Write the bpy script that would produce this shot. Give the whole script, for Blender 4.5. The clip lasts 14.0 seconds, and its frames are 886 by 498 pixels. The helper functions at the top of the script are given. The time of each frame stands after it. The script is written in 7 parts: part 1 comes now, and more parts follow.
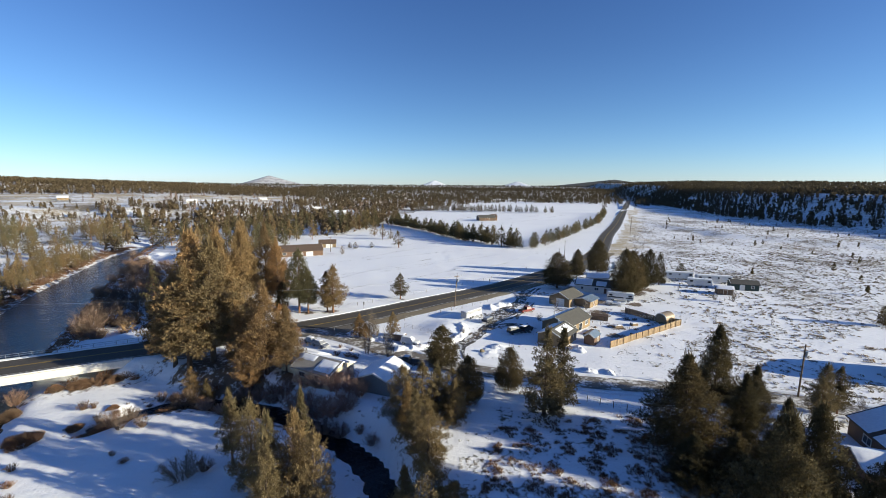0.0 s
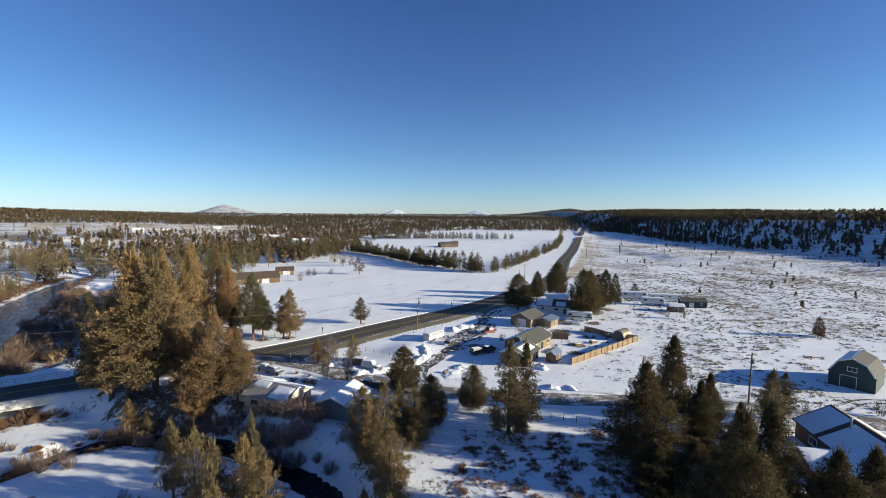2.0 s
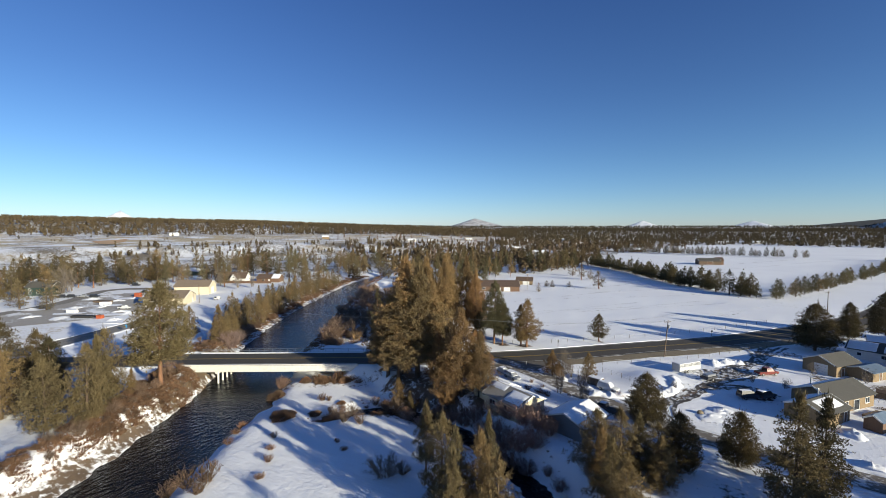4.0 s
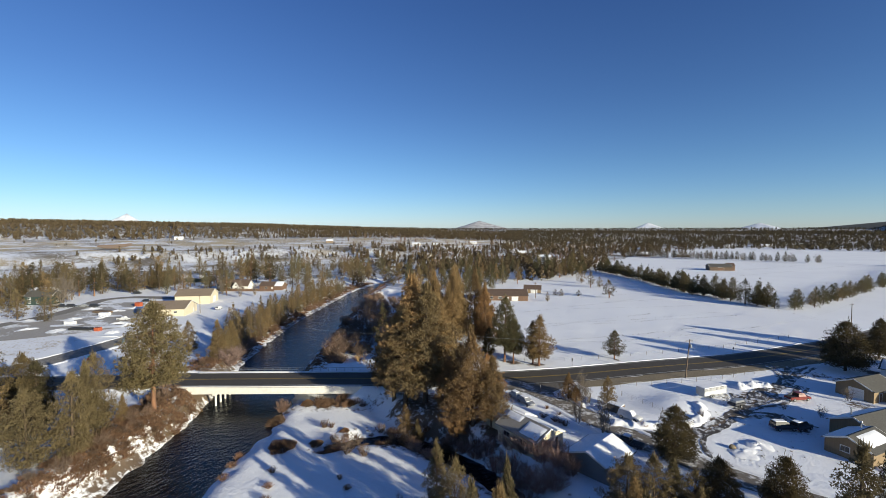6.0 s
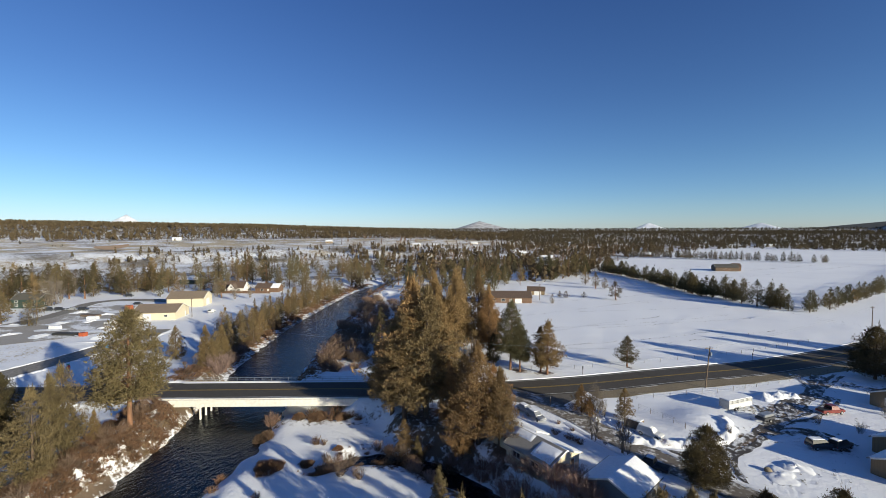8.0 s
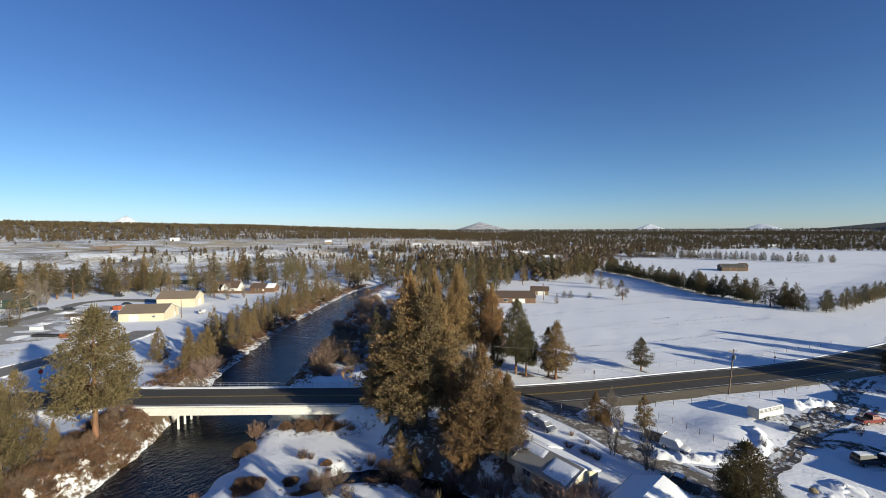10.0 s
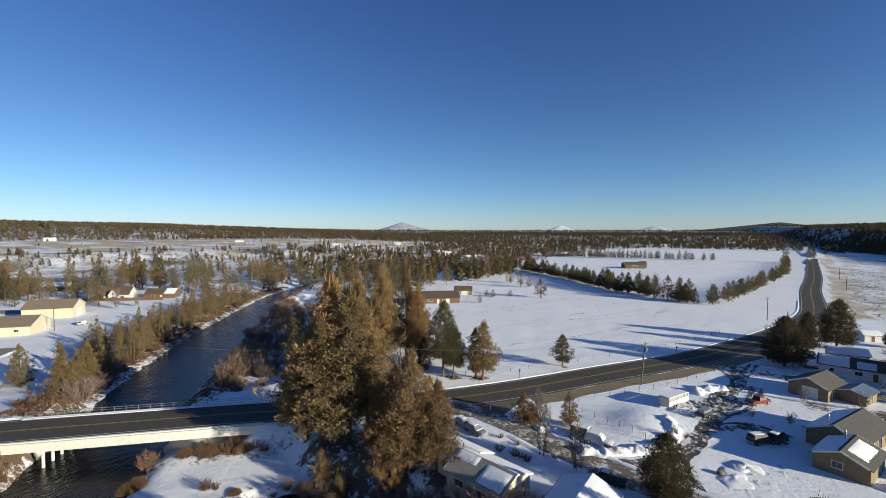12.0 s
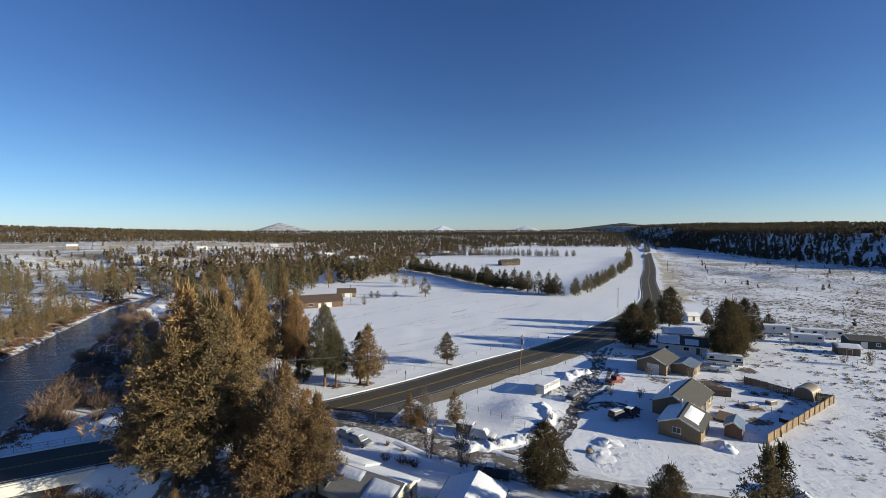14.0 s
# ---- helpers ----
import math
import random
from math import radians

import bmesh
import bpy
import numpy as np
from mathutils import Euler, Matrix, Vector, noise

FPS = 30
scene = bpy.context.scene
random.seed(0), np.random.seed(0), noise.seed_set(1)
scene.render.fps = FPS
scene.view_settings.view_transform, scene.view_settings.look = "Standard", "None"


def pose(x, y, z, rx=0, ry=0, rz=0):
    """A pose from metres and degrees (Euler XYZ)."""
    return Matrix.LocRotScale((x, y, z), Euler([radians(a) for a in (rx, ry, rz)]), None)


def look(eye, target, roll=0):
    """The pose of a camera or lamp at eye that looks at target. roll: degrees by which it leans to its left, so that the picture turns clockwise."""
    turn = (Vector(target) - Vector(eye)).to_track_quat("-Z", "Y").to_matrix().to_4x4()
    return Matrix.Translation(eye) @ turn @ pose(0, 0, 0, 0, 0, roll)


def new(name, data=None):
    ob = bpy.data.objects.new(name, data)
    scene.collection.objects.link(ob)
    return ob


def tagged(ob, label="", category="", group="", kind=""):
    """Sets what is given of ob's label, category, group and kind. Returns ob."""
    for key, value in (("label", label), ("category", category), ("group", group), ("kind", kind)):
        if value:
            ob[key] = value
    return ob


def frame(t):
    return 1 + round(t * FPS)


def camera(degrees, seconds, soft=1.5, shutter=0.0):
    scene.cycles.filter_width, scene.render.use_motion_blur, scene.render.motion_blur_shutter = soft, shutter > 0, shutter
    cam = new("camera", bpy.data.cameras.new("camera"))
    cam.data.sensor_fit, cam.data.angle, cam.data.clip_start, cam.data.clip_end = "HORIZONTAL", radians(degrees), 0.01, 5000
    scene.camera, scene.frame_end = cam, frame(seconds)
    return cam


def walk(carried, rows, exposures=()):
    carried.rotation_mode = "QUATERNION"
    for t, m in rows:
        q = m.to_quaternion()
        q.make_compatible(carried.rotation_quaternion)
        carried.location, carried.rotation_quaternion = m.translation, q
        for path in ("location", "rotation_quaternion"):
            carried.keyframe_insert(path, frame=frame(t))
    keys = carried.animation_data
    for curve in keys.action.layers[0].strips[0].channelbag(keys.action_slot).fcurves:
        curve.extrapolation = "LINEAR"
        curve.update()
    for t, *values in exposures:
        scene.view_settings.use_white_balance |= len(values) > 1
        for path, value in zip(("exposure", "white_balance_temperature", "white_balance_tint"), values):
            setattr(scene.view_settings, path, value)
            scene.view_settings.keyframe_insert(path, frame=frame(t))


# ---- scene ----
# Snow-covered river valley seen from a drone; metres, z up, the bridge road at z = 0.
cam = camera(92.0, 14.0, 0.6)
PATH = [
    (0, (2.301, -2.571, 38.16), (2.244, -0.593, 37.871), 0.45),
    (0.5, (2.473, -2.568, 37.729), (2.64, -0.589, 37.49), 0.4),
    (1, (2.523, -2.592, 37.111), (2.683, -0.609, 36.903), 0.4),
    (1.5, (2.438, -2.452, 36.418), (2.569, -0.464, 36.239), 0.3),
    (2, (2.498, -2.259, 35.968), (2.618, -0.268, 35.813), 0.3),
    (2.5, (2.541, -2.421, 35.638), (2.655, -0.429, 35.495), 0.3),
    (3, (2.896, -2.786, 35.519), (2.76, -0.795, 35.392), 0.2),
    (3.5, (3.248, -2.779, 35.656), (2.552, -0.908, 35.541), 0.3),
    (3.7, (3.077, -2.52, 35.747), (2.222, -0.716, 35.64), 0.1),
    (4.3, (2.25, -1.5, 36.4), (1.306, 0.26, 36.3), 0.05),
    (6, (-1.109, 2.692, 39.087), (-2.059, 4.449, 38.996), 0.0),
    (6.5, (-2.111, 4.287, 39.544), (-3.062, 6.044, 39.46), 0.0),
    (7, (-3.068, 5.995, 39.627), (-4.02, 7.751, 39.542), -0.0),
    (7.5, (-4.079, 7.587, 39.321), (-5.031, 9.344, 39.235), -0.0),
    (8, (-5.101, 9.262, 38.846), (-6.052, 11.019, 38.757), -0.1),
    (10.5, (-9.853, 18.022, 36.633), (-10.805, 19.778, 36.552), -0.1),
    (11, (-10.603, 19.099, 36.54), (-11.479, 20.895, 36.46), -0.1),
    (11.5, (-11.174, 19.498, 36.575), (-11.861, 21.374, 36.494), 0.1),
    (12, (-11.551, 19.976, 36.645), (-12.171, 21.876, 36.563), 0.1),
    (12.5, (-11.972, 21.127, 36.604), (-12.455, 23.066, 36.525), -0.2),
    (13, (-12.067, 22.057, 36.505), (-12.38, 24.03, 36.423), -0.1),
    (13.5, (-12.015, 22.592, 36.388), (-12.137, 24.587, 36.308), -0.2),
    (14, (-11.86, 23.065, 36.378), (-11.954, 25.061, 36.298), -0.2),
]
EXPOSURE, KELVIN = 0.59, 6550
walk(cam, [(t, look(eye, target, roll)) for t, eye, target, roll in PATH], [(t, EXPOSURE + e, KELVIN, 6) for t, e in ((0, 0.34), (1.5, 0.26), (3.5, 0.10), (6, 0.02), (14, -0.05))])

# ---- light: low winter sun and clear sky ----
SUN_EL, SUN_AZ = radians(13.4), math.atan2(0.974, -0.225)      # azimuth clockwise from +y
world = bpy.data.worlds.new("clear_sky")
scene.world = world
world.use_nodes = True
wn = world.node_tree.nodes
sky = wn.new("ShaderNodeTexSky")
sky.sky_type, sky.sun_disc = "NISHITA", False
sky.sun_elevation, sky.sun_rotation = SUN_EL, SUN_AZ
sky.altitude, sky.air_density, sky.dust_density, sky.ozone_density = 1500.0, 1.0, 0.4, 6.0
wn["Background"].inputs["Strength"].default_value = 0.083
air = wn.new("ShaderNodeMix")
air.data_type, air.blend_type = "RGBA", "MULTIPLY"
air.inputs[0].default_value, air.inputs[7].default_value = 1.0, (1.16, 1.0, 0.985, 1.0)
world.node_tree.links.new(sky.outputs["Color"], air.inputs[6])
# pale haze low down, deeper blue above
way, split, haze, deep = [wn.new("ShaderNode" + k) for k in ("TexCoord", "SeparateXYZ", "ValToRGB", "Mix")]
while len(haze.color_ramp.elements) < 5:
    haze.color_ramp.elements.new(0.5)
for e, (p, c) in zip(haze.color_ramp.elements, ((0.0, (1.22, 1.24, 1.30)), (0.05, (1.24, 1.20, 1.16)), (0.15, (1.09, 1.09, 1.07)), (0.28, (0.93, 0.96, 1.03)), (0.45, (0.80, 0.87, 1.03)))):
    e.position, e.color = p, (*c, 1.0)
deep.data_type, deep.blend_type = "RGBA", "MULTIPLY"
deep.inputs[0].default_value = 1.0
world.node_tree.links.new(way.outputs["Generated"], split.inputs[0])
world.node_tree.links.new(split.outputs["Z"], haze.inputs["Fac"])
world.node_tree.links.new(air.outputs[2], deep.inputs[6])
world.node_tree.links.new(haze.outputs["Color"], deep.inputs[7])
world.node_tree.links.new(deep.outputs[2], wn["Background"].inputs["Color"])
lamp = bpy.data.lights.new("sun", "SUN")
lamp.energy, lamp.angle, lamp.color = 5.0, radians(0.5), (1.0, 0.915, 0.735)
sun = new("sun", lamp)
TO_SUN = Vector((math.sin(SUN_AZ) * math.cos(SUN_EL), math.cos(SUN_AZ) * math.cos(SUN_EL), math.sin(SUN_EL)))
sun.matrix_world = look(TO_SUN * 500, (0, 0, 0))


# ---- materials ----
def shader(name, rough=0.85, metal=0.0):
    m = bpy.data.materials.new(name)
    m.use_nodes = True
    nt = m.node_tree
    b = nt.nodes["Principled BSDF"]
    b.inputs["Roughness"].default_value, b.inputs["Metallic"].default_value = rough, metal
    return m, nt, b


def noise_node(nt, scale, detail=4.0, rough=0.55, stretch=None):
    tc = nt.nodes.new("ShaderNodeTexCoord")
    n = nt.nodes.new("ShaderNodeTexNoise")
    n.inputs["Scale"].default_value, n.inputs["Detail"].default_value, n.inputs["Roughness"].default_value = scale, detail, rough
    if stretch:
        mp = nt.nodes.new("ShaderNodeMapping")
        mp.inputs["Scale"].default_value = stretch
        nt.links.new(tc.outputs["Object"], mp.inputs["Vector"])
        nt.links.new(mp.outputs["Vector"], n.inputs["Vector"])
    else:
        nt.links.new(tc.outputs["Object"], n.inputs["Vector"])
    return n.outputs["Fac"]


def ramp(nt, fac, stops):
    r = nt.nodes.new("ShaderNodeValToRGB")
    while len(r.color_ramp.elements) < len(stops):
        r.color_ramp.elements.new(0.5)
    for e, (p, c) in zip(r.color_ramp.elements, stops):
        e.position, e.color = p, (*c, 1.0)
    nt.links.new(fac, r.inputs["Fac"])
    return r.outputs["Color"]


def blend(nt, fac, a, b, kind="MIX"):
    x = nt.nodes.new("ShaderNodeMix")
    x.data_type, x.blend_type = "RGBA", kind
    for sock, v in ((x.inputs[0], fac), (x.inputs[6], a), (x.inputs[7], b)):
        if isinstance(v, (int, float)):
            sock.default_value = v
        elif isinstance(v, tuple):
            sock.default_value = (*v, 1.0)
        else:
            nt.links.new(v, sock)
    return x.outputs[2]


def maths(nt, op, a, b=0.0, clamp=False):
    x = nt.nodes.new("ShaderNodeMath")
    x.operation, x.use_clamp = op, clamp
    for sock, v in zip(x.inputs, (a, b)):
        if isinstance(v, (int, float)):
            sock.default_value = v
        else:
            nt.links.new(v, sock)
    return x.outputs[0]


def bump(nt, bsdf, height, strength=0.4, distance=0.1):
    x = nt.nodes.new("ShaderNodeBump")
    x.inputs["Strength"].default_value, x.inputs["Distance"].default_value = strength, distance
    nt.links.new(height, x.inputs["Height"])
    nt.links.new(x.outputs["Normal"], bsdf.inputs["Normal"])


def plain(name, c1, c2, scale=3.0, rough=0.85, bumps=0.3, metal=0.0, stretch=None, large=0.25):
    """Two tones in a fine and a broad pattern, with a fine relief."""
    m, nt, b = shader(name, rough, metal)
    fine = noise_node(nt, scale, 5.0, 0.6, stretch)
    wide = noise_node(nt, scale * 0.09, 3.0)
    col = blend(nt, ramp(nt, fine, [(0.35, (0, 0, 0)), (0.65, (1, 1, 1))]), c1, c2)
    col = blend(nt, large, col, ramp(nt, wide, [(0.3, (0.55, 0.55, 0.55)), (0.7, (1, 1, 1))]), "MULTIPLY")
    nt.links.new(col, b.inputs["Base Color"])
    bump(nt, b, fine, bumps, 0.05)
    return m


def foliage(name, dark, light, tip):
    m, nt, b = shader(name, 0.8)
    geo = nt.nodes.new("ShaderNodeNewGeometry")
    info = nt.nodes.new("ShaderNodeObjectInfo")
    dark, tip = [tuple(0.45 * a + 0.55 * c for a, c in zip(q, light)) for q in (dark, tip)]
    clump = noise_node(nt, 0.9, 3.0, 0.5)
    col = ramp(nt, geo.outputs["Random Per Island"], [(0.0, dark), (0.6, light), (1.0, tip)])
    col = blend(nt, 1.0, col, ramp(nt, clump, [(0.32, (0.72, 0.72, 0.72)), (0.68, (1.36, 1.34, 1.30))]), "MULTIPLY")
    tone = ramp(nt, info.outputs["Random"], [(0.0, (0.62, 0.66, 0.68)), (0.5, (0.95, 0.93, 0.9)), (1.0, (1.2, 1.05, 0.95))])
    col = blend(nt, 1.0, col, tone, "MULTIPLY")
    nt.links.new(col, b.inputs["Base Color"])
    b.inputs["Specular IOR Level"].default_value = 0.15
    # light passes through thin needles and twigs
    thin, both = nt.nodes.new("ShaderNodeBsdfTranslucent"), nt.nodes.new("ShaderNodeMixShader")
    both.inputs[0].default_value = 0.28
    nt.links.new(col, thin.inputs["Color"])
    nt.links.new(b.outputs[0], both.inputs[1])
    nt.links.new(thin.outputs[0], both.inputs[2])
    nt.links.new(both.outputs[0], nt.nodes["Material Output"].inputs["Surface"])
    return m


def ground_material():
    m, nt, b = shader("snowy_ground", 0.75)
    at = nt.nodes.new("ShaderNodeAttribute")
    at.attribute_name = "cover"
    sep = nt.nodes.new("ShaderNodeSeparateColor")
    nt.links.new(at.outputs["Color"], sep.inputs["Color"])
    scrub, dirt, gravel = sep.outputs["Red"], sep.outputs["Green"], sep.outputs["Blue"]
    fine = noise_node(nt, 1.1, 6.0, 0.62)
    mid = noise_node(nt, 0.22, 5.0, 0.6)
    wide = noise_node(nt, 0.025, 4.0, 0.55)
    drift = noise_node(nt, 0.5, 5.0, 0.6, (0.25, 1.0, 1.0))
    snow = blend(nt, ramp(nt, wide, [(0.35, (0, 0, 0)), (0.7, (1, 1, 1))]), (0.86, 0.87, 0.89), (0.80, 0.81, 0.84))
    brush = blend(nt, ramp(nt, mid, [(0.35, (0, 0, 0)), (0.65, (1, 1, 1))]), (0.16, 0.13, 0.085), (0.30, 0.235, 0.145))
    brush = blend(nt, ramp(nt, fine, [(0.3, (0, 0, 0)), (0.7, (1, 1, 1))]), brush, (0.115, 0.10, 0.078))
    # brush shows where the broken noise passes the cover's threshold
    amount = maths(nt, "ADD", maths(nt, "MULTIPLY", fine, 0.6), maths(nt, "MULTIPLY", mid, 0.4))
    amount = maths(nt, "ADD", amount, maths(nt, "MULTIPLY", maths(nt, "SUBTRACT", wide, 0.5), 0.35))
    thr = maths(nt, "SUBTRACT", 0.73, maths(nt, "MULTIPLY", scrub, 0.35))
    show = maths(nt, "MULTIPLY", maths(nt, "SUBTRACT", amount, thr), 14.0, True)
    col = blend(nt, show, snow, brush)
    soil = blend(nt, fine, (0.06, 0.042, 0.028), (0.185, 0.13, 0.085))
    sh2 = maths(nt, "MULTIPLY", maths(nt, "SUBTRACT", maths(nt, "ADD", amount, dirt), 0.86), 10.0, True)
    col = blend(nt, sh2, col, soil)
    stone = blend(nt, fine, (0.32, 0.25, 0.145), (0.56, 0.46, 0.29))
    sh3 = maths(nt, "MULTIPLY", maths(nt, "SUBTRACT", maths(nt, "ADD", amount, gravel), 0.95), 8.0, True)
    col = blend(nt, sh3, col, stone)
    nt.links.new(col, b.inputs["Base Color"])
    h = maths(nt, "ADD", maths(nt, "MULTIPLY", fine, 0.32), maths(nt, "ADD", maths(nt, "MULTIPLY", drift, 0.5), maths(nt, "MULTIPLY", show, 0.6)))
    bump(nt, b, h, 1.0, 0.36)
    return m


GROUND = ground_material()
SNOW = plain("snow", (0.86, 0.87, 0.89), (0.78, 0.79, 0.82), 2.4, 0.7, 0.8, large=0.1)
ASPHALT = plain("asphalt", (0.060, 0.053, 0.045), (0.104, 0.092, 0.078), 6.0, 0.8, 0.3, stretch=None, large=0.35)
PALE_ASPHALT = plain("dry_pale_asphalt", (0.20, 0.185, 0.165), (0.32, 0.30, 0.27), 1.5, 0.9, 0.3, large=0.4)
OLD_ASPHALT = plain("sanded_asphalt", (0.10, 0.09, 0.078), (0.18, 0.162, 0.14), 3.0, 0.85, 0.3, large=0.4)


def mud_material():
    m, nt, b = shader("wet_mud_and_snow", 0.65)
    fine = noise_node(nt, 1.6, 5.0, 0.6)
    mid, rut = noise_node(nt, 0.42, 4.0, 0.6), noise_node(nt, 0.7, 3.0, 0.5, (1.6, 0.5, 1.0))
    mud = blend(nt, fine, (0.022, 0.018, 0.015), (0.10, 0.085, 0.07))
    keep = maths(nt, "ADD", maths(nt, "MULTIPLY", fine, 0.25), maths(nt, "ADD", maths(nt, "MULTIPLY", mid, 0.5), maths(nt, "MULTIPLY", rut, 0.25)))
    keep = maths(nt, "MULTIPLY", maths(nt, "SUBTRACT", keep, 0.495), 13.0, True)
    nt.links.new(blend(nt, keep, mud, (0.72, 0.73, 0.75)), b.inputs["Base Color"])
    bump(nt, b, maths(nt, "ADD", fine, keep), 0.5, 0.06)
    return m


for road in (ASPHALT, PALE_ASPHALT, OLD_ASPHALT):
    road.node_tree.nodes["Principled BSDF"].inputs["Specular IOR Level"].default_value = 0.25
MUD = mud_material()


def lot_material():
    m, nt, b = shader("asphalt_with_snow", 0.85)
    fine, mid = noise_node(nt, 1.2, 5.0, 0.6), noise_node(nt, 0.09, 4.0, 0.55, (0.6, 1.0, 1.0))
    tar = blend(nt, fine, (0.27, 0.25, 0.225), (0.42, 0.39, 0.35))
    keep = maths(nt, "ADD", maths(nt, "MULTIPLY", fine, 0.25), maths(nt, "MULTIPLY", mid, 0.75))
    keep = maths(nt, "MULTIPLY", maths(nt, "SUBTRACT", keep, 0.545), 16.0, True)
    nt.links.new(blend(nt, keep, tar, (0.80, 0.81, 0.83)), b.inputs["Base Color"])
    bump(nt, b, maths(nt, "ADD", fine, keep), 0.5, 0.08)
    return m


LOT_TOP = lot_material()


def slush_material():
    m, nt, b = shader("sanded_slush", 0.75)
    fine, mid = noise_node(nt, 1.5, 5.0, 0.6), noise_node(nt, 0.35, 4.0, 0.55)
    grit = blend(nt, fine, (0.085, 0.072, 0.058), (0.22, 0.19, 0.155))
    keep = maths(nt, "ADD", maths(nt, "MULTIPLY", fine, 0.45), maths(nt, "MULTIPLY", mid, 0.55))
    keep = maths(nt, "MULTIPLY", maths(nt, "SUBTRACT", keep, 0.49), 11.0, True)
    nt.links.new(blend(nt, keep, grit, (0.62, 0.61, 0.60)), b.inputs["Base Color"])
    bump(nt, b, maths(nt, "ADD", fine, keep), 0.5, 0.06)
    return m


SLUSH = slush_material()
SAND = plain("orange_sand", (0.55, 0.36, 0.20), (0.44, 0.29, 0.165), 0.4, 0.95, 0.5, large=0.3)
GRAVEL = plain("brown_gravel", (0.17, 0.135, 0.085), (0.28, 0.225, 0.145), 3.0, 0.9, 0.6, large=0.3)
PAINT_WHITE = plain("road_paint_white", (0.62, 0.62, 0.60), (0.40, 0.40, 0.39), 5.0, 0.7, 0.1)
PAINT_YELLOW = plain("road_paint_yellow", (0.55, 0.36, 0.05), (0.36, 0.24, 0.05), 5.0, 0.7, 0.1)
CONCRETE = plain("pale_concrete", (0.74, 0.72, 0.66), (0.64, 0.61, 0.55), 2.0, 0.85, 0.2)
STEEL = plain("galvanised_steel", (0.45, 0.46, 0.47), (0.36, 0.37, 0.38), 4.0, 0.45, 0.1, 0.7)
WOOD = plain("weathered_wood", (0.20, 0.14, 0.09), (0.12, 0.085, 0.06), 4.0, 0.85, 0.4, stretch=(1, 1, 0.15))
NEW_WOOD = plain("fresh_cedar", (0.36, 0.255, 0.145), (0.26, 0.18, 0.10), 4.0, 0.8, 0.3, stretch=(1, 1, 0.15))


def vary_boards(m):
    """Each board takes a tone of its own."""
    nt = m.node_tree
    b = nt.nodes["Principled BSDF"]
    old = b.inputs["Base Color"].links[0].from_socket
    info = nt.nodes.new("ShaderNodeObjectInfo")
    nt.links.new(blend(nt, 1.0, old, ramp(nt, info.outputs["Random"], [(0.0, (0.66, 0.64, 0.62)), (1.0, (1.12, 1.12, 1.12))]), "MULTIPLY"), b.inputs["Base Color"])


vary_boards(NEW_WOOD)
vary_boards(WOOD)
BARK = plain("bark", (0.13, 0.085, 0.055), (0.06, 0.045, 0.035), 5.0, 0.9, 0.6, stretch=(1, 1, 0.3))
RED_BARK = plain("pine_bark", (0.26, 0.13, 0.07), (0.13, 0.07, 0.04), 4.0, 0.9, 0.6, stretch=(1, 1, 0.3))
GREY_BARK = plain("grey_twigs", (0.22, 0.18, 0.14), (0.13, 0.105, 0.08), 4.0, 0.9, 0.3)
JUNIPER = foliage("juniper_needles", (0.105, 0.083, 0.046), (0.198, 0.154, 0.082), (0.265, 0.205, 0.112))
TAWNY = foliage("tawny_needles", (0.155, 0.11, 0.058), (0.285, 0.2, 0.102), (0.355, 0.255, 0.135))
RUSSET = foliage("russet_needles", (0.14, 0.094, 0.05), (0.25, 0.165, 0.085), (0.33, 0.22, 0.118))
PINE = foliage("pine_needles", (0.038, 0.033, 0.019), (0.098, 0.08, 0.042), (0.15, 0.118, 0.06))
FAR_GREEN = foliage("far_needles", (0.052, 0.046, 0.032), (0.105, 0.087, 0.056), (0.155, 0.124, 0.078))
DUSK = foliage("dusky_needles", (0.045, 0.043, 0.026), (0.105, 0.095, 0.05), (0.16, 0.14, 0.075))
OLIVE = foliage("olive_needles", (0.07, 0.068, 0.04), (0.148, 0.134, 0.075), (0.215, 0.188, 0.108))
WILLOW = foliage("willow_twigs", (0.13, 0.095, 0.075), (0.24, 0.175, 0.135), (0.32, 0.24, 0.18))
MAUVE_TWIG = foliage("mauve_twigs", (0.18, 0.132, 0.12), (0.32, 0.235, 0.21), (0.42, 0.315, 0.28))
RUST_TWIG = foliage("rusty_stems", (0.13, 0.08, 0.053), (0.25, 0.16, 0.105), (0.34, 0.23, 0.15))
RED_TWIG = foliage("red_twigs", (0.095, 0.062, 0.045), (0.175, 0.118, 0.082), (0.24, 0.165, 0.118))
SAGE = foliage("dry_sagebrush", (0.11, 0.093, 0.066), (0.21, 0.172, 0.115), (0.30, 0.24, 0.155))


def water_material():
    m, nt, b = shader("river_water", 0.06)
    b.inputs["Base Color"].default_value = (0.004, 0.007, 0.011, 1)
    b.inputs["IOR"].default_value = 1.33
    a = noise_node(nt, 1.2, 4.0, 0.6, (1.0, 0.55, 1.0))
    c = noise_node(nt, 0.16, 3.0, 0.5)
    bump(nt, b, maths(nt, "ADD", a, maths(nt, "MULTIPLY", c, 1.2)), 0.85, 0.25)
    return m


WATER = water_material()


# ---- mesh helpers ----
def mesh_from(name, verts, faces, material, smooth=False):
    me = bpy.data.meshes.new(name)
    me.from_pydata(verts if isinstance(verts, list) else verts.tolist(), [], faces if isinstance(faces, list) else faces.tolist())
    me.materials.append(material)
    if smooth:
        me.polygons.foreach_set("use_smooth", [True] * len(me.polygons))
    me.update()
    return me


def link_part(name, me, parent, label=""):
    ob = new(name, me)
    ob.parent = parent
    return tagged(ob, label) if label else ob


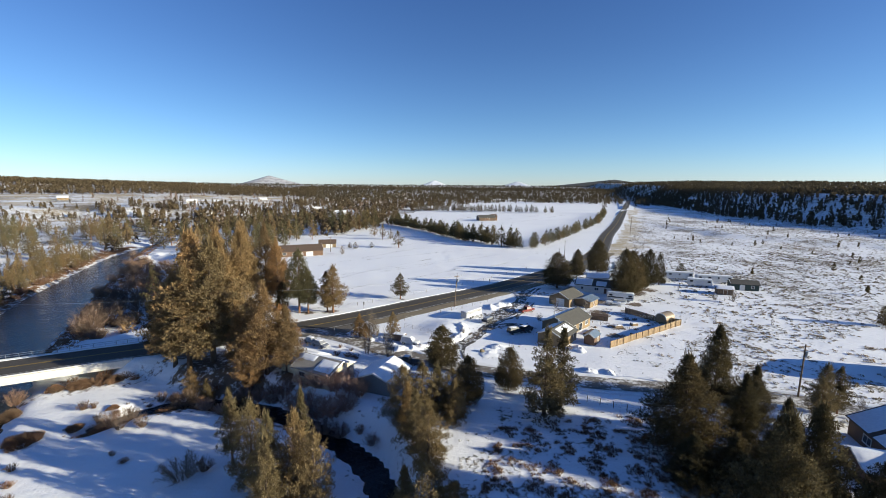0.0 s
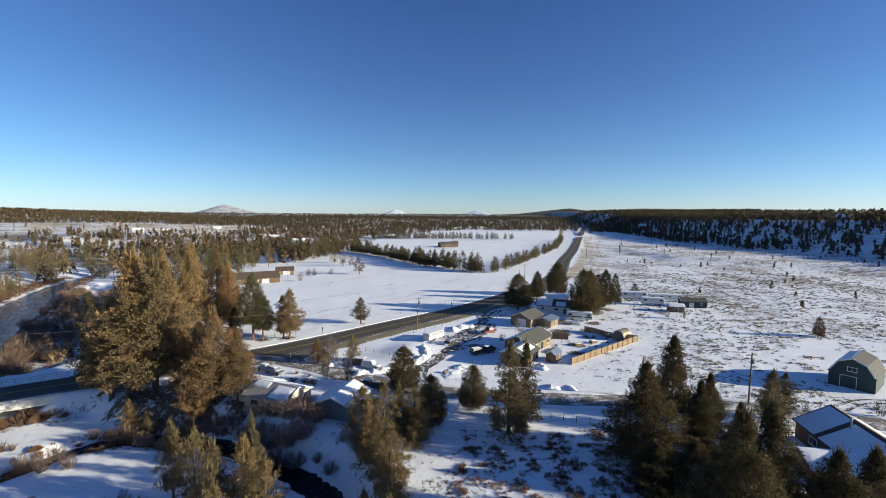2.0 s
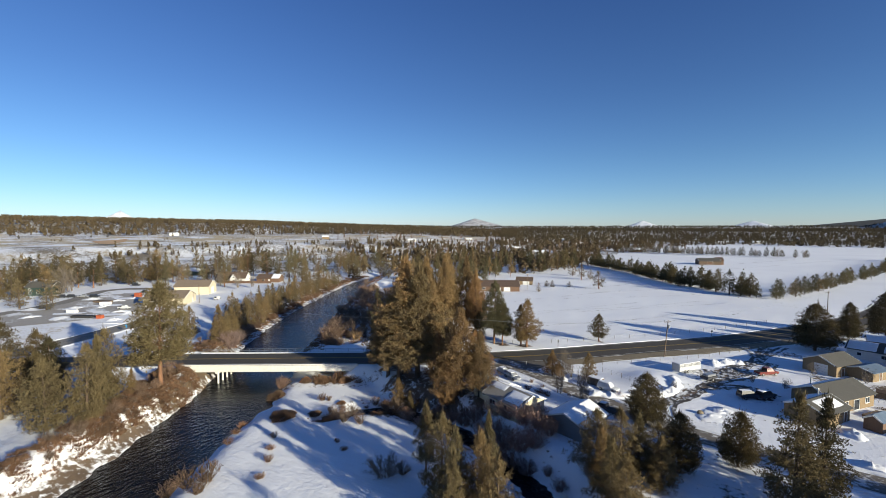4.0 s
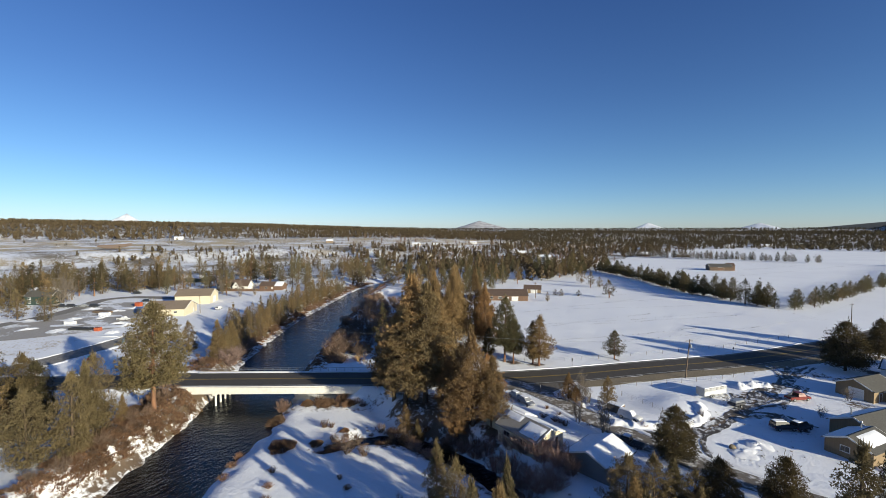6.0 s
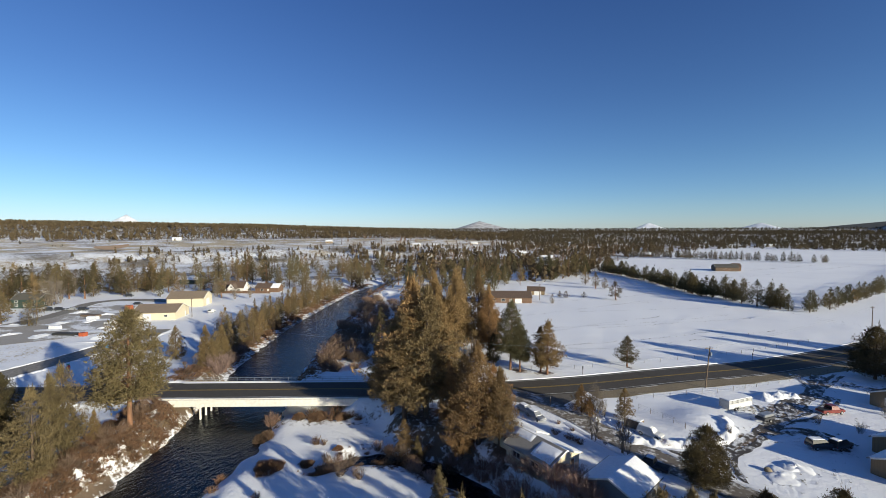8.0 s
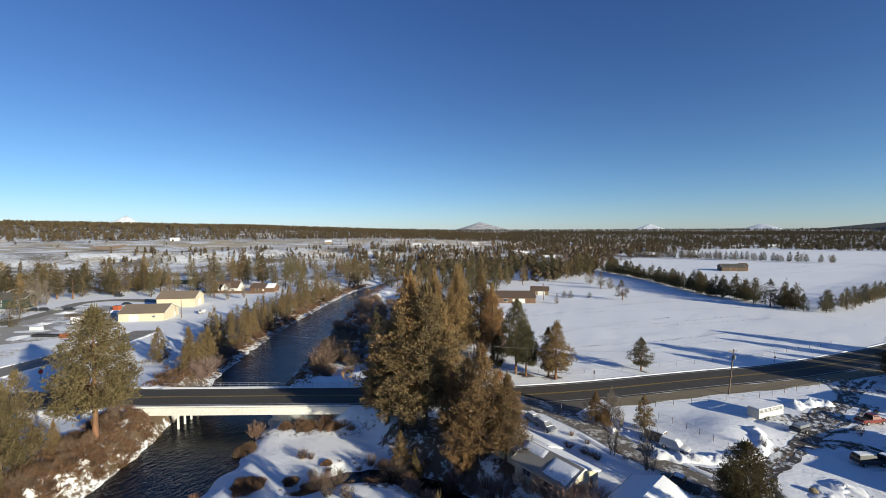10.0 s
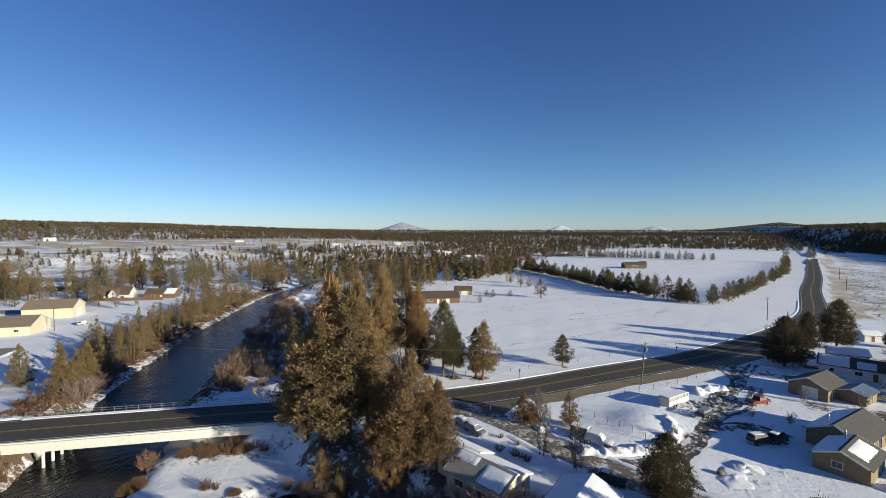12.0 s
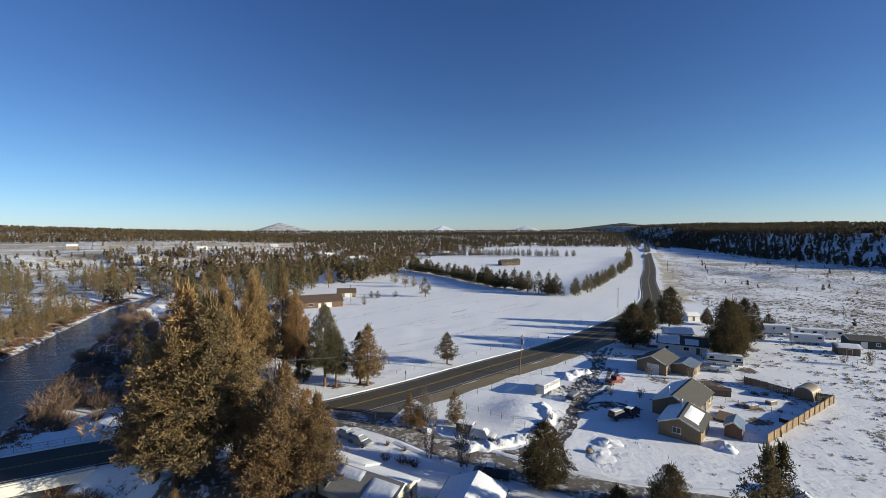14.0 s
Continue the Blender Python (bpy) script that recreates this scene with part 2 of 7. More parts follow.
def part(name, bm, material, parent=None, label=""):
    me = bpy.data.meshes.new(name)
    bm.to_mesh(me)
    bm.free()
    me.materials.append(material)
    return link_part(name, me, parent, label)


def base(name, m, label, category, group="", kind=""):
    ob = new(name)
    ob.matrix_world = m
    return tagged(ob, label, category, group, kind)


def add_box(bm, cx, cy, cz, sx, sy, sz, bevel=0.0, m=None):
    r = bmesh.ops.create_cube(bm, size=1.0)
    for v in r["verts"]:
        v.co = Vector((cx + v.co.x * sx, cy + v.co.y * sy, cz + v.co.z * sz))
        if m is not None:
            v.co = m @ v.co
    if bevel:
        edges = list({e for v in r["verts"] for e in v.link_edges})
        bmesh.ops.bevel(bm, geom=edges, offset=bevel, segments=1, affect="EDGES", profile=0.5)
    return bm


def box(cx, cy, cz, sx, sy, sz, bevel=0.0):
    return add_box(bmesh.new(), cx, cy, cz, sx, sy, sz, bevel)


def add_tube(bm, p, q, r1, r2, sides=8):
    p, q = Vector(p), Vector(q)
    d = q - p
    m = Matrix.Translation((p + q) / 2) @ d.to_track_quat("Z", "Y").to_matrix().to_4x4()
    bmesh.ops.create_cone(bm, cap_ends=True, segments=sides, radius1=r1, radius2=r2, depth=d.length, matrix=m)
    return bm


def tube(p, q, r1, r2=None, sides=8):
    return add_tube(bmesh.new(), p, q, r1, r1 if r2 is None else r2, sides)


# ---- the lie of the land ----
def smooth(a, b, x):
    t = np.clip((x - a) / (b - a), 0.0, 1.0)
    return t * t * (3 - 2 * t)


def along(line, x, y, col=2):
    """Distance to a polyline, the value of column col at the nearest place, and the side (left positive)."""
    best = np.full(np.shape(x), 1e9)
    val, side = np.zeros(np.shape(x)), np.zeros(np.shape(x))
    for a, b in zip(line[:-1], line[1:]):
        dx, dy = b[0] - a[0], b[1] - a[1]
        t = np.clip(((x - a[0]) * dx + (y - a[1]) * dy) / (dx * dx + dy * dy), 0, 1)
        d = np.hypot(x - a[0] - t * dx, y - a[1] - t * dy)
        near = d < best
        best = np.where(near, d, best)
        val = np.where(near, a[col] + t * (b[col] - a[col]), val)
        side = np.where(near, np.sign(dx * (y - a[1]) - dy * (x - a[0])), side)
    return best, val, side


def inside(poly, x, y):
    """Signed distance to a polygon, positive inside."""
    odd = np.zeros(np.shape(x), bool)
    best = np.full(np.shape(x), 1e9)
    for (ax, ay), (bx, by) in zip(poly, poly[1:] + poly[:1]):
        hit = ((ay > y) != (by > y)) & (x < (bx - ax) * (y - ay) / (by - ay + 1e-12) + ax)
        odd ^= hit
        dx, dy = bx - ax, by - ay
        t = np.clip(((x - ax) * dx + (y - ay) * dy) / (dx * dx + dy * dy), 0, 1)
        best = np.minimum(best, np.hypot(x - ax - t * dx, y - ay - t * dy))
    return np.where(odd, best, -best)


def wobble(x, y, size, seed=0):
    """Smooth relief between about -1 and 1."""
    r = np.random.default_rng(seed)
    s = np.zeros(np.shape(x))
    for k in range(7):
        a, f, p = r.uniform(0, 6.28), r.uniform(0.6, 1.9) / size, r.uniform(0, 6.28)
        s = s + np.sin(6.28 * f * (x * np.cos(a) + y * np.sin(a)) + p + 1.3 * np.sin(3.1 * f * (x * np.sin(a) - y * np.cos(a))))
    return s / 4.5


WATER_Z = -5.0
RIVER = [(-20, -90, 12), (-45, -20, 12), (-66, 20, 9.6), (-76.3, 40.5, 9.2), (-80.8, 48.6, 9.6), (-86, 59, 11.2), (-98, 76.5, 12.2), (-111.5, 94, 12), (-130, 123, 12.5),
         (-148, 151.5, 11.5), (-174.5, 204, 10.5), (-194, 243.5, 9), (-204, 280, 8), (-215, 330, 8), (-240, 420, 8), (-262, 520, 7), (-270, 640, 7)]
STREAM = [(-61.5, 65, 0.9), (-58, 70.5, 1.2), (-53.5, 74, 1.3), (-48, 75.8, 1.5), (-41, 75, 2.1), (-32, 73, 1.8), (-24.5, 69, 1.7), (-19, 65.2, 1.7), (-14.6, 62, 1.8), (-10.5, 58, 1.9), (-5, 48, 1.8), (3, 36, 1.8), (8, 18, 2.0), (9, -40, 2.0)]
MEADOW = [(-64, 84.5), (-57, 80), (-50, 78.2), (-40, 77.6), (-31, 75.6), (-23, 71.2), (-17.4, 67.2), (-12.6, 63.8), (-7.6, 59), (-1.6, 48), (7, 36), (12, 18), (12, -120), (-60, -120), (-80, 20), (-95, 55), (-95, 66), (-96, 76), (-87, 84.5), (-78, 89.5), (-71, 91.5), (-66, 88)]
ISLAND = [(-99, 99), (-88, 101), (-82, 116), (-92, 150), (-120, 190), (-160, 225), (-172, 203), (-142, 150), (-114, 119)]
# roads: x, y, z along the middle, half width
MAIN = [(-167, 39, -1.4), (-149, 48, -1.2), (-128, 59, -0.5), (-112, 67.6, 0), (-93.4, 78.3, 0), (-75, 88.7, 0), (-58, 97, 0), (-44, 104.8, 0), (-26, 118.3, 0), (-5, 137.3, 0),
        (17.5, 157.3, 0), (38, 180, 0), (57, 204, 0), (72, 226, 0), (88, 254, 0), (104, 293, 0), (125.6, 347, 0.12), (169, 446, 0.35), (240, 618, 0.9), (330, 835, 2.2), (437, 1094, 5.5), (470, 1175, 7)]
SIDE = [(-47, 103.5, 0), (-36, 105, 0), (-22, 98.5, 0), (-11, 91.2, 0), (1, 84.8, 0), (12, 81.6, 0), (22, 79.6, 0), (36, 77.2, 0), (56, 75.2, 0), (80, 66.5, 0), (110, 56, 0), (160, 40, 0)]
STREET = [(-232, 30, -1.5), (-244, 55, -1.5), (-253.5, 76, -1.5), (-260, 92, -1.5), (-274, 109, -1.5), (-289, 124, -1.5), (-287, 137, -1.5), (-271, 145, -1.5), (-252, 150, -1.5)]
WEST = [(-142, -60, -1.4), (-158, 10, -1.4), (-166, 38, -1.4), (-169, 53, -1.5), (-172.5, 67, -1.6), (-177.5, 81, -1.6), (-182, 94, -1.7), (-190, 107, -1.7)]
LOT = [(-215, 63), (-206, 80), (-202, 96), (-208, 107), (-228, 113), (-258, 131), (-281, 124), (-276, 110), (-260, 94), (-252, 76), (-240, 60), (-226, 52)]


def river_bed(x, y):
    d, hw, _ = along(RIVER, x, y)
    d2, hw2, _ = along(STREAM, x, y)
    return d - hw + 1.6 + 0.7 * wobble(x, y, 9, 41), d2 - hw2 + 0.5 * wobble(x, y, 6, 42)


def height(x, y):
    x, y = np.asarray(x, float), np.asarray(y, float)
    d, hw, side = along(RIVER, x, y)
    bank, brook = river_bed(x, y)
    z = np.where(side > 0, -1.6 * smooth(6, 26, bank), 0.0)
    # upstream of the bridge the west bank is low and rises gently
    low = (side > 0) * smooth(80, 92, y) * smooth(480, 380, y)
    z = z * (1 - low) + low * (-4.3 + 2.7 * smooth(2, 34, bank))
    z = z - 4.0 * smooth(-3.5, 1.5, inside(MEADOW, x, y)) - 3.4 * smooth(-5, 2, inside(ISLAND, x, y))
    z = z + 1.2 * np.exp(-((x - 0.5) ** 2 + (y - 108.5) ** 2) / 45.0)
    z = z + 0.07 * wobble(x, y, 17, 1) + 0.035 * wobble(x, y, 4, 2)
    # terraces and rims far out
    z = z + 33.0 * smooth(0, 95, x - 383 - np.maximum(0, y - 620) * 0.24 + 10 * wobble(x, y, 160, 3)) * smooth(-300, 100, y)
    z = z + 2.6 * smooth(0, 12, x - 205 - 8 * wobble(x, y, 90, 9) - np.maximum(0, 345 - y) * 1.1) * smooth(480, 380, y) * smooth(120, 200, x)
    u = -0.82 * x + 0.57 * y
    az = np.degrees(np.arctan2(-x, np.maximum(y, 1.0)))
    left = smooth(12, 38, az)
    z = z + left * (12 * smooth(600, 690, u + 25 * wobble(x, y, 120, 4)) + 8 * smooth(740, 1000, u + 20 * wobble(x, y, 150, 5)) + 27 * smooth(1040, 1380, u + 30 * wobble(x, y, 200, 8)) * smooth(22, 62, az))
    r = np.hypot(x, y)
    z = z + (22.0 * smooth(1120, 2000, r) + 20.0 * smooth(1900, 3900, r)) * (1 - 0.45 * left) + 3.5 * wobble(x, y, 700, 6) * smooth(900, 1800, r)
    # level beds for the roads, but not under the bridge
    for line, half in ((MAIN, 6.1), (SIDE, 3.4), (WEST, 6.0)):
        dist, zr, _ = along(line, x, y)
        wide = half + (3.9 * smooth(-45, -30, x) * smooth(115, 95, x) if line is MAIN else 0.0)
        w = smooth(wide + (2.2 if line is MAIN else 5.0), wide, dist)
        if line is MAIN:
            w = w * np.where((x > -118) & (x < -66), np.where(side > 0, smooth(2, 6, bank), smooth(14, 19, bank)), 1.0)
        z = z * (1 - w) + (zr - 0.03) * w
    # river and brook
    cut = smooth(4.2, -1.5, bank)
    z = z * (1 - cut) + np.minimum(z, WATER_Z - 0.5 - 0.8 * smooth(0, -8, bank)) * cut
    cut = smooth(2.6, -0.5, brook)
    return z * (1 - cut) + np.minimum(z, WATER_Z - 0.4) * cut


GRID = {}


def hz(x, y):
    """Height of the ground sheet at one place."""
    xs, ys, Z = GRID["x"], GRID["y"], GRID["z"]
    i = min(max(int(np.searchsorted(GRID["xa"], x)) - 1, 0), len(xs) - 2)
    j = min(max(int(np.searchsorted(GRID["ya"], y)) - 1, 0), len(ys) - 2)
    u, v = (x - xs[i]) / (xs[i + 1] - xs[i]), (y - ys[j]) / (ys[j + 1] - ys[j])
    a, b, c, d = Z[j][i], Z[j][i + 1], Z[j + 1][i], Z[j + 1][i + 1]
    return a * (1 - u) * (1 - v) + b * u * (1 - v) + c * (1 - u) * v + d * u * v


OPEN_FIELDS = [(-60, 440), (-14, 360), (44, 268), (60, 270), (118, 385), (226, 640), (330, 900), (370, 1010), (127, 1064), (60, 980), (-50, 690), (-66, 560)]
YARD_DRIVE = [(-2.5, 92.2, 0), (2.6, 95.4, 0), (6.6, 101, 0), (10.6, 108.7, 0), (14.4, 116.9, 0), (18.6, 127.5, 0), (24.6, 138.9, 0), (29.2, 155, 0)]
YARD_MUD = ((16.5, 124.5, 6), (14.5, 117, 4.5), (13, 121.5, 3), (21, 126, 3.5), (26.5, 136.5, 4.5), (28, 150, 6), (18.5, 113, 4), (21, 108.5, 4), (25, 144, 4))
FIELD = [(-62, 118), (-26, 128), (-6, 147), (30, 183), (60, 222), (70, 262), (42, 262), (0, 350), (-60, 440), (-85, 330), (-95, 240), (-60, 200)]


def left_shelf(x, y):
    """The open terrace of dry grass beyond the river meadow."""
    u = -0.82 * x + 0.57 * y
    return smooth(690, 740, u) * smooth(1090, 1040, u) * (x < -150)


def covers(x, y):
    """Share of brush, bare soil and gravel on the ground."""
    bank, brook = river_bed(x, y)
    side = along(RIVER, x, y)[2]
    r = np.hypot(x, y)
    scrub = 0.24 + np.zeros(np.shape(x))
    lots_near = inside([(-22, 84), (0, 100), (10, 126), (40, 160), (85, 195), (120, 180), (110, 110), (60, 76), (60, 40), (10, 20)], x, y)
    scrub = np.where(lots_near > 0, 0.38 + 0.16 * wobble(x, y, 22, 14), scrub)
    east = smooth(0, 12, x - np.interp(y, [0, 60, 72, 97, 116, 130, 200, 300, 450, 620, 1100], [54, 60, 50, 47, 68, 72, 88, 116, 180, 254, 450]))
    scrub = np.maximum(scrub, (0.57 + 0.05 * smooth(150, 260, y) + 0.13 * wobble(x, y, 70, 15)) * east * smooth(1200, 900, r))
    pad = inside([(93, 60), (84, 95), (118, 116), (160, 104), (170, 40)], x, y)
    scrub = np.where(pad > 0, 0.05, scrub)
    hill = smooth(360, 400, x - np.maximum(0, y - 620) * 0.24)
    scrub = np.where(hill > 0, 0.66 * (1 - hill) + 0.55 * hill, scrub)
    u = -0.82 * x + 0.57 * y
    west = smooth(270, 420, u) * (x < 0)
    scrub = np.maximum(scrub, west * (0.66 + 0.36 * wobble(x, y, 110, 11)))
    scrub = np.maximum(scrub, 0.86 * smooth(950, 1300, r))
    floor = smooth(330, 430, r) * smooth(12, 4, np.degrees(np.arctan2(x, np.maximum(y, 1.0)))) * (y > 150)
    scrub = np.maximum(scrub, floor * (0.62 + 0.2 * wobble(x, y, 60, 27)))
    scrub = np.where((inside(OPEN_FIELDS, x, y) > -2) & (y > 240), 0.13, scrub)
    scrub = np.where(inside(FIELD, x, y) > -3, 0.13, scrub)
    lot = inside([(5, 48), (40, 66), (44, 40), (20, 20), (5, 30)], x, y)
    scrub = np.where(lot > -6, np.maximum(scrub, 0.50 + 0.1 * wobble(x, y, 13, 19)), scrub)
    meadow = inside(MEADOW, x, y)
    scrub = np.where(meadow > 3, 0.16, scrub)
    banks = np.clip(1 - np.abs(bank - 2.0) / 8.5, 0, 1) * np.where(x < -70, 1.0, 0.5) * np.where(side > 0, 1.3, np.where(y < 84, 0.25, 0.8)) + np.where((x > -53) & (x < -24), 1.1, 0.85) * np.clip(1 - np.abs(brook - 1.8) / np.where((x > -53) & (x < -24), 5.0, 3.2), 0, 1)
    dirt = np.where(side > 0, np.where(y > 84, 0.36, 0.41), 0.43) * banks
    bank_side = along(MAIN, x, y)
    dirt = np.maximum(dirt, 0.38 * smooth(6.2, 7.2, bank_side[0]) * smooth(13.5, 10.5, bank_side[0]) * smooth(-92, -86, x) * smooth(-48, -54, x) * (bank_side[2] < 0))
    for cx, cy, rad in ((-50, 83, 15), (-38, 81, 11), (-58, 90, 11), (-45, 77, 9), (-42, 80, 9), (-30, 80, 8), (-36, 123, 6), (-42, 122, 5), (-15.5, 139, 2.5), (69, 153, 8), (75, 158, 8), (20, 66, 3.5), (13, 75, 3), (1, 84, 3.5),
                        (64, 184, 6), (48, 160, 6), (4, 69, 4), (54, 179, 6), (40, 121, 7), (47, 113, 6), (36, 129, 6), (47, 127, 7), (52, 139, 7), (57, 128, 6), (44, 106, 5), (33, 116, 4.5), (62, 137, 6), (39, 147, 8), (34, 150, 7), (60, 160, 8), (70, 172, 8)):
        dirt = np.maximum(dirt, 0.47 * smooth(rad, rad * 0.2, np.hypot(x - cx, y - cy) * (1 + 0.3 * wobble(x, y, 5, 17))))
    drive = along(YARD_DRIVE, x, y)[0]
    dirt = np.maximum(dirt, 0.46 * smooth(2.8, 1.0, drive + 0.9 * wobble(x, y, 6, 61)))
    for cx, cy, rad in YARD_MUD:
        dirt = np.maximum(dirt, 0.45 * smooth(rad, rad * 0.3, np.hypot(x - cx, y - cy) * (1 + 0.35 * wobble(x, y, 5, 62))))
    verge = x - np.interp(y, [150, 200, 300, 450, 620, 1100], [20, 58, 112, 175, 245, 443])
    grass = smooth(-1, 4, verge + 2 * wobble(x, y, 14, 23)) * smooth(52, 12, verge + 14 * wobble(x, y, 40, 22)) * smooth(205, 245, y)
    gravel = 0.55 * grass
    shelf = left_shelf(x, y)
    gravel = np.maximum(gravel, smooth(430, 520, u) * smooth(1250, 1100, u) * (x < -60) * (0.40 + 0.17 * wobble(x, y, 75, 28)))
    gravel = np.maximum(gravel, 0.60 * shelf * smooth(-0.6, 0.3, wobble(x, y, 120, 18)))
    for poly in ([(-619, 297), (-560, 328), (-605, 345), (-660, 352), (-695, 341), (-660, 315)], [(-708, 396), (-681, 496), (-700, 525), (-733, 539), (-765, 490), (-796, 440)], [(-800, 690), (-600, 860), (-620, 880), (-830, 710)]):
        gravel = np.maximum(gravel, 0.6 * smooth(-14, 12, inside(poly, x, y)))
    gravel = np.maximum(gravel, 0.40 * smooth(-2, 5, inside([(-176, 46), (-182, 72), (-192, 98), (-203, 96), (-208, 78), (-226, 50), (-205, 30)], x, y)))
    return scrub, dirt, gravel


def axis(lo, hi, step, far, grow):
    a = list(np.arange(lo, hi + step / 2, step))
    s = step
    while a[-1] < far:
        s *= grow
        a.append(a[-1] + s)
    s = step
    while a[0] > -far:
        s *= grow
        a.insert(0, a[0] - s)
    return np.array(a)


def build_ground():
    xs, ys = axis(-140, 90, 1.25, 4960, 1.055), axis(25, 160, 1.25, 4960, 1.055)
    ys = ys[ys > -1200]
    X, Y = np.meshgrid(xs, ys)
    Z = height(X, Y)
    GRID["x"], GRID["y"], GRID["z"], GRID["xa"], GRID["ya"] = xs.tolist(), ys.tolist(), Z.tolist(), xs, ys
    n, k = len(xs), len(ys)
    verts = np.stack([X.ravel(), Y.ravel(), Z.ravel()], 1)
    i = (np.arange(k - 1)[:, None] * n + np.arange(n - 1)[None, :]).ravel()
    faces = np.stack([i, i + 1, i + n + 1, i + n], 1)
    me = mesh_from("ground", verts, faces, GROUND, True)
    s, d, g = covers(X.ravel(), Y.ravel())
    col = me.attributes.new("cover", "FLOAT_COLOR", "POINT")
    col.data.foreach_set("color", np.stack([s, d, g, np.ones_like(s)], 1).ravel())
    return tagged(new("ground", me), "snow-covered valley floor with brown sagebrush patches and low rims", "ground", kind="structure")


build_ground()


def resample(line, step):
    pts = [Vector(p) for p in line]
    out = []
    for i in range(len(pts) - 1):
        p0, p1, p2, p3 = pts[max(i - 1, 0)], pts[i], pts[i + 1], pts[min(i + 2, len(pts) - 1)]
        k = max(2, int((p2 - p1).length / step))
        for j in range(k):
            t = j / k
            out.append(0.5 * ((2 * p1) + (p2 - p0) * t + (2 * p0 - 5 * p1 + 4 * p2 - p3) * t * t + (3 * p1 - p0 - 3 * p2 + p3) * t ** 3))
    return out + [pts[-1]]


def ribbon(line, left, right, lift, step=3.0, drape=False, ragged=0.0, thick=0.0):
    """A strip beside a line, from left to right offsets (left positive)."""
    pts = resample(line, step)
    v, f = [], []
    for i, p in enumerate(pts):
        a, b = pts[max(i - 1, 0)], pts[min(i + 1, len(pts) - 1)]
        t = (b - a).normalized()
        nrm = Vector((-t.y, t.x, 0)).normalized()
        for off, sgn in ((left, 1), (right, -1)):
            o = off + sgn * ragged * (0.5 * math.sin(i * 1.7 + off) + 0.5 * math.sin(i * 0.61 + 2 * off))
            q = p + nrm * o
            v.append((q.x, q.y, (hz(q.x, q.y) if drape else p.z) + lift))
    for i in range(len(pts) - 1):
        f.append((2 * i + 1, 2 * i + 3, 2 * i + 2, 2 * i))
    return v, f


def strip(name, material, label, category, *args, **kw):
    v, f = ribbon(*args, **kw)
    return tagged(new(name, mesh_from(name, v, f, material)), label, category, kind="structure")


strip("road", ASPHALT, "two-lane asphalt road cleared of snow", "road", MAIN, 5.3, -5.3, 0.03)
strip("road_shoulder", GRAVEL, "brown gravel shoulder beside the asphalt road", "road shoulder", MAIN[8:15], -5.3, -9.6, 0.02, ragged=0.5)
strip("side_road", SLUSH, "narrow slushy side road between snow banks", "road", SIDE, 2.6, -2.6, 0.05, ragged=0.25)
strip("west_road", PALE_ASPHALT, "cleared asphalt road beyond the river", "road", WEST, 4.6, -4.6, 0.04, ragged=0.2)
strip("street", PALE_ASPHALT, "wet dark street curving past a snowy lot", "road", STREET, 3.6, -3.6, 0.16, drape=True, ragged=0.2)
for off in (4.6, -4.6):
    strip("edge_line", PAINT_WHITE, "worn white edge line painted on asphalt", "road marking", MAIN, off + 0.09, off - 0.09, 0.04)
for off in (0.16, -0.16):
    strip("centre_line", PAINT_YELLOW, "worn yellow centre line painted on asphalt", "road marking", MAIN, off + 0.07, off - 0.07, 0.04)


def build_water():
    v, f = [], []
    for line, extra in ((RIVER, 5.0), (STREAM, 1.4)):
        n0 = len(v)
        pts = resample(line, 5.0)
        for i, p in enumerate(pts):
            t = (pts[min(i + 1, len(pts) - 1)] - pts[max(i - 1, 0)])
            t.z = 0
            t.normalize()
            for sgn in (1, -1):
                v.append((p.x - t.y * sgn * (p.z + extra), p.y + t.x * sgn * (p.z + extra), WATER_Z - (0.0 if line is RIVER else 0.012)))
        for i in range(len(pts) - 1):
            a = n0 + 2 * i
            f.append((a + 1, a + 3, a + 2, a))
    return tagged(new("water", mesh_from("river", v, f, WATER)), "dark calm river with ripples between snowy banks", "river", kind="structure")


build_water()


# ---- trees and shrubs ----
def cards(centres, size, normals, r, aspect=1.5):
    """One small leaf-shaped triangle at each centre, turned about its normal."""
    n = len(centres)
    a = r.normal(size=(n, 3))
    nv = normals + 0.7 * r.normal(size=(n, 3))
    nv /= np.linalg.norm(nv, axis=1, keepdims=True) + 1e-9
    u = np.cross(a, nv)
    u /= np.linalg.norm(u, axis=1, keepdims=True) + 1e-9
    w = np.cross(nv, u)
    s = (size * r.uniform(0.7, 1.5, n))[:, None]
    u, w = u * s * aspect * 0.6, w * s * 0.55
    v = np.stack([centres - u, centres + 0.8 * u + w, centres + 0.8 * u - w], 1).reshape(-1, 3)
    return v, np.arange(3 * n).reshape(-1, 3)


def slivers(p, tip, width, r):
    """Thin triangles from p to tip: sprays of needles or blades."""
    n = len(p)
    d = tip - p
    a = np.cross(d, r.normal(size=(n, 3)))
    a /= np.linalg.norm(a, axis=1, keepdims=True) + 1e-9
    a *= (width * r.uniform(0.6, 1.3, n))[:, None]
    v = np.stack([p + 0.25 * d - a, p + 0.25 * d + a, tip], 1).reshape(-1, 3)
    return v, np.arange(3 * n).reshape(-1, 3)


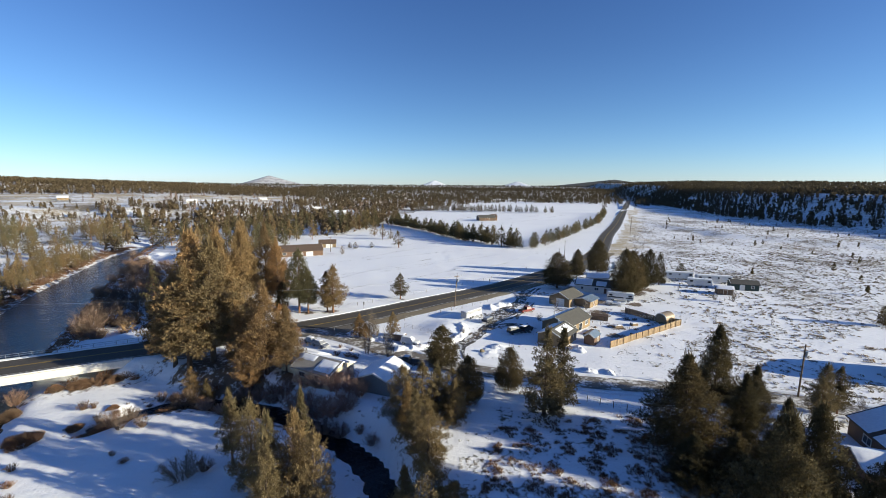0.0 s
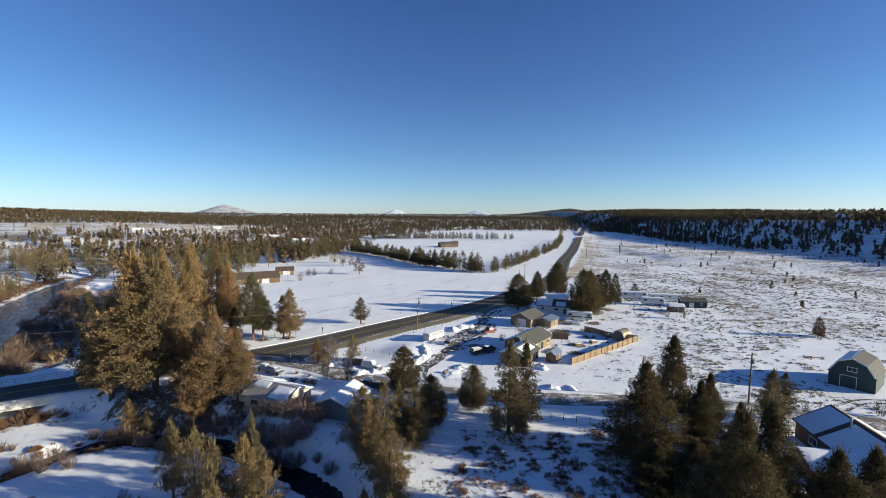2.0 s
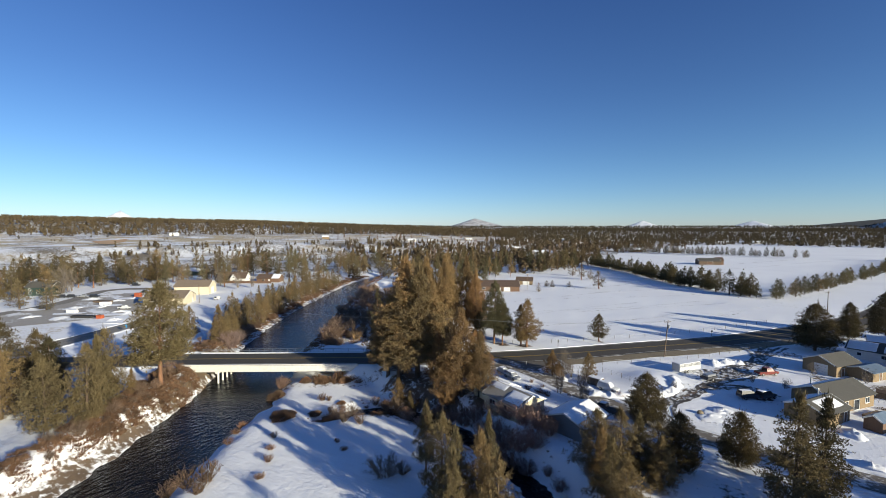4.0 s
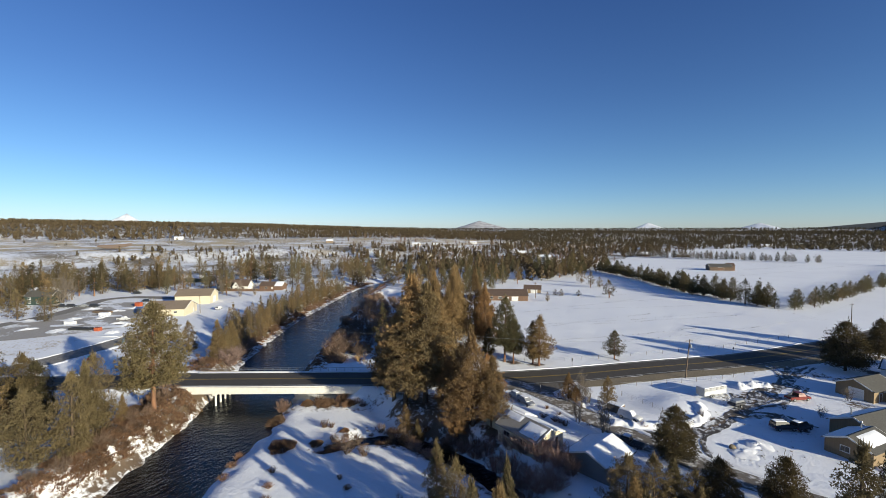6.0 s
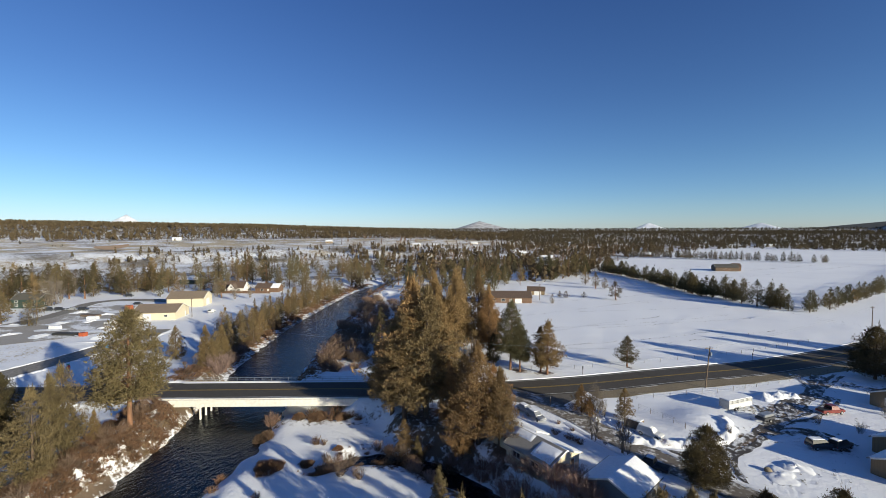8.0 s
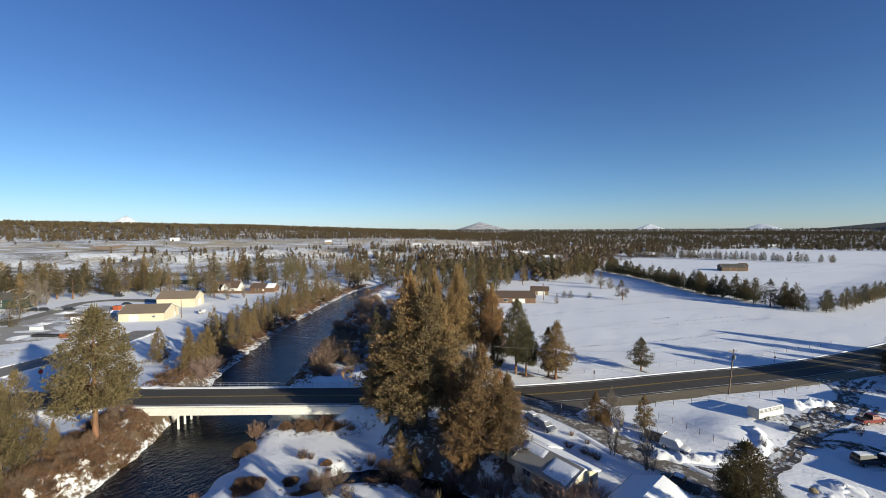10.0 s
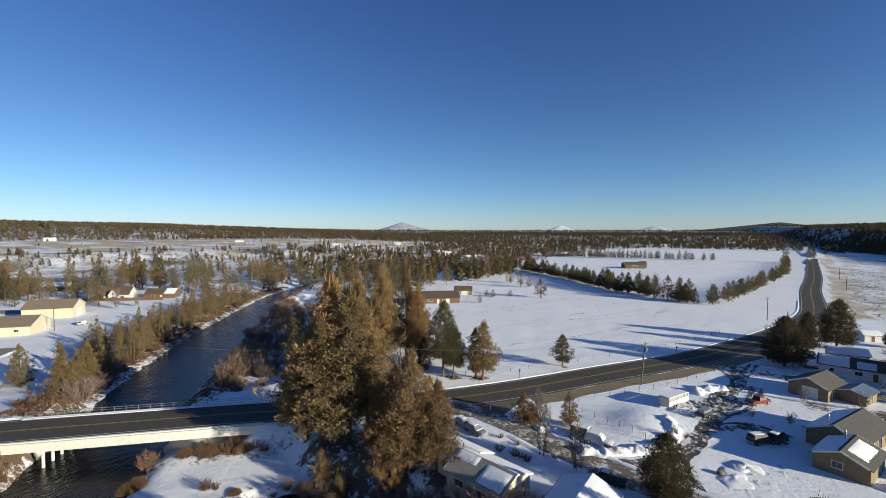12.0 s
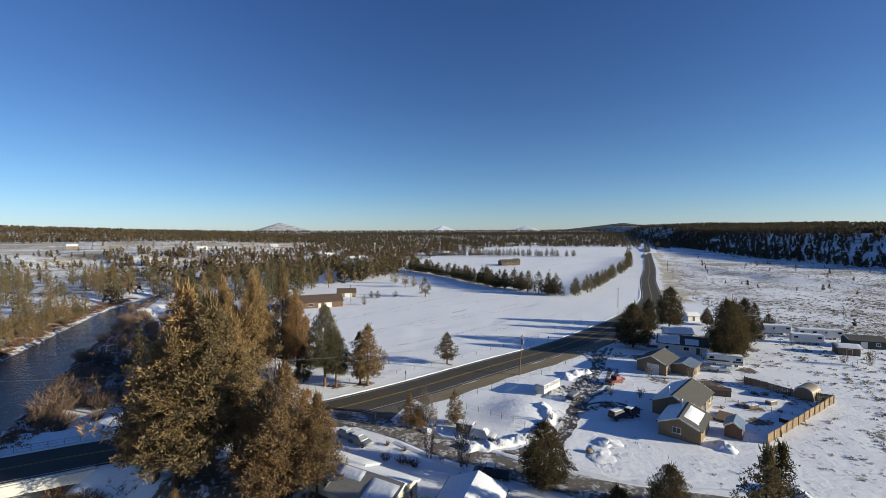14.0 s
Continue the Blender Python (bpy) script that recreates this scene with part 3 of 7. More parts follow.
def needles(seed, h, rad, low, nbranch, per, width, kind, tuft):
    """Needle sprays of a conifer in tufts along its limbs, and the limbs."""
    r = np.random.default_rng(seed)
    P, T, limbs = [], [], []
    lean = r.normal(0, 0.015, 2)
    ph = r.uniform(0, 6.28, 4)
    for k in range(nbranch):
        t = low + (1 - low) * ((k + r.uniform(0, 1)) / nbranch) ** (0.95 if kind == "pine" else 1.1)
        az = k * 2.399 + r.normal(0, 0.4)
        s = (t - low) / (1 - low)
        if kind == "pine":
            prof = (0.42 + 0.62 * (1 - s) ** 0.55) * (1 - s ** 6) * (0.72 + 0.28 * min(1, s * 5)) * (0.8 + 0.3 * math.sin(11 * s + ph[2]))
        elif kind == "dome":
            prof = (1 - s) ** 0.52 * (0.66 + 0.34 * min(1, s * 3.5))
        elif kind == "cone":
            prof = (1 - s) ** 0.8 * (0.75 + 0.25 * min(1, s * 5))
        else:
            prof = (1 - s ** 2.3) ** 0.75 * (0.76 + 0.24 * min(1, s * 4))
        lump = 1 + 0.20 * math.sin(2 * az + ph[0] + 5 * s) + 0.15 * math.sin(3 * az + ph[1] - 9 * s)
        if kind == "dome":
            lump = 1 + 0.4 * (lump - 1)
        ln = rad * prof * lump * (r.uniform(0.82, 1.08) if kind == "dome" else r.uniform(0.62, 1.18)) + 0.02 * h * (1 - s)
        rise = {"pine": -0.08 + 0.45 * s, "cone": 0.05 + 0.55 * s, "dome": 0.12 + 0.5 * s, "round": 0.25 + 0.5 * s}[kind]
        z0 = h * t * 0.97 - rise * ln * 0.5
        d = np.array([math.cos(az), math.sin(az), rise])
        side = np.array([-math.sin(az), math.cos(az), 0.0])
        root = np.array([lean[0] * z0, lean[1] * z0, z0])
        limbs.append((root, root + d * ln * 0.92, 0.0028 * h * (1.2 - s) + 0.008))
        spots = [(1.0, 0.0), (0.74, r.normal(0, 0.22)), (0.46, r.normal(0, 0.25))] + ([(0.85, r.normal(0, 0.34))] if s < 0.6 else [])
        for f, sw in spots:
            c = root + d * ln * f + side * ln * sw + np.array([0, 0, r.normal(0, 0.03) * h * 0.3])
            rc = tuft * rad * r.uniform(0.75, 1.3) * (1.0 - 0.45 * s)
            m = max(4, int(per * r.uniform(0.6, 1.2) * (1 - 0.35 * s)))
            off = r.normal(size=(m, 3))
            off /= np.linalg.norm(off, axis=1, keepdims=True)
            off *= rc * r.uniform(0.35, 1.0, m)[:, None] ** 0.6 * np.array([1.0, 1.0, 0.62 if kind == "pine" else 0.85])
            aim = 0.75 * off / rc + 0.55 * r.normal(size=(m, 3)) + np.array([0, 0, 0.15 if kind == "pine" else 0.4]) + 0.15 * d
            P.append(c + off * 0.85 + np.array([0, 0, 0.05 if kind == "pine" else 0.14]) * rc)
            T.append(P[-1] + aim * rc * r.uniform(0.35, 0.6, m)[:, None])
    top = np.array([lean[0] * h, lean[1] * h, h * 0.97])
    m = per * 2
    off = r.normal(size=(m, 3)) * np.array([0.3, 0.3, 0.5]) * tuft * rad * 1.1
    P.append(top + off - np.array([0, 0, 0.03 * h]))
    T.append(top + off * 1.35 + np.array([0, 0, 0.02 * h]))
    p, q = np.concatenate(P), np.concatenate(T)
    v, f = slivers(p, q, width, r)
    return v, f, limbs, lean


def limb_mesh(limbs, h, trunk_r, lean, name, material, sides=7):
    v, f = [], []

    def stick(p, q, r1, r2, k):
        p, q = Vector(p), Vector(q)
        d = (q - p).normalized()
        u = d.orthogonal().normalized()
        w = d.cross(u)
        n0 = len(v)
        for c, rr in ((p, r1), (q, r2)):
            for j in range(k):
                a = 6.2832 * j / k
                v.append(tuple(c + u * math.cos(a) * rr + w * math.sin(a) * rr))
        for j in range(k):
            f.append((n0 + j, n0 + (j + 1) % k, n0 + k + (j + 1) % k, n0 + k + j))

    zs = [-0.3, 0.25, h * 0.15, h * 0.4, h * 0.7, h * 0.95]
    rs = [1.45, 1.1, 0.9, 0.66, 0.34, 0.06]
    for i in range(5):
        stick((lean[0] * zs[i], lean[1] * zs[i], zs[i]), (lean[0] * zs[i + 1], lean[1] * zs[i + 1], zs[i + 1]), trunk_r * rs[i], trunk_r * rs[i + 1], sides)
    for p, q, rr in limbs:
        stick(p, q, rr, rr * 0.3, 3)
    return mesh_from(name, v, f, material, True)


def tree_kind(seed, h, rad, low, nbranch, per, width, kind, leaf_mat, bark, trunk_r, tuft=0.2):
    v, f, limbs, lean = needles(seed, h, rad, low, nbranch, per, width, kind, tuft)
    if nbranch < 50:
        limbs = limbs[::3]
    return mesh_from("crown", v, f, leaf_mat), limb_mesh(limbs, h, trunk_r, lean, "trunk", bark)


# each kind is modelled 10 m tall and scaled where it stands
KINDS = {}
for i in range(4):
    KINDS["juniper", i] = tree_kind(10 + i, 10, 2.5 + 0.25 * (i % 3), 0.05, 92, 64, 0.055, "cone" if i % 2 else "round", JUNIPER, BARK, 0.24, 0.19)
    KINDS["tall", i] = tree_kind(110 + i, 10, 2.3 + 0.2 * (i % 3), 0.19, 140, 74, 0.040, "cone", TAWNY, BARK, 0.2, 0.15)
    KINDS["russet", i] = tree_kind(20 + i, 10, 2.9 + 0.3 * (i % 2), 0.14, 118, 72, 0.042, "cone" if i % 2 else "round", RUSSET, BARK, 0.24, 0.16)
    KINDS["pine", i] = tree_kind(30 + i, 10, 2.5 + 0.3 * (i % 2), 0.17, 95, 66, 0.05, "pine", JUNIPER if i % 2 else PINE, RED_BARK, 0.2, 0.19)
    KINDS["dark", i] = tree_kind(40 + i, 10, 3.2 + 0.3 * (i % 3), 0.08, 95, 56, 0.064, "dome", PINE, BARK, 0.25, 0.18)
    KINDS["big", i] = tree_kind(120 + i, 10, 3.4 + 0.25 * (i % 3), 0.1, 175, 56, 0.056, "dome", PINE, BARK, 0.22, 0.17)
    KINDS["near", i] = tree_kind(150 + i, 10, 3.1 + 0.25 * (i % 3), 0.05, 210, 72, 0.042, "cone", PINE, BARK, 0.22, 0.15)
    KINDS["ponderosa", i] = tree_kind(130 + i, 10, 2.55 + 0.2 * (i % 2), 0.26, 160, 68, 0.044, "dome", OLIVE, RED_BARK, 0.2, 0.16)
    KINDS["cone", i] = tree_kind(50 + i, 10, 2.3, 0.05, 90, 60, 0.058, "cone", PINE if i % 2 else JUNIPER, BARK, 0.2, 0.18)
    KINDS["mid_juniper", i] = tree_kind(60 + i, 10, 2.6 + 0.3 * (i % 2), 0.06, 44, 13, 0.17, "round" if i < 2 else "cone", JUNIPER, BARK, 0.24, 0.24)
    KINDS["mid_dark", i] = tree_kind(70 + i, 10, 3.1 + 0.3 * (i % 2), 0.05, 46, 13, 0.19, "round", PINE, BARK, 0.24, 0.25)
    KINDS["mid_pine", i] = tree_kind(80 + i, 10, 2.5, 0.2, 40, 13, 0.17, "pine", JUNIPER if i % 2 else PINE, RED_BARK, 0.2, 0.24)
    KINDS["mid_cone", i] = tree_kind(90 + i, 10, 2.1, 0.05, 42, 13, 0.17, "cone", JUNIPER, BARK, 0.2, 0.24)

for i in range(4):
    KINDS["far_dark", i] = tree_kind(140 + i, 10, 3.2, 0.1, 38, 12, 0.27, "dome", DUSK, BARK, 0.24, 0.28)
    KINDS["far_juniper", i] = tree_kind(144 + i, 10, 2.7, 0.08, 30, 11, 0.22, "round" if i % 2 else "cone", JUNIPER if i % 2 else OLIVE, BARK, 0.24, 0.28)

LABELS = {"near": ("juniper_tree", "broad dark juniper in shade near the side road"), "ponderosa": ("pine_tree", "broad ponderosa pine with olive needles and a red trunk"), "big": ("pine_tree", "large dark evergreen in shade beside the house"), "tall": ("juniper_tree", "tall ragged olive-brown juniper beside the bridge"), "juniper": ("juniper_tree", "dense olive-brown juniper tree standing in snow"), "russet": ("juniper_tree", "sunlit russet-brown juniper with a shaggy crown"),
          "pine": ("pine_tree", "open-crowned ponderosa pine with a reddish trunk"), "dark": ("pine_tree", "dark green bushy pine standing in snow"),
          "cone": ("spruce_tree", "slender cone-shaped evergreen standing in snow")}
count = [0]


def plant(kind, x, y, h, wide=1.0, group="", turn=None, label=""):
    """One tree of height h; wide stretches its crown sideways."""
    count[0] += 1
    i = count[0] % 4
    crown, trunk = KINDS[kind, i]
    name, text = LABELS[kind.replace("mid_", "").replace("far_", "")]
    a = (count[0] * 97) % 360 if turn is None else turn
    ob = base(name, pose(x, y, hz(x, y) - 0.05, 0, 0, a), label or text, "tree", group)
    s = h / 10.0
    ob.scale = (s * wide, s * wide, s)
    link_part("trunk", trunk, ob)
    link_part("crown", crown, ob)
    return ob


def twig_mesh(seed, h, rad, stems, twigs, name, material, thick=0.012, flare=1.0):
    """A leafless shrub or small tree: curved stems that fork into many thin twigs."""
    r = np.random.default_rng(seed)
    P, T, W = [], [], []

    def stick(p, q, w):
        P.append(p)
        T.append(q)
        W.append(w)

    for k in range(stems):
        az = r.uniform(0, 6.28)
        out = r.uniform(0.03, 1.0) ** 0.6 * flare
        p = np.array([0.15 * rad * math.cos(az), 0.15 * rad * math.sin(az), -0.1])
        top = h * (1.05 - 0.5 * out ** 2) * r.uniform(0.78, 1.05)
        q = np.array([rad * out * math.cos(az), rad * out * math.sin(az), top])
        mid = (p + q) / 2 + np.array([0, 0, 0.12 * h * out]) + r.normal(0, 0.04 * h, 3)
        stick(p, mid * 1.06 - p * 0.06, thick * 2.2)
        stick(mid, q, thick * 1.5)
        for j in range(twigs):
            t = r.uniform(0.2, 1.0)
            c = (1 - t) ** 2 * p + 2 * t * (1 - t) * mid + t * t * q
            d = (q - p) / np.linalg.norm(q - p) + r.normal(0, 0.6, 3) + np.array([0, 0, 0.3])
            stick(c, c + d / np.linalg.norm(d) * h * r.uniform(0.10, 0.28), thick)
    v, f = slivers(np.array(P), np.array(T), np.array(W), r)
    return mesh_from(name, v, f, material)


SHRUBS = {}
for i in range(3):
    SHRUBS["willow", i] = twig_mesh(200 + i, 3.2, 2.2, 60, 18, "shrub", WILLOW, 0.026)
    SHRUBS["red", i] = twig_mesh(210 + i, 1.6, 1.5, 54, 14, "shrub", RED_TWIG, 0.026)
    SHRUBS["bare", i] = twig_mesh(220 + i, 6.0, 1.9, 16, 44, "shrub", GREY_BARK, 0.024, 0.85)
    SHRUBS["rust", i] = twig_mesh(230 + i, 1.1, 1.7, 80, 13, "shrub", RUST_TWIG, 0.028)
    SHRUBS["mauve", i] = twig_mesh(240 + i, 3.4, 2.4, 90, 24, "shrub", MAUVE_TWIG, 0.02)
    SHRUBS["old", i] = twig_mesh(250 + i, 2.9, 2.2, 34, 64, "shrub", GREY_BARK, 0.02, 1.1)


def dome_mesh(seed, n):
    """A close-grown rounded bush of fine upright stems."""
    r = np.random.default_rng(seed)
    az, q = r.uniform(0, 6.28, n), np.sqrt(r.uniform(0, 1, n))
    lump = 1 + 0.12 * np.sin(3 * az + seed) + 0.08 * np.sin(7 * az)
    up = np.sqrt(1.04 - q * q) * r.uniform(0.72, 1.08, n) * (1 + 0.1 * np.sin(5 * q + 3 * az))
    tip = np.stack([lump * q * np.cos(az), lump * q * np.sin(az), 0.05 + 0.62 * up], 1)
    root = np.stack([lump * 0.72 * q * np.cos(az), lump * 0.72 * q * np.sin(az), np.maximum(-0.05, 0.62 * up - 0.42)], 1)
    v, f = slivers(root, tip, r.uniform(0.006, 0.014, n), r)
    return mesh_from("shrub", v, f, RUST_TWIG)


for i in range(3):
    SHRUBS["dome", i] = dome_mesh(260 + i, 4200)
SHRUB_TEXT = {"mauve": ("willow_shrub", "large leafless willow shrub with mauve-grey twigs by the brook"), "old": ("shrub", "gnarled leafless grey shrub with arching branches"), "dome": ("shrub", "dense rounded rust-brown bush in meadow snow"), "willow": ("willow_shrub", "large leafless willow shrub with grey-brown twigs"), "red": ("shrub", "leafless reddish-brown shrub on the snowy bank"),
              "bare": ("bare_tree", "slender leafless tree with pale grey branches"), "rust": ("shrub", "low rust-brown bush in snow")}


def shrub(kind, x, y, s, tall=1.0, group=""):
    count[0] += 1
    name, text = SHRUB_TEXT[kind]
    ob = new(name, SHRUBS[kind, count[0] % 3])
    ob.matrix_world = pose(x, y, hz(x, y) - 0.05, 0, 0, (count[0] * 71) % 360) @ Matrix.Diagonal((s, s, s * tall, 1))
    return tagged(ob, text, "tree" if kind == "bare" else "shrub", group)


# the tall cluster beside the bridge
for kind, x, y, h, w in (("tall", -54.6, 86.0, 28.5, 1.22), ("tall", -50.0, 84.6, 27.0, 1.12), ("tall", -57.8, 83.6, 19, 1.15), ("tall", -53.4, 81.6, 22.0, 1.15), ("tall", -48.0, 88.0, 23, 0.8), ("tall", -60.4, 87.4, 18, 0.95), ("dark", -66.0, 90.4, 12.5, 0.9), ("dark", -62.8, 87.6, 10, 0.85),
                         ("russet", -36.0, 80.0, 18.5, 1.0), ("russet", -39.8, 82.0, 15.0, 0.85), ("russet", -32.2, 80.6, 14.0, 0.9), ("russet", -38.6, 78.2, 11.0, 0.85), ("russet", -42.4, 81.6, 12.5, 0.8), ("russet", -34.8, 84.6, 13.0, 0.85), ("juniper", -47.3, 76.8, 5.0, 1.1), ("juniper", -50.6, 77.4, 6.5, 1.0)):
    plant(kind, x, y, h, w, "tall trees beside the bridge")
for kind, x, y, h, w in (("tall", -61.5, 121.0, 27, 0.85), ("tall", -66.2, 116.5, 26, 0.9), ("russet", -58.6, 131.0, 26, 0.65), ("tall", -57.0, 136.0, 21, 0.85), ("tall", -64.0, 128.0, 27, 0.85), ("russet", -54.0, 129.5, 20, 0.7), ("dark", -50.5, 123.5, 9.0, 0.8), ("tall", -70.0, 124.0, 24, 0.9), ("tall", -62.5, 113.0, 18, 0.85),
                         ("tall", -68.0, 134.5, 23, 0.9), ("russet", -73.0, 131.0, 20, 0.9), ("tall", -74.5, 118.0, 18, 0.95)):
    plant(kind, x, y, h, w, "tall trees at the edge of the field")
# pines in the snowy field
plant("ponderosa", -44.6, 121.5, 19.2, 0.85)
plant("ponderosa", -41.8, 121.2, 13.0, 1.0)
plant("pine", -34.6, 122.6, 14.2, 1.15)
plant("pine", -36.6, 123.4, 12.4, 1.0)
plant("pine", -16.3, 139.8, 8.6, 1.35)
# round dark pines by the houses
for kind, x, y, h, w in (("big", 41.4, 158.8, 13.6, 1.15), ("big", 54.3, 178.5, 12.0, 0.85), ("big", 66.0, 187.4, 15.0, 1.05), ("big", 61.5, 145.0, 17.0, 0.85), ("big", 65.6, 149.6, 16.0, 0.85), ("big", 77.6, 163.0, 14.5, 0.8), ("dark", 83.5, 166.5, 12.5, 0.7), ("dark", 72.5, 158.0, 13.5, 0.7), ("dark", 104.3, 190.5, 4.6, 1.3), ("big", 82.3, 192.0, 6.5, 1.0),
                         ("big", -0.3, 83.6, 9.2, 1.2), ("big", 4.8, 69.0, 8.7, 1.0), ("big", 12.7, 74.4, 8.4, 0.95), ("dark", 124.0, 118.1, 6.0, 0.95)):
    plant(kind, x, y, h, w)
# evergreens in the foreground
for kind, x, y, h, w in (("cone", 17.6, 65.3, 15.2, 1.1), ("cone", 21.0, 68.2, 14.4, 0.95), ("juniper", -5.8, 62.0, 9.8, 1.1), ("juniper", -4.4, 59.6, 8.6, 1.1), ("juniper", -2.6, 62.6, 10.2, 1.05), ("juniper", -0.4, 65.2, 9.0, 1.15), ("juniper", 2.0, 67.0, 7.4, 1.15), ("juniper", -2.8, 55.5, 9.6, 1.2), ("juniper", -1.0, 51.6, 9.4, 1.2), ("juniper", 2.6, 62.6, 7.4, 1.1),
                         ("juniper", -0.5, 43.6, 11.0, 1.2), ("juniper", -3.5, 45.8, 9.5, 1.1), ("juniper", 2.6, 42.7, 8.0, 1.3),
                         ("pine", -31.6, 57.0, 11.5, 0.7), ("juniper", -25.9, 51.7, 13.0, 0.7), ("pine", -21.5, 47.5, 13.5, 0.75), ("juniper", -18.3, 48.2, 13.6, 0.8), ("juniper", -19.1, 53.2, 14.0, 0.55), ("juniper", -15.2, 46.2, 12.0, 0.7), ("juniper", -20.4, 44.0, 13.0, 0.75),
                         ("near", 35.7, 56.0, 15.0, 1.2), ("near", 48.8, 70.6, 14.6, 0.85), ("near", 51.0, 63.7, 10.2, 0.8), ("near", 45.6, 58.4, 11.2, 0.85), ("near", 40.3, 39.6, 16.4, 0.9), ("near", 48.4, 53.6, 9.8, 0.8), ("near", 35.0, 36.6, 16.8, 0.85), ("pine", 65.0, 67.4, 9.2, 1.0), ("pine", 68.0, 67.9, 8.6, 0.9), ("pine", 62.6, 65.0, 7.4, 1.0),
                         ("near", 46.0, 37.4, 12.0, 1.0), ("near", 50.6, 37.6, 12.0, 1.0), ("near", 38.5, 49.0, 7.4, 1.5), ("near", 43.5, 49.0, 7.8, 1.4), ("near", 33.6, 49.4, 6.8, 1.5), ("near", 46.5, 45.5, 8.0, 1.3)):
    plant(kind, x, y, h, w)
# trees south of the view, whose shadows lie on the meadow
for x, y, h in ((-6, 20, 14), (2, 12, 17), (9, 24, 13), (14, 14, 16), (-14, 14, 13), (22, 24, 15), (28, 12, 15)):
    plant("mid_juniper", x, y, h, 0.9)
# by the west end of the bridge
plant("ponderosa", -98.8, 52.6, 23.5, 1.08, label="tall ponderosa pine with a thick red trunk by the bridge")
for kind, x, y, h, w in (("juniper", -91.8, 35.9, 14.5, 0.85), ("juniper", -98.0, 40.2, 14.5, 0.8), ("juniper", -101.2, 43.2, 15.0, 0.75), ("dark", -113, 36, 11.5, 1.0), ("dark", -115.5, 39, 13.5, 0.9), ("juniper", -99.5, 47, 5.5, 0.95), ("juniper", -95, 31, 13, 1.0),
                         ("juniper", -125.5, 85.6, 12.5, 1.0), ("juniper", -144, 87.2, 10.5, 1.0), ("juniper", -133.6, 95.8, 12, 1.0), ("juniper", -129, 90, 9, 1.0), ("juniper", -137, 92, 8, 1.0), ("dark", -118, 38, 15, 0.9), ("dark", -124, 34, 17, 0.9), ("juniper", -112, 30, 14, 1.0),
                         ("juniper", -107, 47, 4, 1.3)):
    plant(kind, x, y, h, w)

# river banks
for x, y, s in ((-134, 100, 1.3), (-148, 119, 1.5), (-158, 136, 1.5), (-108, 60, 0.8), (-104, 57, 0.8), (-98, 48, 0.8), (-92, 40, 0.8), (-88, 33, 0.9), (-98.5, 108, 2.4), (-96.8, 116, 2.2),
                (-104, 116, 2.3), (-100, 113, 1.9), (-108, 123, 2.0), (-114, 134, 1.5), (-122, 148, 1.7), (-103, 131, 1.4), (-108, 140, 1.7), (-118, 156, 1.6), (-128, 165, 1.6), (-140, 178, 1.7), (-150, 190, 1.7),
                (-96, 122, 1.3), (-112, 150, 1.4), (-133, 184, 1.6), (-160, 204, 1.7), (-172, 222, 1.7), (-124, 172, 1.5), (-98, 106, 1.2), (-93, 104, 1.0)):
    shrub("willow", x, y, s, 0.95, "leafless willows along the river")
for x, y, s in ((-44.5, 72.4, 0.9), (-41.0, 71.6, 0.8), (-31.0, 77.0, 1.2), (-33.5, 76.8, 1.3), (-36.5, 77.4, 1.0), (-40.0, 78.4, 1.0), (-28.4, 74.6, 1.4), (-25.4, 73.4, 1.5), (-22.4, 71.6, 1.5), (-19.4, 70.0, 1.6), (-16.6, 69.2, 1.4), (-14.8, 71.2, 1.2), (-23.6, 75.2, 1.4), (-20.2, 73.4, 1.5), (-17.0, 72.6, 1.4),
                (-26.8, 76.4, 1.3), (-17.6, 75.6, 1.2), (-21.4, 76.6, 1.2), (-15.2, 74.0, 1.0), (-24.8, 70.6, 1.1), (-20.6, 67.6, 1.2), (-17.2, 66.4, 1.0), (-11.0, 63.0, 0.8), (-13.4, 65.6, 0.6)):
    shrub("mauve", x, y - 0.8, s * 0.86, 0.92, "mauve willows between brook and houses")
for x, y, s in ((-57.7, 65.8, 0.95), (-52, 65.5, 0.75), (-55.5, 64.5, 0.7), (-60.5, 65.0, 0.6), (-83.4, 73.2, 1.0), (-50, 75.5, 1.15), (-52.6, 75.5, 0.8), (-47.5, 76.5, 0.8)):
    shrub("willow", x, y, s, 1.0, "leafless willows along the brook")
for x, y, s in ((-121.0, 86.0, 2.0), (-129.5, 96, 1.4), (-136, 104, 1.4)):
    shrub("mauve", x, y, s, 0.9, "mauve willows beyond the bridge")
for x, y, q in ((-62.4, 36.4, 1.5), (-60.6, 38.4, 1.6), (-59.0, 36.0, 1.3), (-63.6, 33.8, 1.2)):
    shrub("red", x, y, q, 1.3, "reddish shrubs on the meadow edge")
shrub("old", -36.6, 52.4, 1.5, 0.85)
shrub("red", -34.6, 54.6, 1.1, 1.0, "reddish shrubs on the river bank")
for x, y, s, h in ((-79.6, 68.6, 2.0, 1.0), (-68.4, 60.2, 2.3, 0.75), (-59.5, 64.0, 1.3, 0.9), (-76.0, 79.8, 1.9, 1.0), (-70.5, 82.0, 1.5, 1.2), (-79.8, 78.0, 1.3, 1.1), (-63.8, 64.8, 1.2, 0.9), (-62.2, 71.5, 0.9, 0.8)):
    shrub("dome", x, y, s * 1.25, h, "rounded rust-brown bushes on the meadow")
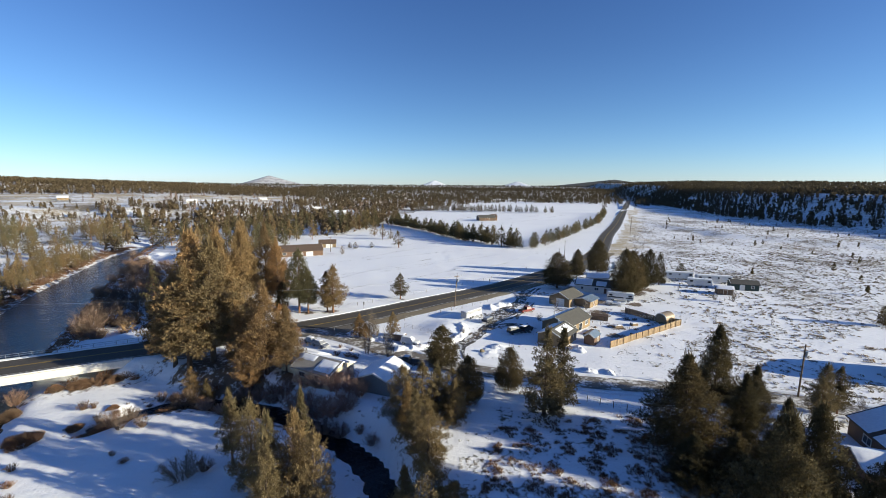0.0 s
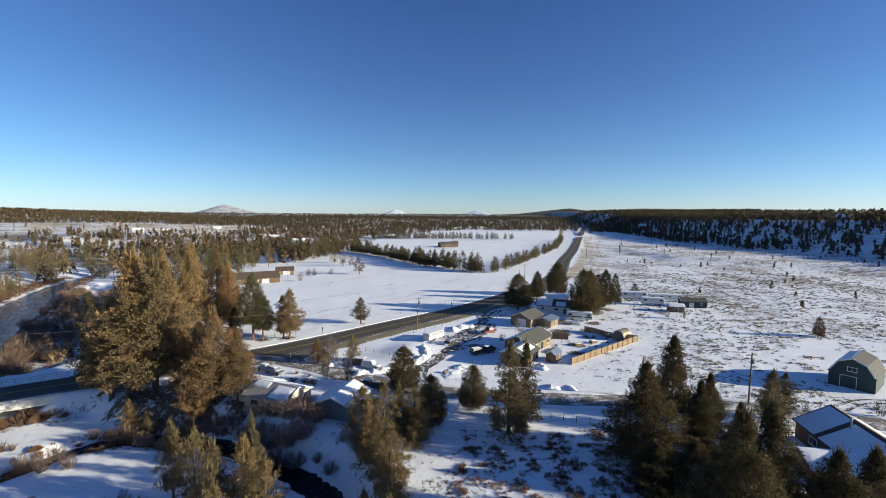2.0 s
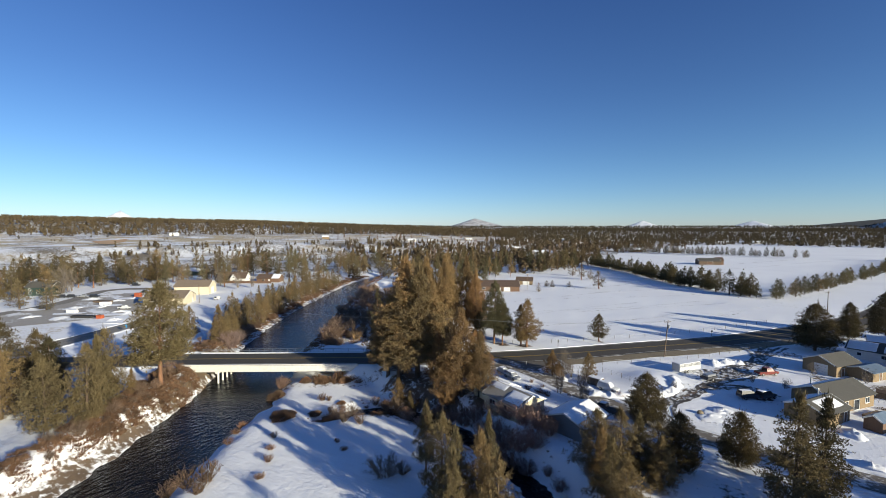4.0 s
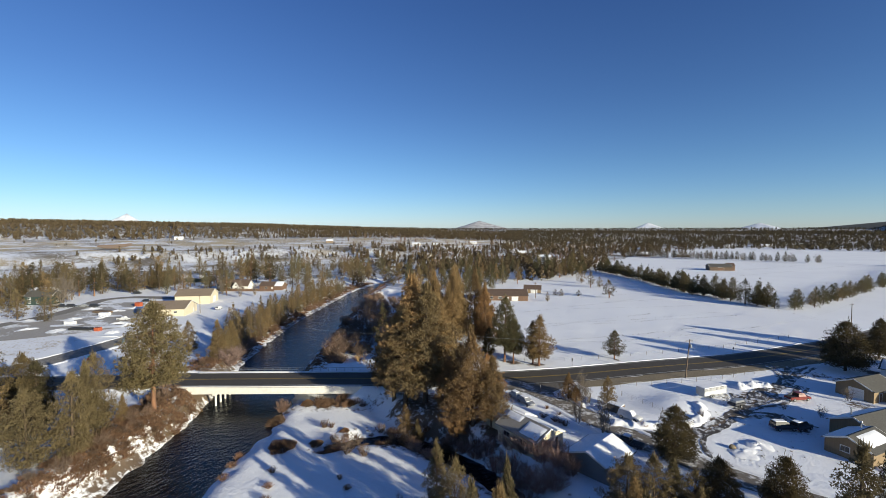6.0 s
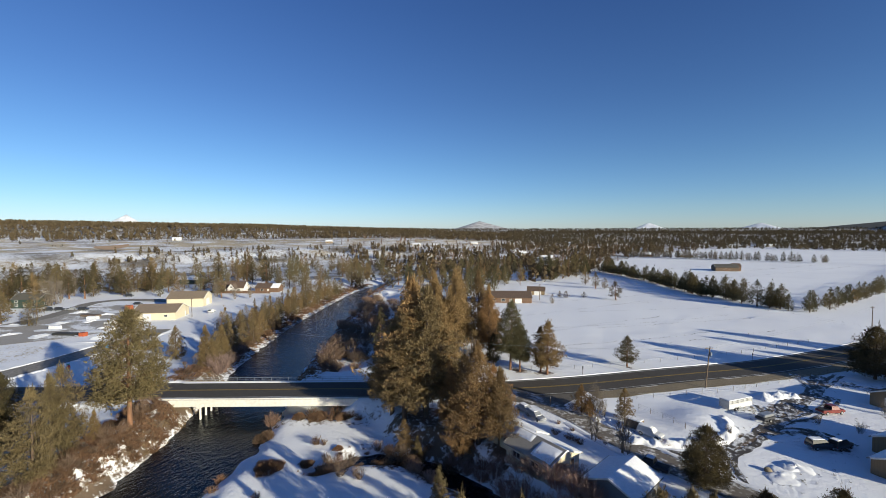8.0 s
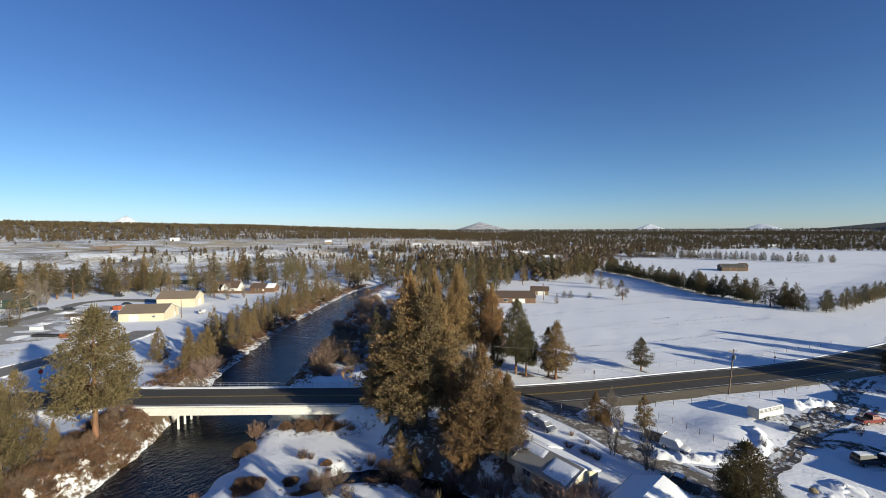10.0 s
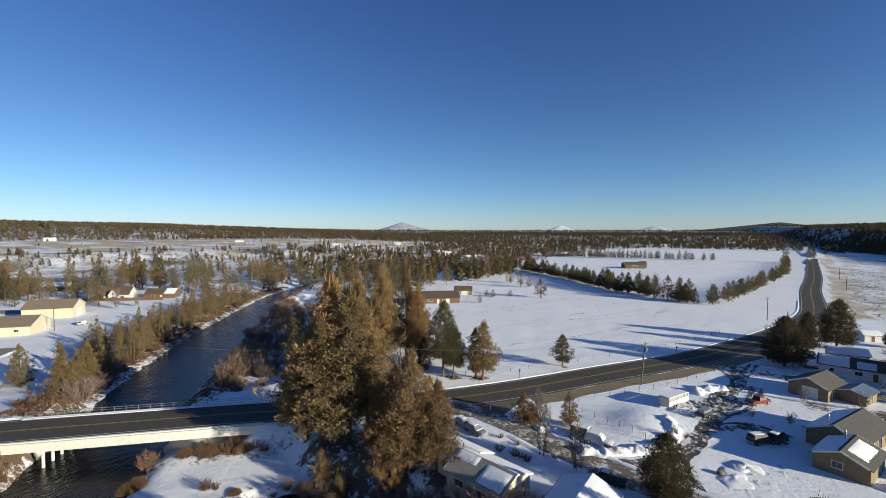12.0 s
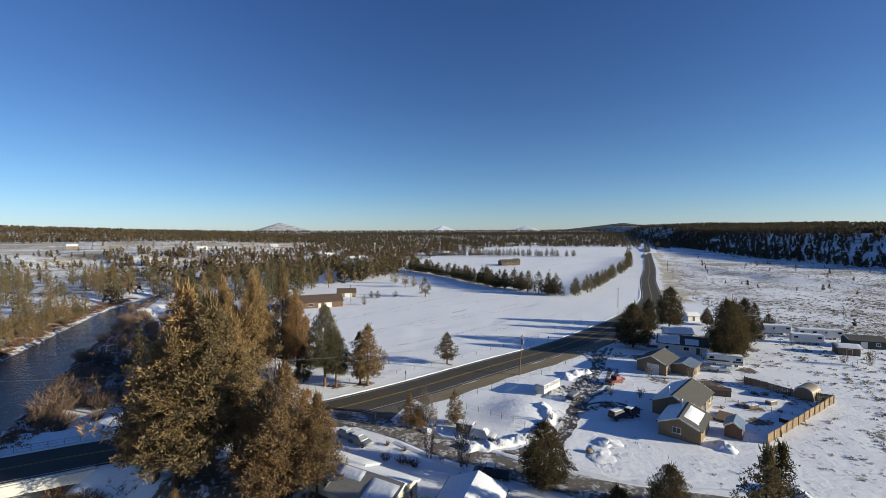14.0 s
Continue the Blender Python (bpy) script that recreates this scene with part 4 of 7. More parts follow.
for x, y, s in ((-74.0, 81.4, 1.3), (-72.4, 80.6, 1.1), (-77.8, 79.8, 1.2), (-68.6, 83.0, 1.2), (-73.0, 82.6, 1.4), (-78.8, 77.2, 1.0), (-66.8, 83.4, 0.9), (-67.3, 70.9, 1.05), (-65.8, 71.4, 0.7), (-48, 56, 0.6), (-51, 57.5, 0.5), (-57, 47, 0.8), (-60, 50, 0.7), (-54, 43, 0.7), (-63, 53.5, 0.7), (-72, 52, 0.8), (-74.5, 55, 0.9), (-69, 48, 0.8)):
    shrub("rust" if (int(x) % 2 == 0) else "red", x, y, s, 1.0, "small leafless bushes in meadow snow")
for x, y, s in ((-101, 55, 1.0), (-94, 47, 1.0), (-104, 59, 1.0), (-91, 43, 1.0), (-108, 62, 1.0), (-88, 36.5, 1.0),
                (-107, 57, 0.8), (-40, 76, 1.2), (-34, 77, 1.1), (-6, 95, 0.8), (-137, 105, 1.4), (-143, 114, 1.4), (-152, 128, 1.5), (-158, 138, 1.5), (-164, 152, 1.5), (-172, 168, 1.5), (-133, 98, 1.4), (-180, 184, 1.5), (-190, 208, 1.5)):
    shrub("rust" if (int(x) % 3 == 0) else "red", x, y, s, 1.0, "reddish shrubs on the river bank")
for x, y, s, h in ((-18.3, 101.8, 0.9, 1.0), (-17.2, 101.0, 0.6, 1.1), (-11.8, 86.9, 1.25, 1.0), (-17.3, 89.3, 0.95, 1.0), (-19.5, 103.0, 1.0, 1.05), (96.5, 141, 0.8, 0.9), (91.5, 143, 0.6, 0.8), (86.1, 67.7, 0.8, 0.7), (73.5, 69.5, 0.5, 0.8), (-51, 105, 1.6, 1.0), (45, 131.5, 0.7, 0.7), (34.5, 130.5, 0.75, 0.7), (43.5, 128.8, 0.7, 0.7), (26.5, 116.5, 0.6, 0.7), (20.5, 117.5, 0.5, 0.7), (4.5, 103, 0.45, 0.8)):
    shrub("bare", x, y, s, h)
for x, y, s in ((-24.8, 94.2, 0.5), (-21.7, 92.5, 0.45), (-16.7, 91.3, 0.5), (-15.4, 89.8, 0.45), (-24.3, 89.5, 0.75), (-21.7, 88.8, 0.8), (-19.4, 87.8, 0.75), (-20.5, 88.6, 0.6)):
    shrub("red", x, y, s, 0.9, "low reddish hedge behind the cream house")
plant("russet", -21.8, 101.9, 6.0, 1.15)
plant("juniper", -13.4, 102.9, 6.3, 1.05)
plant("russet", -20.0, 101.0, 3.6, 1.3)


r = np.random.default_rng(78)
n = 0
while n < 125:
    x, y = r.uniform(-172, -82), r.uniform(100, 222)
    if inside(ISLAND, np.array([x]), np.array([y]))[0] < 1.0 or river_bed(np.array([x]), np.array([y]))[0][0] < 2.5:
        continue
    shrub("willow" if n % 3 else "red", x, y, r.uniform(0.9, 1.7), 0.85, "dense leafless brush on the river island")
    n += 1
# brush crowding the brook where it meets the meadow
r = np.random.default_rng(79)
for k, p in enumerate(resample([(x, y, 0.0) for x, y, w in STREAM[:5]], 0.95)):
    for sgn in (1, -1):
        if r.uniform() < 0.78:
            shrub(("rust", "red", "willow", "rust")[(k + sgn) % 4], p.x + r.normal(0, 0.5), p.y + sgn * r.uniform(1.5, 3.4), r.uniform(0.5, 0.85), 1.0, "brown brush along the brook")
# brush along the west bank and the island
r = np.random.default_rng(77)
for k in range(260):
    i = r.integers(2, 6) if k % 3 == 0 else r.integers(2, len(RIVER) - 5)
    t = r.uniform()
    a, c = Vector(RIVER[i][:2]), Vector(RIVER[i + 1][:2])
    d = (c - a).normalized()
    p = a.lerp(c, t)
    hw = RIVER[i][2] * (1 - t) + RIVER[i + 1][2] * t
    q = p + Vector((-d.y, d.x)) * (hw + r.uniform(0.2, 8.5) + (2.6 if i > 5 else 0.0))
    if along(MAIN, np.array([q.x]), np.array([q.y]))[0][0] < 9 or inside(MEADOW, np.array([q.x]), np.array([q.y]))[0] > -1:
        continue
    shrub(("red", "rust", "willow", "red")[k % 4], q.x, q.y, r.uniform(0.5, 1.0) * (0.7 if k % 4 == 2 else 1.0), 1.0, "brown shrubs on the west bank")


# woods in the middle distance, tree by tree
def scatter(seed, n, poly, kinds, lo, hi, gap, group, wide=1.0):
    r = np.random.default_rng(seed)
    xs, ys = [p[0] for p in poly], [p[1] for p in poly]
    placed, tries = [], 0
    while len(placed) < n and tries < n * 60:
        tries += 1
        x, y = r.uniform(min(xs), max(xs)), r.uniform(min(ys), max(ys))
        if inside(poly, np.array([x]), np.array([y]))[0] < 0 or river_bed(np.array([x]), np.array([y]))[0][0] < 6.0:
            continue
        if any((x - a) ** 2 + (y - b) ** 2 < gap * gap for a, b in placed):
            continue
        if along(MAIN, np.array([x]), np.array([y]))[0][0] < 9 or along(WEST, np.array([x]), np.array([y]))[0][0] < 7:
            continue
        placed.append((x, y))
        plant(kinds[len(placed) % len(kinds)], x, y, r.uniform(lo, hi), wide * r.uniform(0.85, 1.15), group)


scatter(1, 112, [(-118, 92), (-140, 112), (-160, 140), (-180, 185), (-200, 232), (-214, 232), (-192, 175), (-174, 138), (-160, 112), (-132, 88)], ["mid_juniper", "mid_juniper", "mid_pine", "mid_juniper"], 6, 11, 3.2, "evergreens on the far river bank", 0.95)
scatter(2, 130, [(-112, 200), (-104, 262), (-92, 310), (-70, 372), (-66, 430), (-120, 470), (-205, 430), (-205, 300), (-180, 240), (-140, 205)], ["mid_pine", "far_dark", "mid_pine", "far_juniper"], 9, 16, 4.2, "woods behind the field")
scatter(3, 34, [(-82, 104), (-66, 104), (-62, 122), (-78, 165), (-110, 200), (-122, 180), (-98, 150), (-86, 122)], ["mid_juniper", "mid_pine", "mid_juniper", "mid_dark"], 10, 18, 4.0, "evergreens between river and field", 0.85)
scatter(4, 105, [(-205, 250), (-225, 330), (-300, 380), (-420, 300), (-360, 190), (-290, 150), (-250, 160), (-222, 205)], ["far_juniper", "far_juniper", "mid_pine", "far_juniper"], 9, 17, 6.0, "evergreens beyond the river")
for x, y, h, k in ((-246, 84, 10, "mid_juniper"), (-262, 80, 13, "mid_juniper"), (-275, 96, 11, "mid_juniper"), (-310, 150, 15, "mid_juniper"), (-322, 158, 16, "mid_pine"), (-330, 175, 17, "mid_pine"), (-298, 170, 15, "mid_pine"), (-318, 170, 22, "mid_cone"), (-285, 168, 11, "mid_juniper"),
                   (-350, 150, 15, "mid_cone"), (-372, 140, 17, "mid_juniper"), (-385, 165, 16, "mid_juniper"), (-340, 120, 14, "mid_juniper"), (-300, 110, 9, "mid_juniper"), (-276, 205, 20, "mid_cone"), (-289, 222, 26, "mid_pine"), (-344, 236, 21, "mid_cone"), (-262, 218, 22, "mid_pine"), (-244, 214, 15, "mid_cone"), (-232, 226, 14, "mid_juniper"), (-218, 214, 12, "mid_juniper")):
    plant(k, x, y, h, 1.15, "yard trees beyond the river")
for x, y, s in ((-289, 106, 2.7), (-296, 112, 2.2), (-322, 128, 2.2), (-335, 100, 2.0), (-228, 168, 1.5), (-225, 176, 1.4), (-245, 168, 1.6), (-355, 200, 2.0), (-285, 195, 1.6), (-300, 215, 1.8), (-315, 190, 1.8), (-270, 225, 1.5)):
    shrub("bare", x, y, s, 1.0, "large leafless yard trees beyond the river")
scatter(6, 64, [(-265, 62), (-300, 60), (-330, 90), (-420, 130), (-420, 190), (-330, 190), (-300, 160), (-312, 120)], ["mid_juniper", "mid_pine", "mid_dark", "mid_juniper"], 9, 18, 5.5, "evergreens beyond the river", 1.1)
# windbreak rows
r = np.random.default_rng(12)
for k in range(86):
    t = k / 85
    x, y = np.interp(t, [0, 0.35, 0.7, 1], [-62, -18, 9, 44]), np.interp(t, [0, 0.35, 0.7, 1], [424, 357, 303, 266])
    if 0.86 < t < 0.91:
        continue
    plant("far_dark", x + r.uniform(-2.2, 2.2), y + r.uniform(-3.5, 3.5), r.uniform(7, 12.5), r.uniform(0.9, 1.15), "windbreak row of pines")
for k in range(60):
    t = k / 59
    x, y = np.interp(t, [0, 0.25, 0.6, 1], [51, 92, 160, 222]), np.interp(t, [0, 0.25, 0.6, 1], [265, 338, 475, 640])
    plant("far_dark" if k % 3 else "far_juniper", x + r.uniform(-2.5, 2.5), y + r.uniform(-3, 3), r.uniform(6, 9.5), r.uniform(1.0, 1.3), "windbreak row of pines")
for k in range(38):
    t = k / 37
    x, y = -60 + 210 * t, 676 - 30 * t
    if t < 0.86 or k % 2:
        plant("far_dark", x + r.uniform(-2, 2), y + r.uniform(-3, 3), r.uniform(8, 12), r.uniform(0.8, 1.0), "tree row behind the hay barn")
    if t < 0.5 or k % 4 == 0:
        shrub("bare", x + r.uniform(-4, 4), y - 10 + r.uniform(-3, 3), r.uniform(1.4, 2.2), 1.0, "pale leafless trees behind the hay barn")
shrub("bare", 219, 632, 2.6, 1.2)
for x, y, h, k, w in ((-33, 261, 10.5, "mid_pine", 1.7), (-50, 302, 11, "mid_pine", 1.2), (-60, 323, 12.5, "mid_juniper", 0.9), (-50, 261, 3.5, "mid_dark", 1.2), (-59, 256, 4.0, "mid_dark", 1.3), (-63, 258, 3.6, "mid_dark", 1.2), (-61, 233, 5.2, "mid_juniper", 0.9), (-45, 306, 7, "mid_juniper", 1.2)):
    plant(k, x, y, h, w, "yard trees round the ranch house")


# ---- far woods, joined ----
def far_wood(name, spots, heights, per, size, material, label, seed, shape="round"):
    """Trees too far to tell apart; each a small uneven crown of leaf cards."""
    r = np.random.default_rng(seed)
    n = len(spots)
    s = r.uniform(0, 1, (n, per)) ** 0.85
    az = r.uniform(0, 6.28, (n, per))
    prof = (1 - s ** 1.6) ** 0.8 * (0.6 + 0.4 * np.minimum(1, s * 5)) + 0.03
    rad = heights[:, None] * r.uniform(0.19, 0.30, (n, 1)) * prof * np.sqrt(r.uniform(0.15, 1, (n, per)))
    cz = height(spots[:, 0], spots[:, 1])
    c = np.stack([spots[:, 0:1] + rad * np.cos(az), spots[:, 1:2] + rad * np.sin(az), cz[:, None] + heights[:, None] * (0.05 + 0.93 * s)], 2).reshape(-1, 3)
    nrm = np.stack([np.cos(az), np.sin(az), 0.5 + 0 * az], 2).reshape(-1, 3)
    v, f = cards(c, 1.0, nrm, r, 1.3)
    sc = np.repeat((heights * size)[:, None], per, 1).ravel()
    v = (v.reshape(-1, 3, 3) - c[:, None]) * sc[:, None, None] + c[:, None]
    return tagged(new(name, mesh_from(name, v.reshape(-1, 3), f, material)), label, "woods", kind="stuff")


def spread(seed, n, test, x0, x1, y0, y1):
    r = np.random.default_rng(seed)
    p = np.stack([r.uniform(x0, x1, n), r.uniform(y0, y1, n)], 1)
    return p[test(p[:, 0], p[:, 1], r.uniform(0, 1, n))]


def polar(seed, n, az0, az1, r0, r1, test=None):
    r = np.random.default_rng(seed)
    a, d = np.radians(r.uniform(az0, az1, n)), np.sqrt(r.uniform(r0 * r0, r1 * r1, n))
    p = np.stack([d * np.sin(a), d * np.cos(a)], 1)
    ok = (along(MAIN, p[:, 0], p[:, 1])[0] > 14) & (river_bed(p[:, 0], p[:, 1])[0] > 4)
    if test is not None:
        ok &= test(p[:, 0], p[:, 1], r.uniform(0, 1, n))
    return p[ok]


clear = lambda x, y: (inside(OPEN_FIELDS, x, y) < 2) & (inside(FIELD, x, y) < 4)


def wood(name, seed, p, lo, hi, per, size, mat, label):
    r = np.random.default_rng(seed + 500)
    return far_wood(name, p, r.uniform(lo, hi, len(p)), per, size, mat, label, seed)


ridge_x = lambda y: 383 + np.maximum(0, y - 620) * 0.24
uu = lambda x, y: -0.82 * x + 0.57 * y
wood("mid_woods", 31, polar(31, 5600, -40, 4, 330, 1000, lambda x, y, q: clear(x, y) & (wobble(x, y, 85, 51) + 0.5 * wobble(x, y, 30, 52) > 0.18 + 0.3 * q - 0.45 * smooth(600, 380, np.hypot(x, y))) & (uu(x, y) < 690 + 400 * (np.degrees(np.arctan2(x, y)) > -22)) & (q < 0.95 - 0.5 * smooth(-28, -40, np.degrees(np.arctan2(x, y))))), 6, 13, 40, 0.14, FAR_GREEN, "brown-green juniper woods beyond the field")
wood("leafless_woods", 39, polar(39, 1500, -42, 6, 360, 1100, lambda x, y, q: clear(x, y) & (wobble(x, y, 60, 53) > 0.25 + 0.3 * q)), 6, 11, 36, 0.11, WILLOW, "grey-brown leafless trees among the junipers")
wood("scarp_woods", 32, polar(32, 5200, -66, -24, 480, 1000, lambda x, y, q: (np.abs(uu(x, y) + 25 * wobble(x, y, 120, 4) - 645) < 42) & (q < 0.1 + 0.6 * smooth(-0.5, 0.4, wobble(x, y, 70, 21)))), 4, 8, 32, 0.17, FAR_GREEN, "junipers along the snowy scarp")
wood("terrace_woods", 40, polar(40, 500, -88, -30, 430, 1040, lambda x, y, q: (wobble(x, y, 90, 21) > 0.35) & (q < 0.5)), 3, 7, 30, 0.17, FAR_GREEN, "scattered junipers on the snowy terrace")
wood("plateau_woods", 33, polar(33, 11000, -95, -18, 1050, 1900, lambda x, y, q: (uu(x, y) > 1060 + 40 * wobble(x, y, 130, 19)) & (q < 0.93)), 6, 13, 20, 0.2, FAR_GREEN, "dense woods on the far plateau")
wood("far_woods", 34, polar(34, 11000, -20, 40, 1010, 2300, lambda x, y, q: clear(x, y) & (q < 0.95 * smooth(-0.75, -0.1, wobble(x, y, 160, 20)))), 6, 13, 22, 0.19, FAR_GREEN, "dark woods on the far plain")
wood("horizon_woods", 35, polar(35, 7000, -95, 60, 1900, 4700), 7, 14, 14, 0.25, FAR_GREEN, "wooded horizon")
wood("rim_slope_woods", 36, spread(36, 12000, lambda x, y, q: (x > ridge_x(y) - 8) & (x < ridge_x(y) + 120) & (wobble(x, y, 42, 24) + 1.0 * smooth(330, 640, y) > -0.45 + 0.75 * q), 360, 760, 100, 1300), 3, 10, 26, 0.19, FAR_GREEN, "dark junipers on the shaded rim slope")
wood("rim_top_woods", 37, spread(37, 5600, lambda x, y, q: (x > ridge_x(y) + 88) & (q < 0.8), 470, 1150, 40, 1600), 6, 12, 18, 0.22, FAR_GREEN, "dark woods along the rim")
wood("flat_junipers", 38, spread(38, 160, lambda x, y, q: (x < ridge_x(y) - 15) & (x > np.interp(y, [120, 300, 620], [110, 150, 290])), 110, 400, 130, 620), 1.2, 4.0, 50, 0.15, PINE, "small junipers dotted over the sagebrush flat")


def sage(seed, p, lo, hi, name, label, material=SAGE, blades=16, thin=0.13):
    """Dome-shaped tufts of dry stems."""
    r = np.random.default_rng(seed)
    n = len(p)
    s = r.uniform(lo, hi, (n, 1)) ** 1.0
    az, q = r.uniform(0, 6.28, (n, blades)), np.sqrt(r.uniform(0, 1, (n, blades)))
    z = height(p[:, 0], p[:, 1])[:, None]
    up = np.sqrt(1.05 - 0.85 * q * q) * r.uniform(0.6, 1.05, (n, blades))
    tip = np.stack([p[:, 0:1] + s * q * np.cos(az), p[:, 1:2] + s * q * np.sin(az), z + s * 0.75 * up], 2).reshape(-1, 3)
    root = np.stack([p[:, 0:1] + s * q * 0.35 * np.cos(az), p[:, 1:2] + s * q * 0.35 * np.sin(az), z - 0.05 + 0 * az], 2).reshape(-1, 3)
    v, f = slivers(root, tip, np.repeat(s * thin, blades, 1).ravel(), r)
    return tagged(new(name, mesh_from(name, v, f, material)), label, "brush", kind="stuff")


on_flat = lambda x, y, q: (covers(x, y)[0] > 0.42) & (wobble(x, y, 9, 31) + 0.7 * wobble(x, y, 34, 33) > 0.5 * q - 0.55) & (along(SIDE, x, y)[0] > 5)
sage(41, spread(41, 10500, on_flat, 58, 250, 62, 260), 0.28, 0.85, "sagebrush", "grey-brown sagebrush clumps poking through snow", SAGE, 15)
sage(44, spread(44, 9000, on_flat, 90, 390, 200, 520), 0.35, 0.95, "sagebrush", "grey-brown sagebrush on the snowy flat", SAGE, 9)
sage(42, spread(42, 7500, lambda x, y, q: (inside([(4, 40), (10, 62), (42, 68), (48, 54), (30, 25), (8, 20)], x, y) > 0) & (wobble(x, y, 7, 32) > -0.35 + 0.75 * q), 0, 50, 20, 72), 0.2, 0.85, "dry_brush", "tufts of dry brown brush in snow", RUST_TWIG, 48, 0.045)
sage(45, spread(45, 3600, lambda x, y, q: (inside([(-22, 84), (0, 100), (10, 126), (40, 160), (85, 195), (110, 170), (90, 110), (60, 78), (20, 84)], x, y) > 0) & (wobble(x, y, 10, 36) > 0.35 + 0.3 * q) & (along(SIDE, x, y)[0] > 4), -22, 110, 78, 195), 0.15, 0.5, "dry_grass", "thin dry grass tufts in snowy yards", SAGE, 20, 0.06)
sage(43, spread(43, 22000, lambda x, y, q: (np.abs(river_bed(x, y)[0] - 5.4) < 3.4) & (x < -70) & (along(MAIN, x, y)[0] > 8) & (q < 0.9)  & (inside(MEADOW, x, y) < 1), -230, -70, 25, 260), 0.5, 1.1, "bank_grass", "dry brown grass on the river bank", RUST_TWIG, 14)
sage(46, spread(46, 1500, lambda x, y, q: (np.abs(river_bed(x, y)[1] - 1.2) < 1.6) & (q < 0.8), -66, 6, 40, 78), 0.25, 0.6, "brook_grass", "dry brown grass along the brook", RUST_TWIG, 24, 0.06)


sage(49, spread(49, 3200, lambda x, y, q: (x > np.interp(y, [72, 97, 116, 140], [50, 46, 69, 78])) & (wobble(x, y, 8, 37) + 0.5 * wobble(x, y, 25, 38) > 0.1 + 0.6 * q) & (along(SIDE, x, y)[0] > 5), 46, 130, 82, 140), 0.25, 0.75, "sagebrush", "tan sagebrush tufts beside the cedar fence", SAGE, 30, 0.06)


def line_tufts(seed, lines, every, lo, hi, name, label):
    r = np.random.default_rng(seed)
    p = []
    for pts in lines:
        for q in resample([(x, y, 0.0) for x, y in pts], every):
            if r.uniform() < 0.72 + 0.28 * math.sin(q.x * 0.4):
                p.append((q.x + r.normal(0, 0.35), q.y + r.normal(0, 0.35)))
    return sage(seed, np.array(p), lo, hi, name, label, SAGE, 9)


FIELD_LINES = [[(-46, 179), (-26, 195), (-6, 214), (18, 242)], [(-40, 150), (-26, 163.7), (-9, 180), (8, 200)], [(-44, 216), (-33, 225), (-6, 245), (20, 265)], [(-59, 156), (-46, 171), (-34, 191), (-10, 222)],
               [(-63, 197), (-48, 220), (-20, 264)], [(-66, 240), (-40, 262), (-20, 290)], [(-52, 140), (-38, 152), (-30, 160)], [(-36, 240), (-10, 268), (14, 290)], [(-20, 160), (4, 184), (30, 214)], [(-30, 186), (0, 214), (24, 236)],
               [(-10, 420), (60, 505), (130, 610)], [(20, 400), (90, 500), (160, 610)], [(-30, 450), (10, 520), (60, 600)]]
line_tufts(47, FIELD_LINES, 0.8, 0.15, 0.4, "stubble_rows", "faint rows of stubble showing through field snow")

line_tufts(48, [[(60, 236), (35, 262), (18, 300), (-30, 372), (-72, 402)], [(62, 240), (38, 266), (21, 304), (-27, 376), (-69, 406)]], 1.4, 0.15, 0.4, "track_grass", "grass along a snowed-in track behind the field")


def bank_tufts(seed, n, i0, i1, side, o0, o1, lo, hi, name, label, material):
    """Tufts thrown along one bank of the river, between two offsets from the water's edge."""
    r = np.random.default_rng(seed)
    i, t = r.integers(i0, i1, n), r.uniform(0, 1, n)
    L = np.array(RIVER)
    a, c = L[i], L[i + 1]
    d = (c - a)[:, :2] / np.linalg.norm((c - a)[:, :2], axis=1, keepdims=True)
    q = a + (c - a) * t[:, None]
    off = q[:, 2] + o0 + (o1 - o0) * r.uniform(0, 1, n) ** 1.3
    p = q[:, :2] + side * np.stack([-d[:, 1], d[:, 0]], 1) * off[:, None]
    ok = (wobble(p[:, 0], p[:, 1], 6, seed) > -0.12) & (along(MAIN, p[:, 0], p[:, 1])[0] > 7) & (inside(MEADOW, p[:, 0], p[:, 1]) < 0)
    return sage(seed, p[ok], lo, hi, name, label, material, 18, 0.07)


bank_tufts(71, 9000, 1, 6, 1, -1.6, 9.0, 0.45, 1.15, "bank_brush", "thick reddish brush on the west river bank", RED_TWIG)
bank_tufts(72, 2200, 1, 7, 1, -2.4, 2.5, 0.35, 0.8, "bank_reeds", "tan dry reeds at the water's edge", SAGE)
bank_tufts(73, 3200, 6, 12, 1, 1.8, 9.0, 0.6, 1.5, "bank_brush", "brown brush on the west river bank beyond the bridge", RED_TWIG)
bank_tufts(74, 1600, 6, 12, -1, -0.6, 4.0, 0.5, 1.2, "bank_brush", "brown brush along the east river bank", RUST_TWIG)


# ---- mountains on the horizon ----
PEAK = plain("snowy_peak", (0.84, 0.86, 0.90), (0.60, 0.64, 0.70), 0.02, 0.9, 0.2, large=0.1)
BUTTE = plain("butte_slopes", (0.50, 0.51, 0.55), (0.17, 0.17, 0.18), 0.03, 0.9, 0.3, large=0.15)


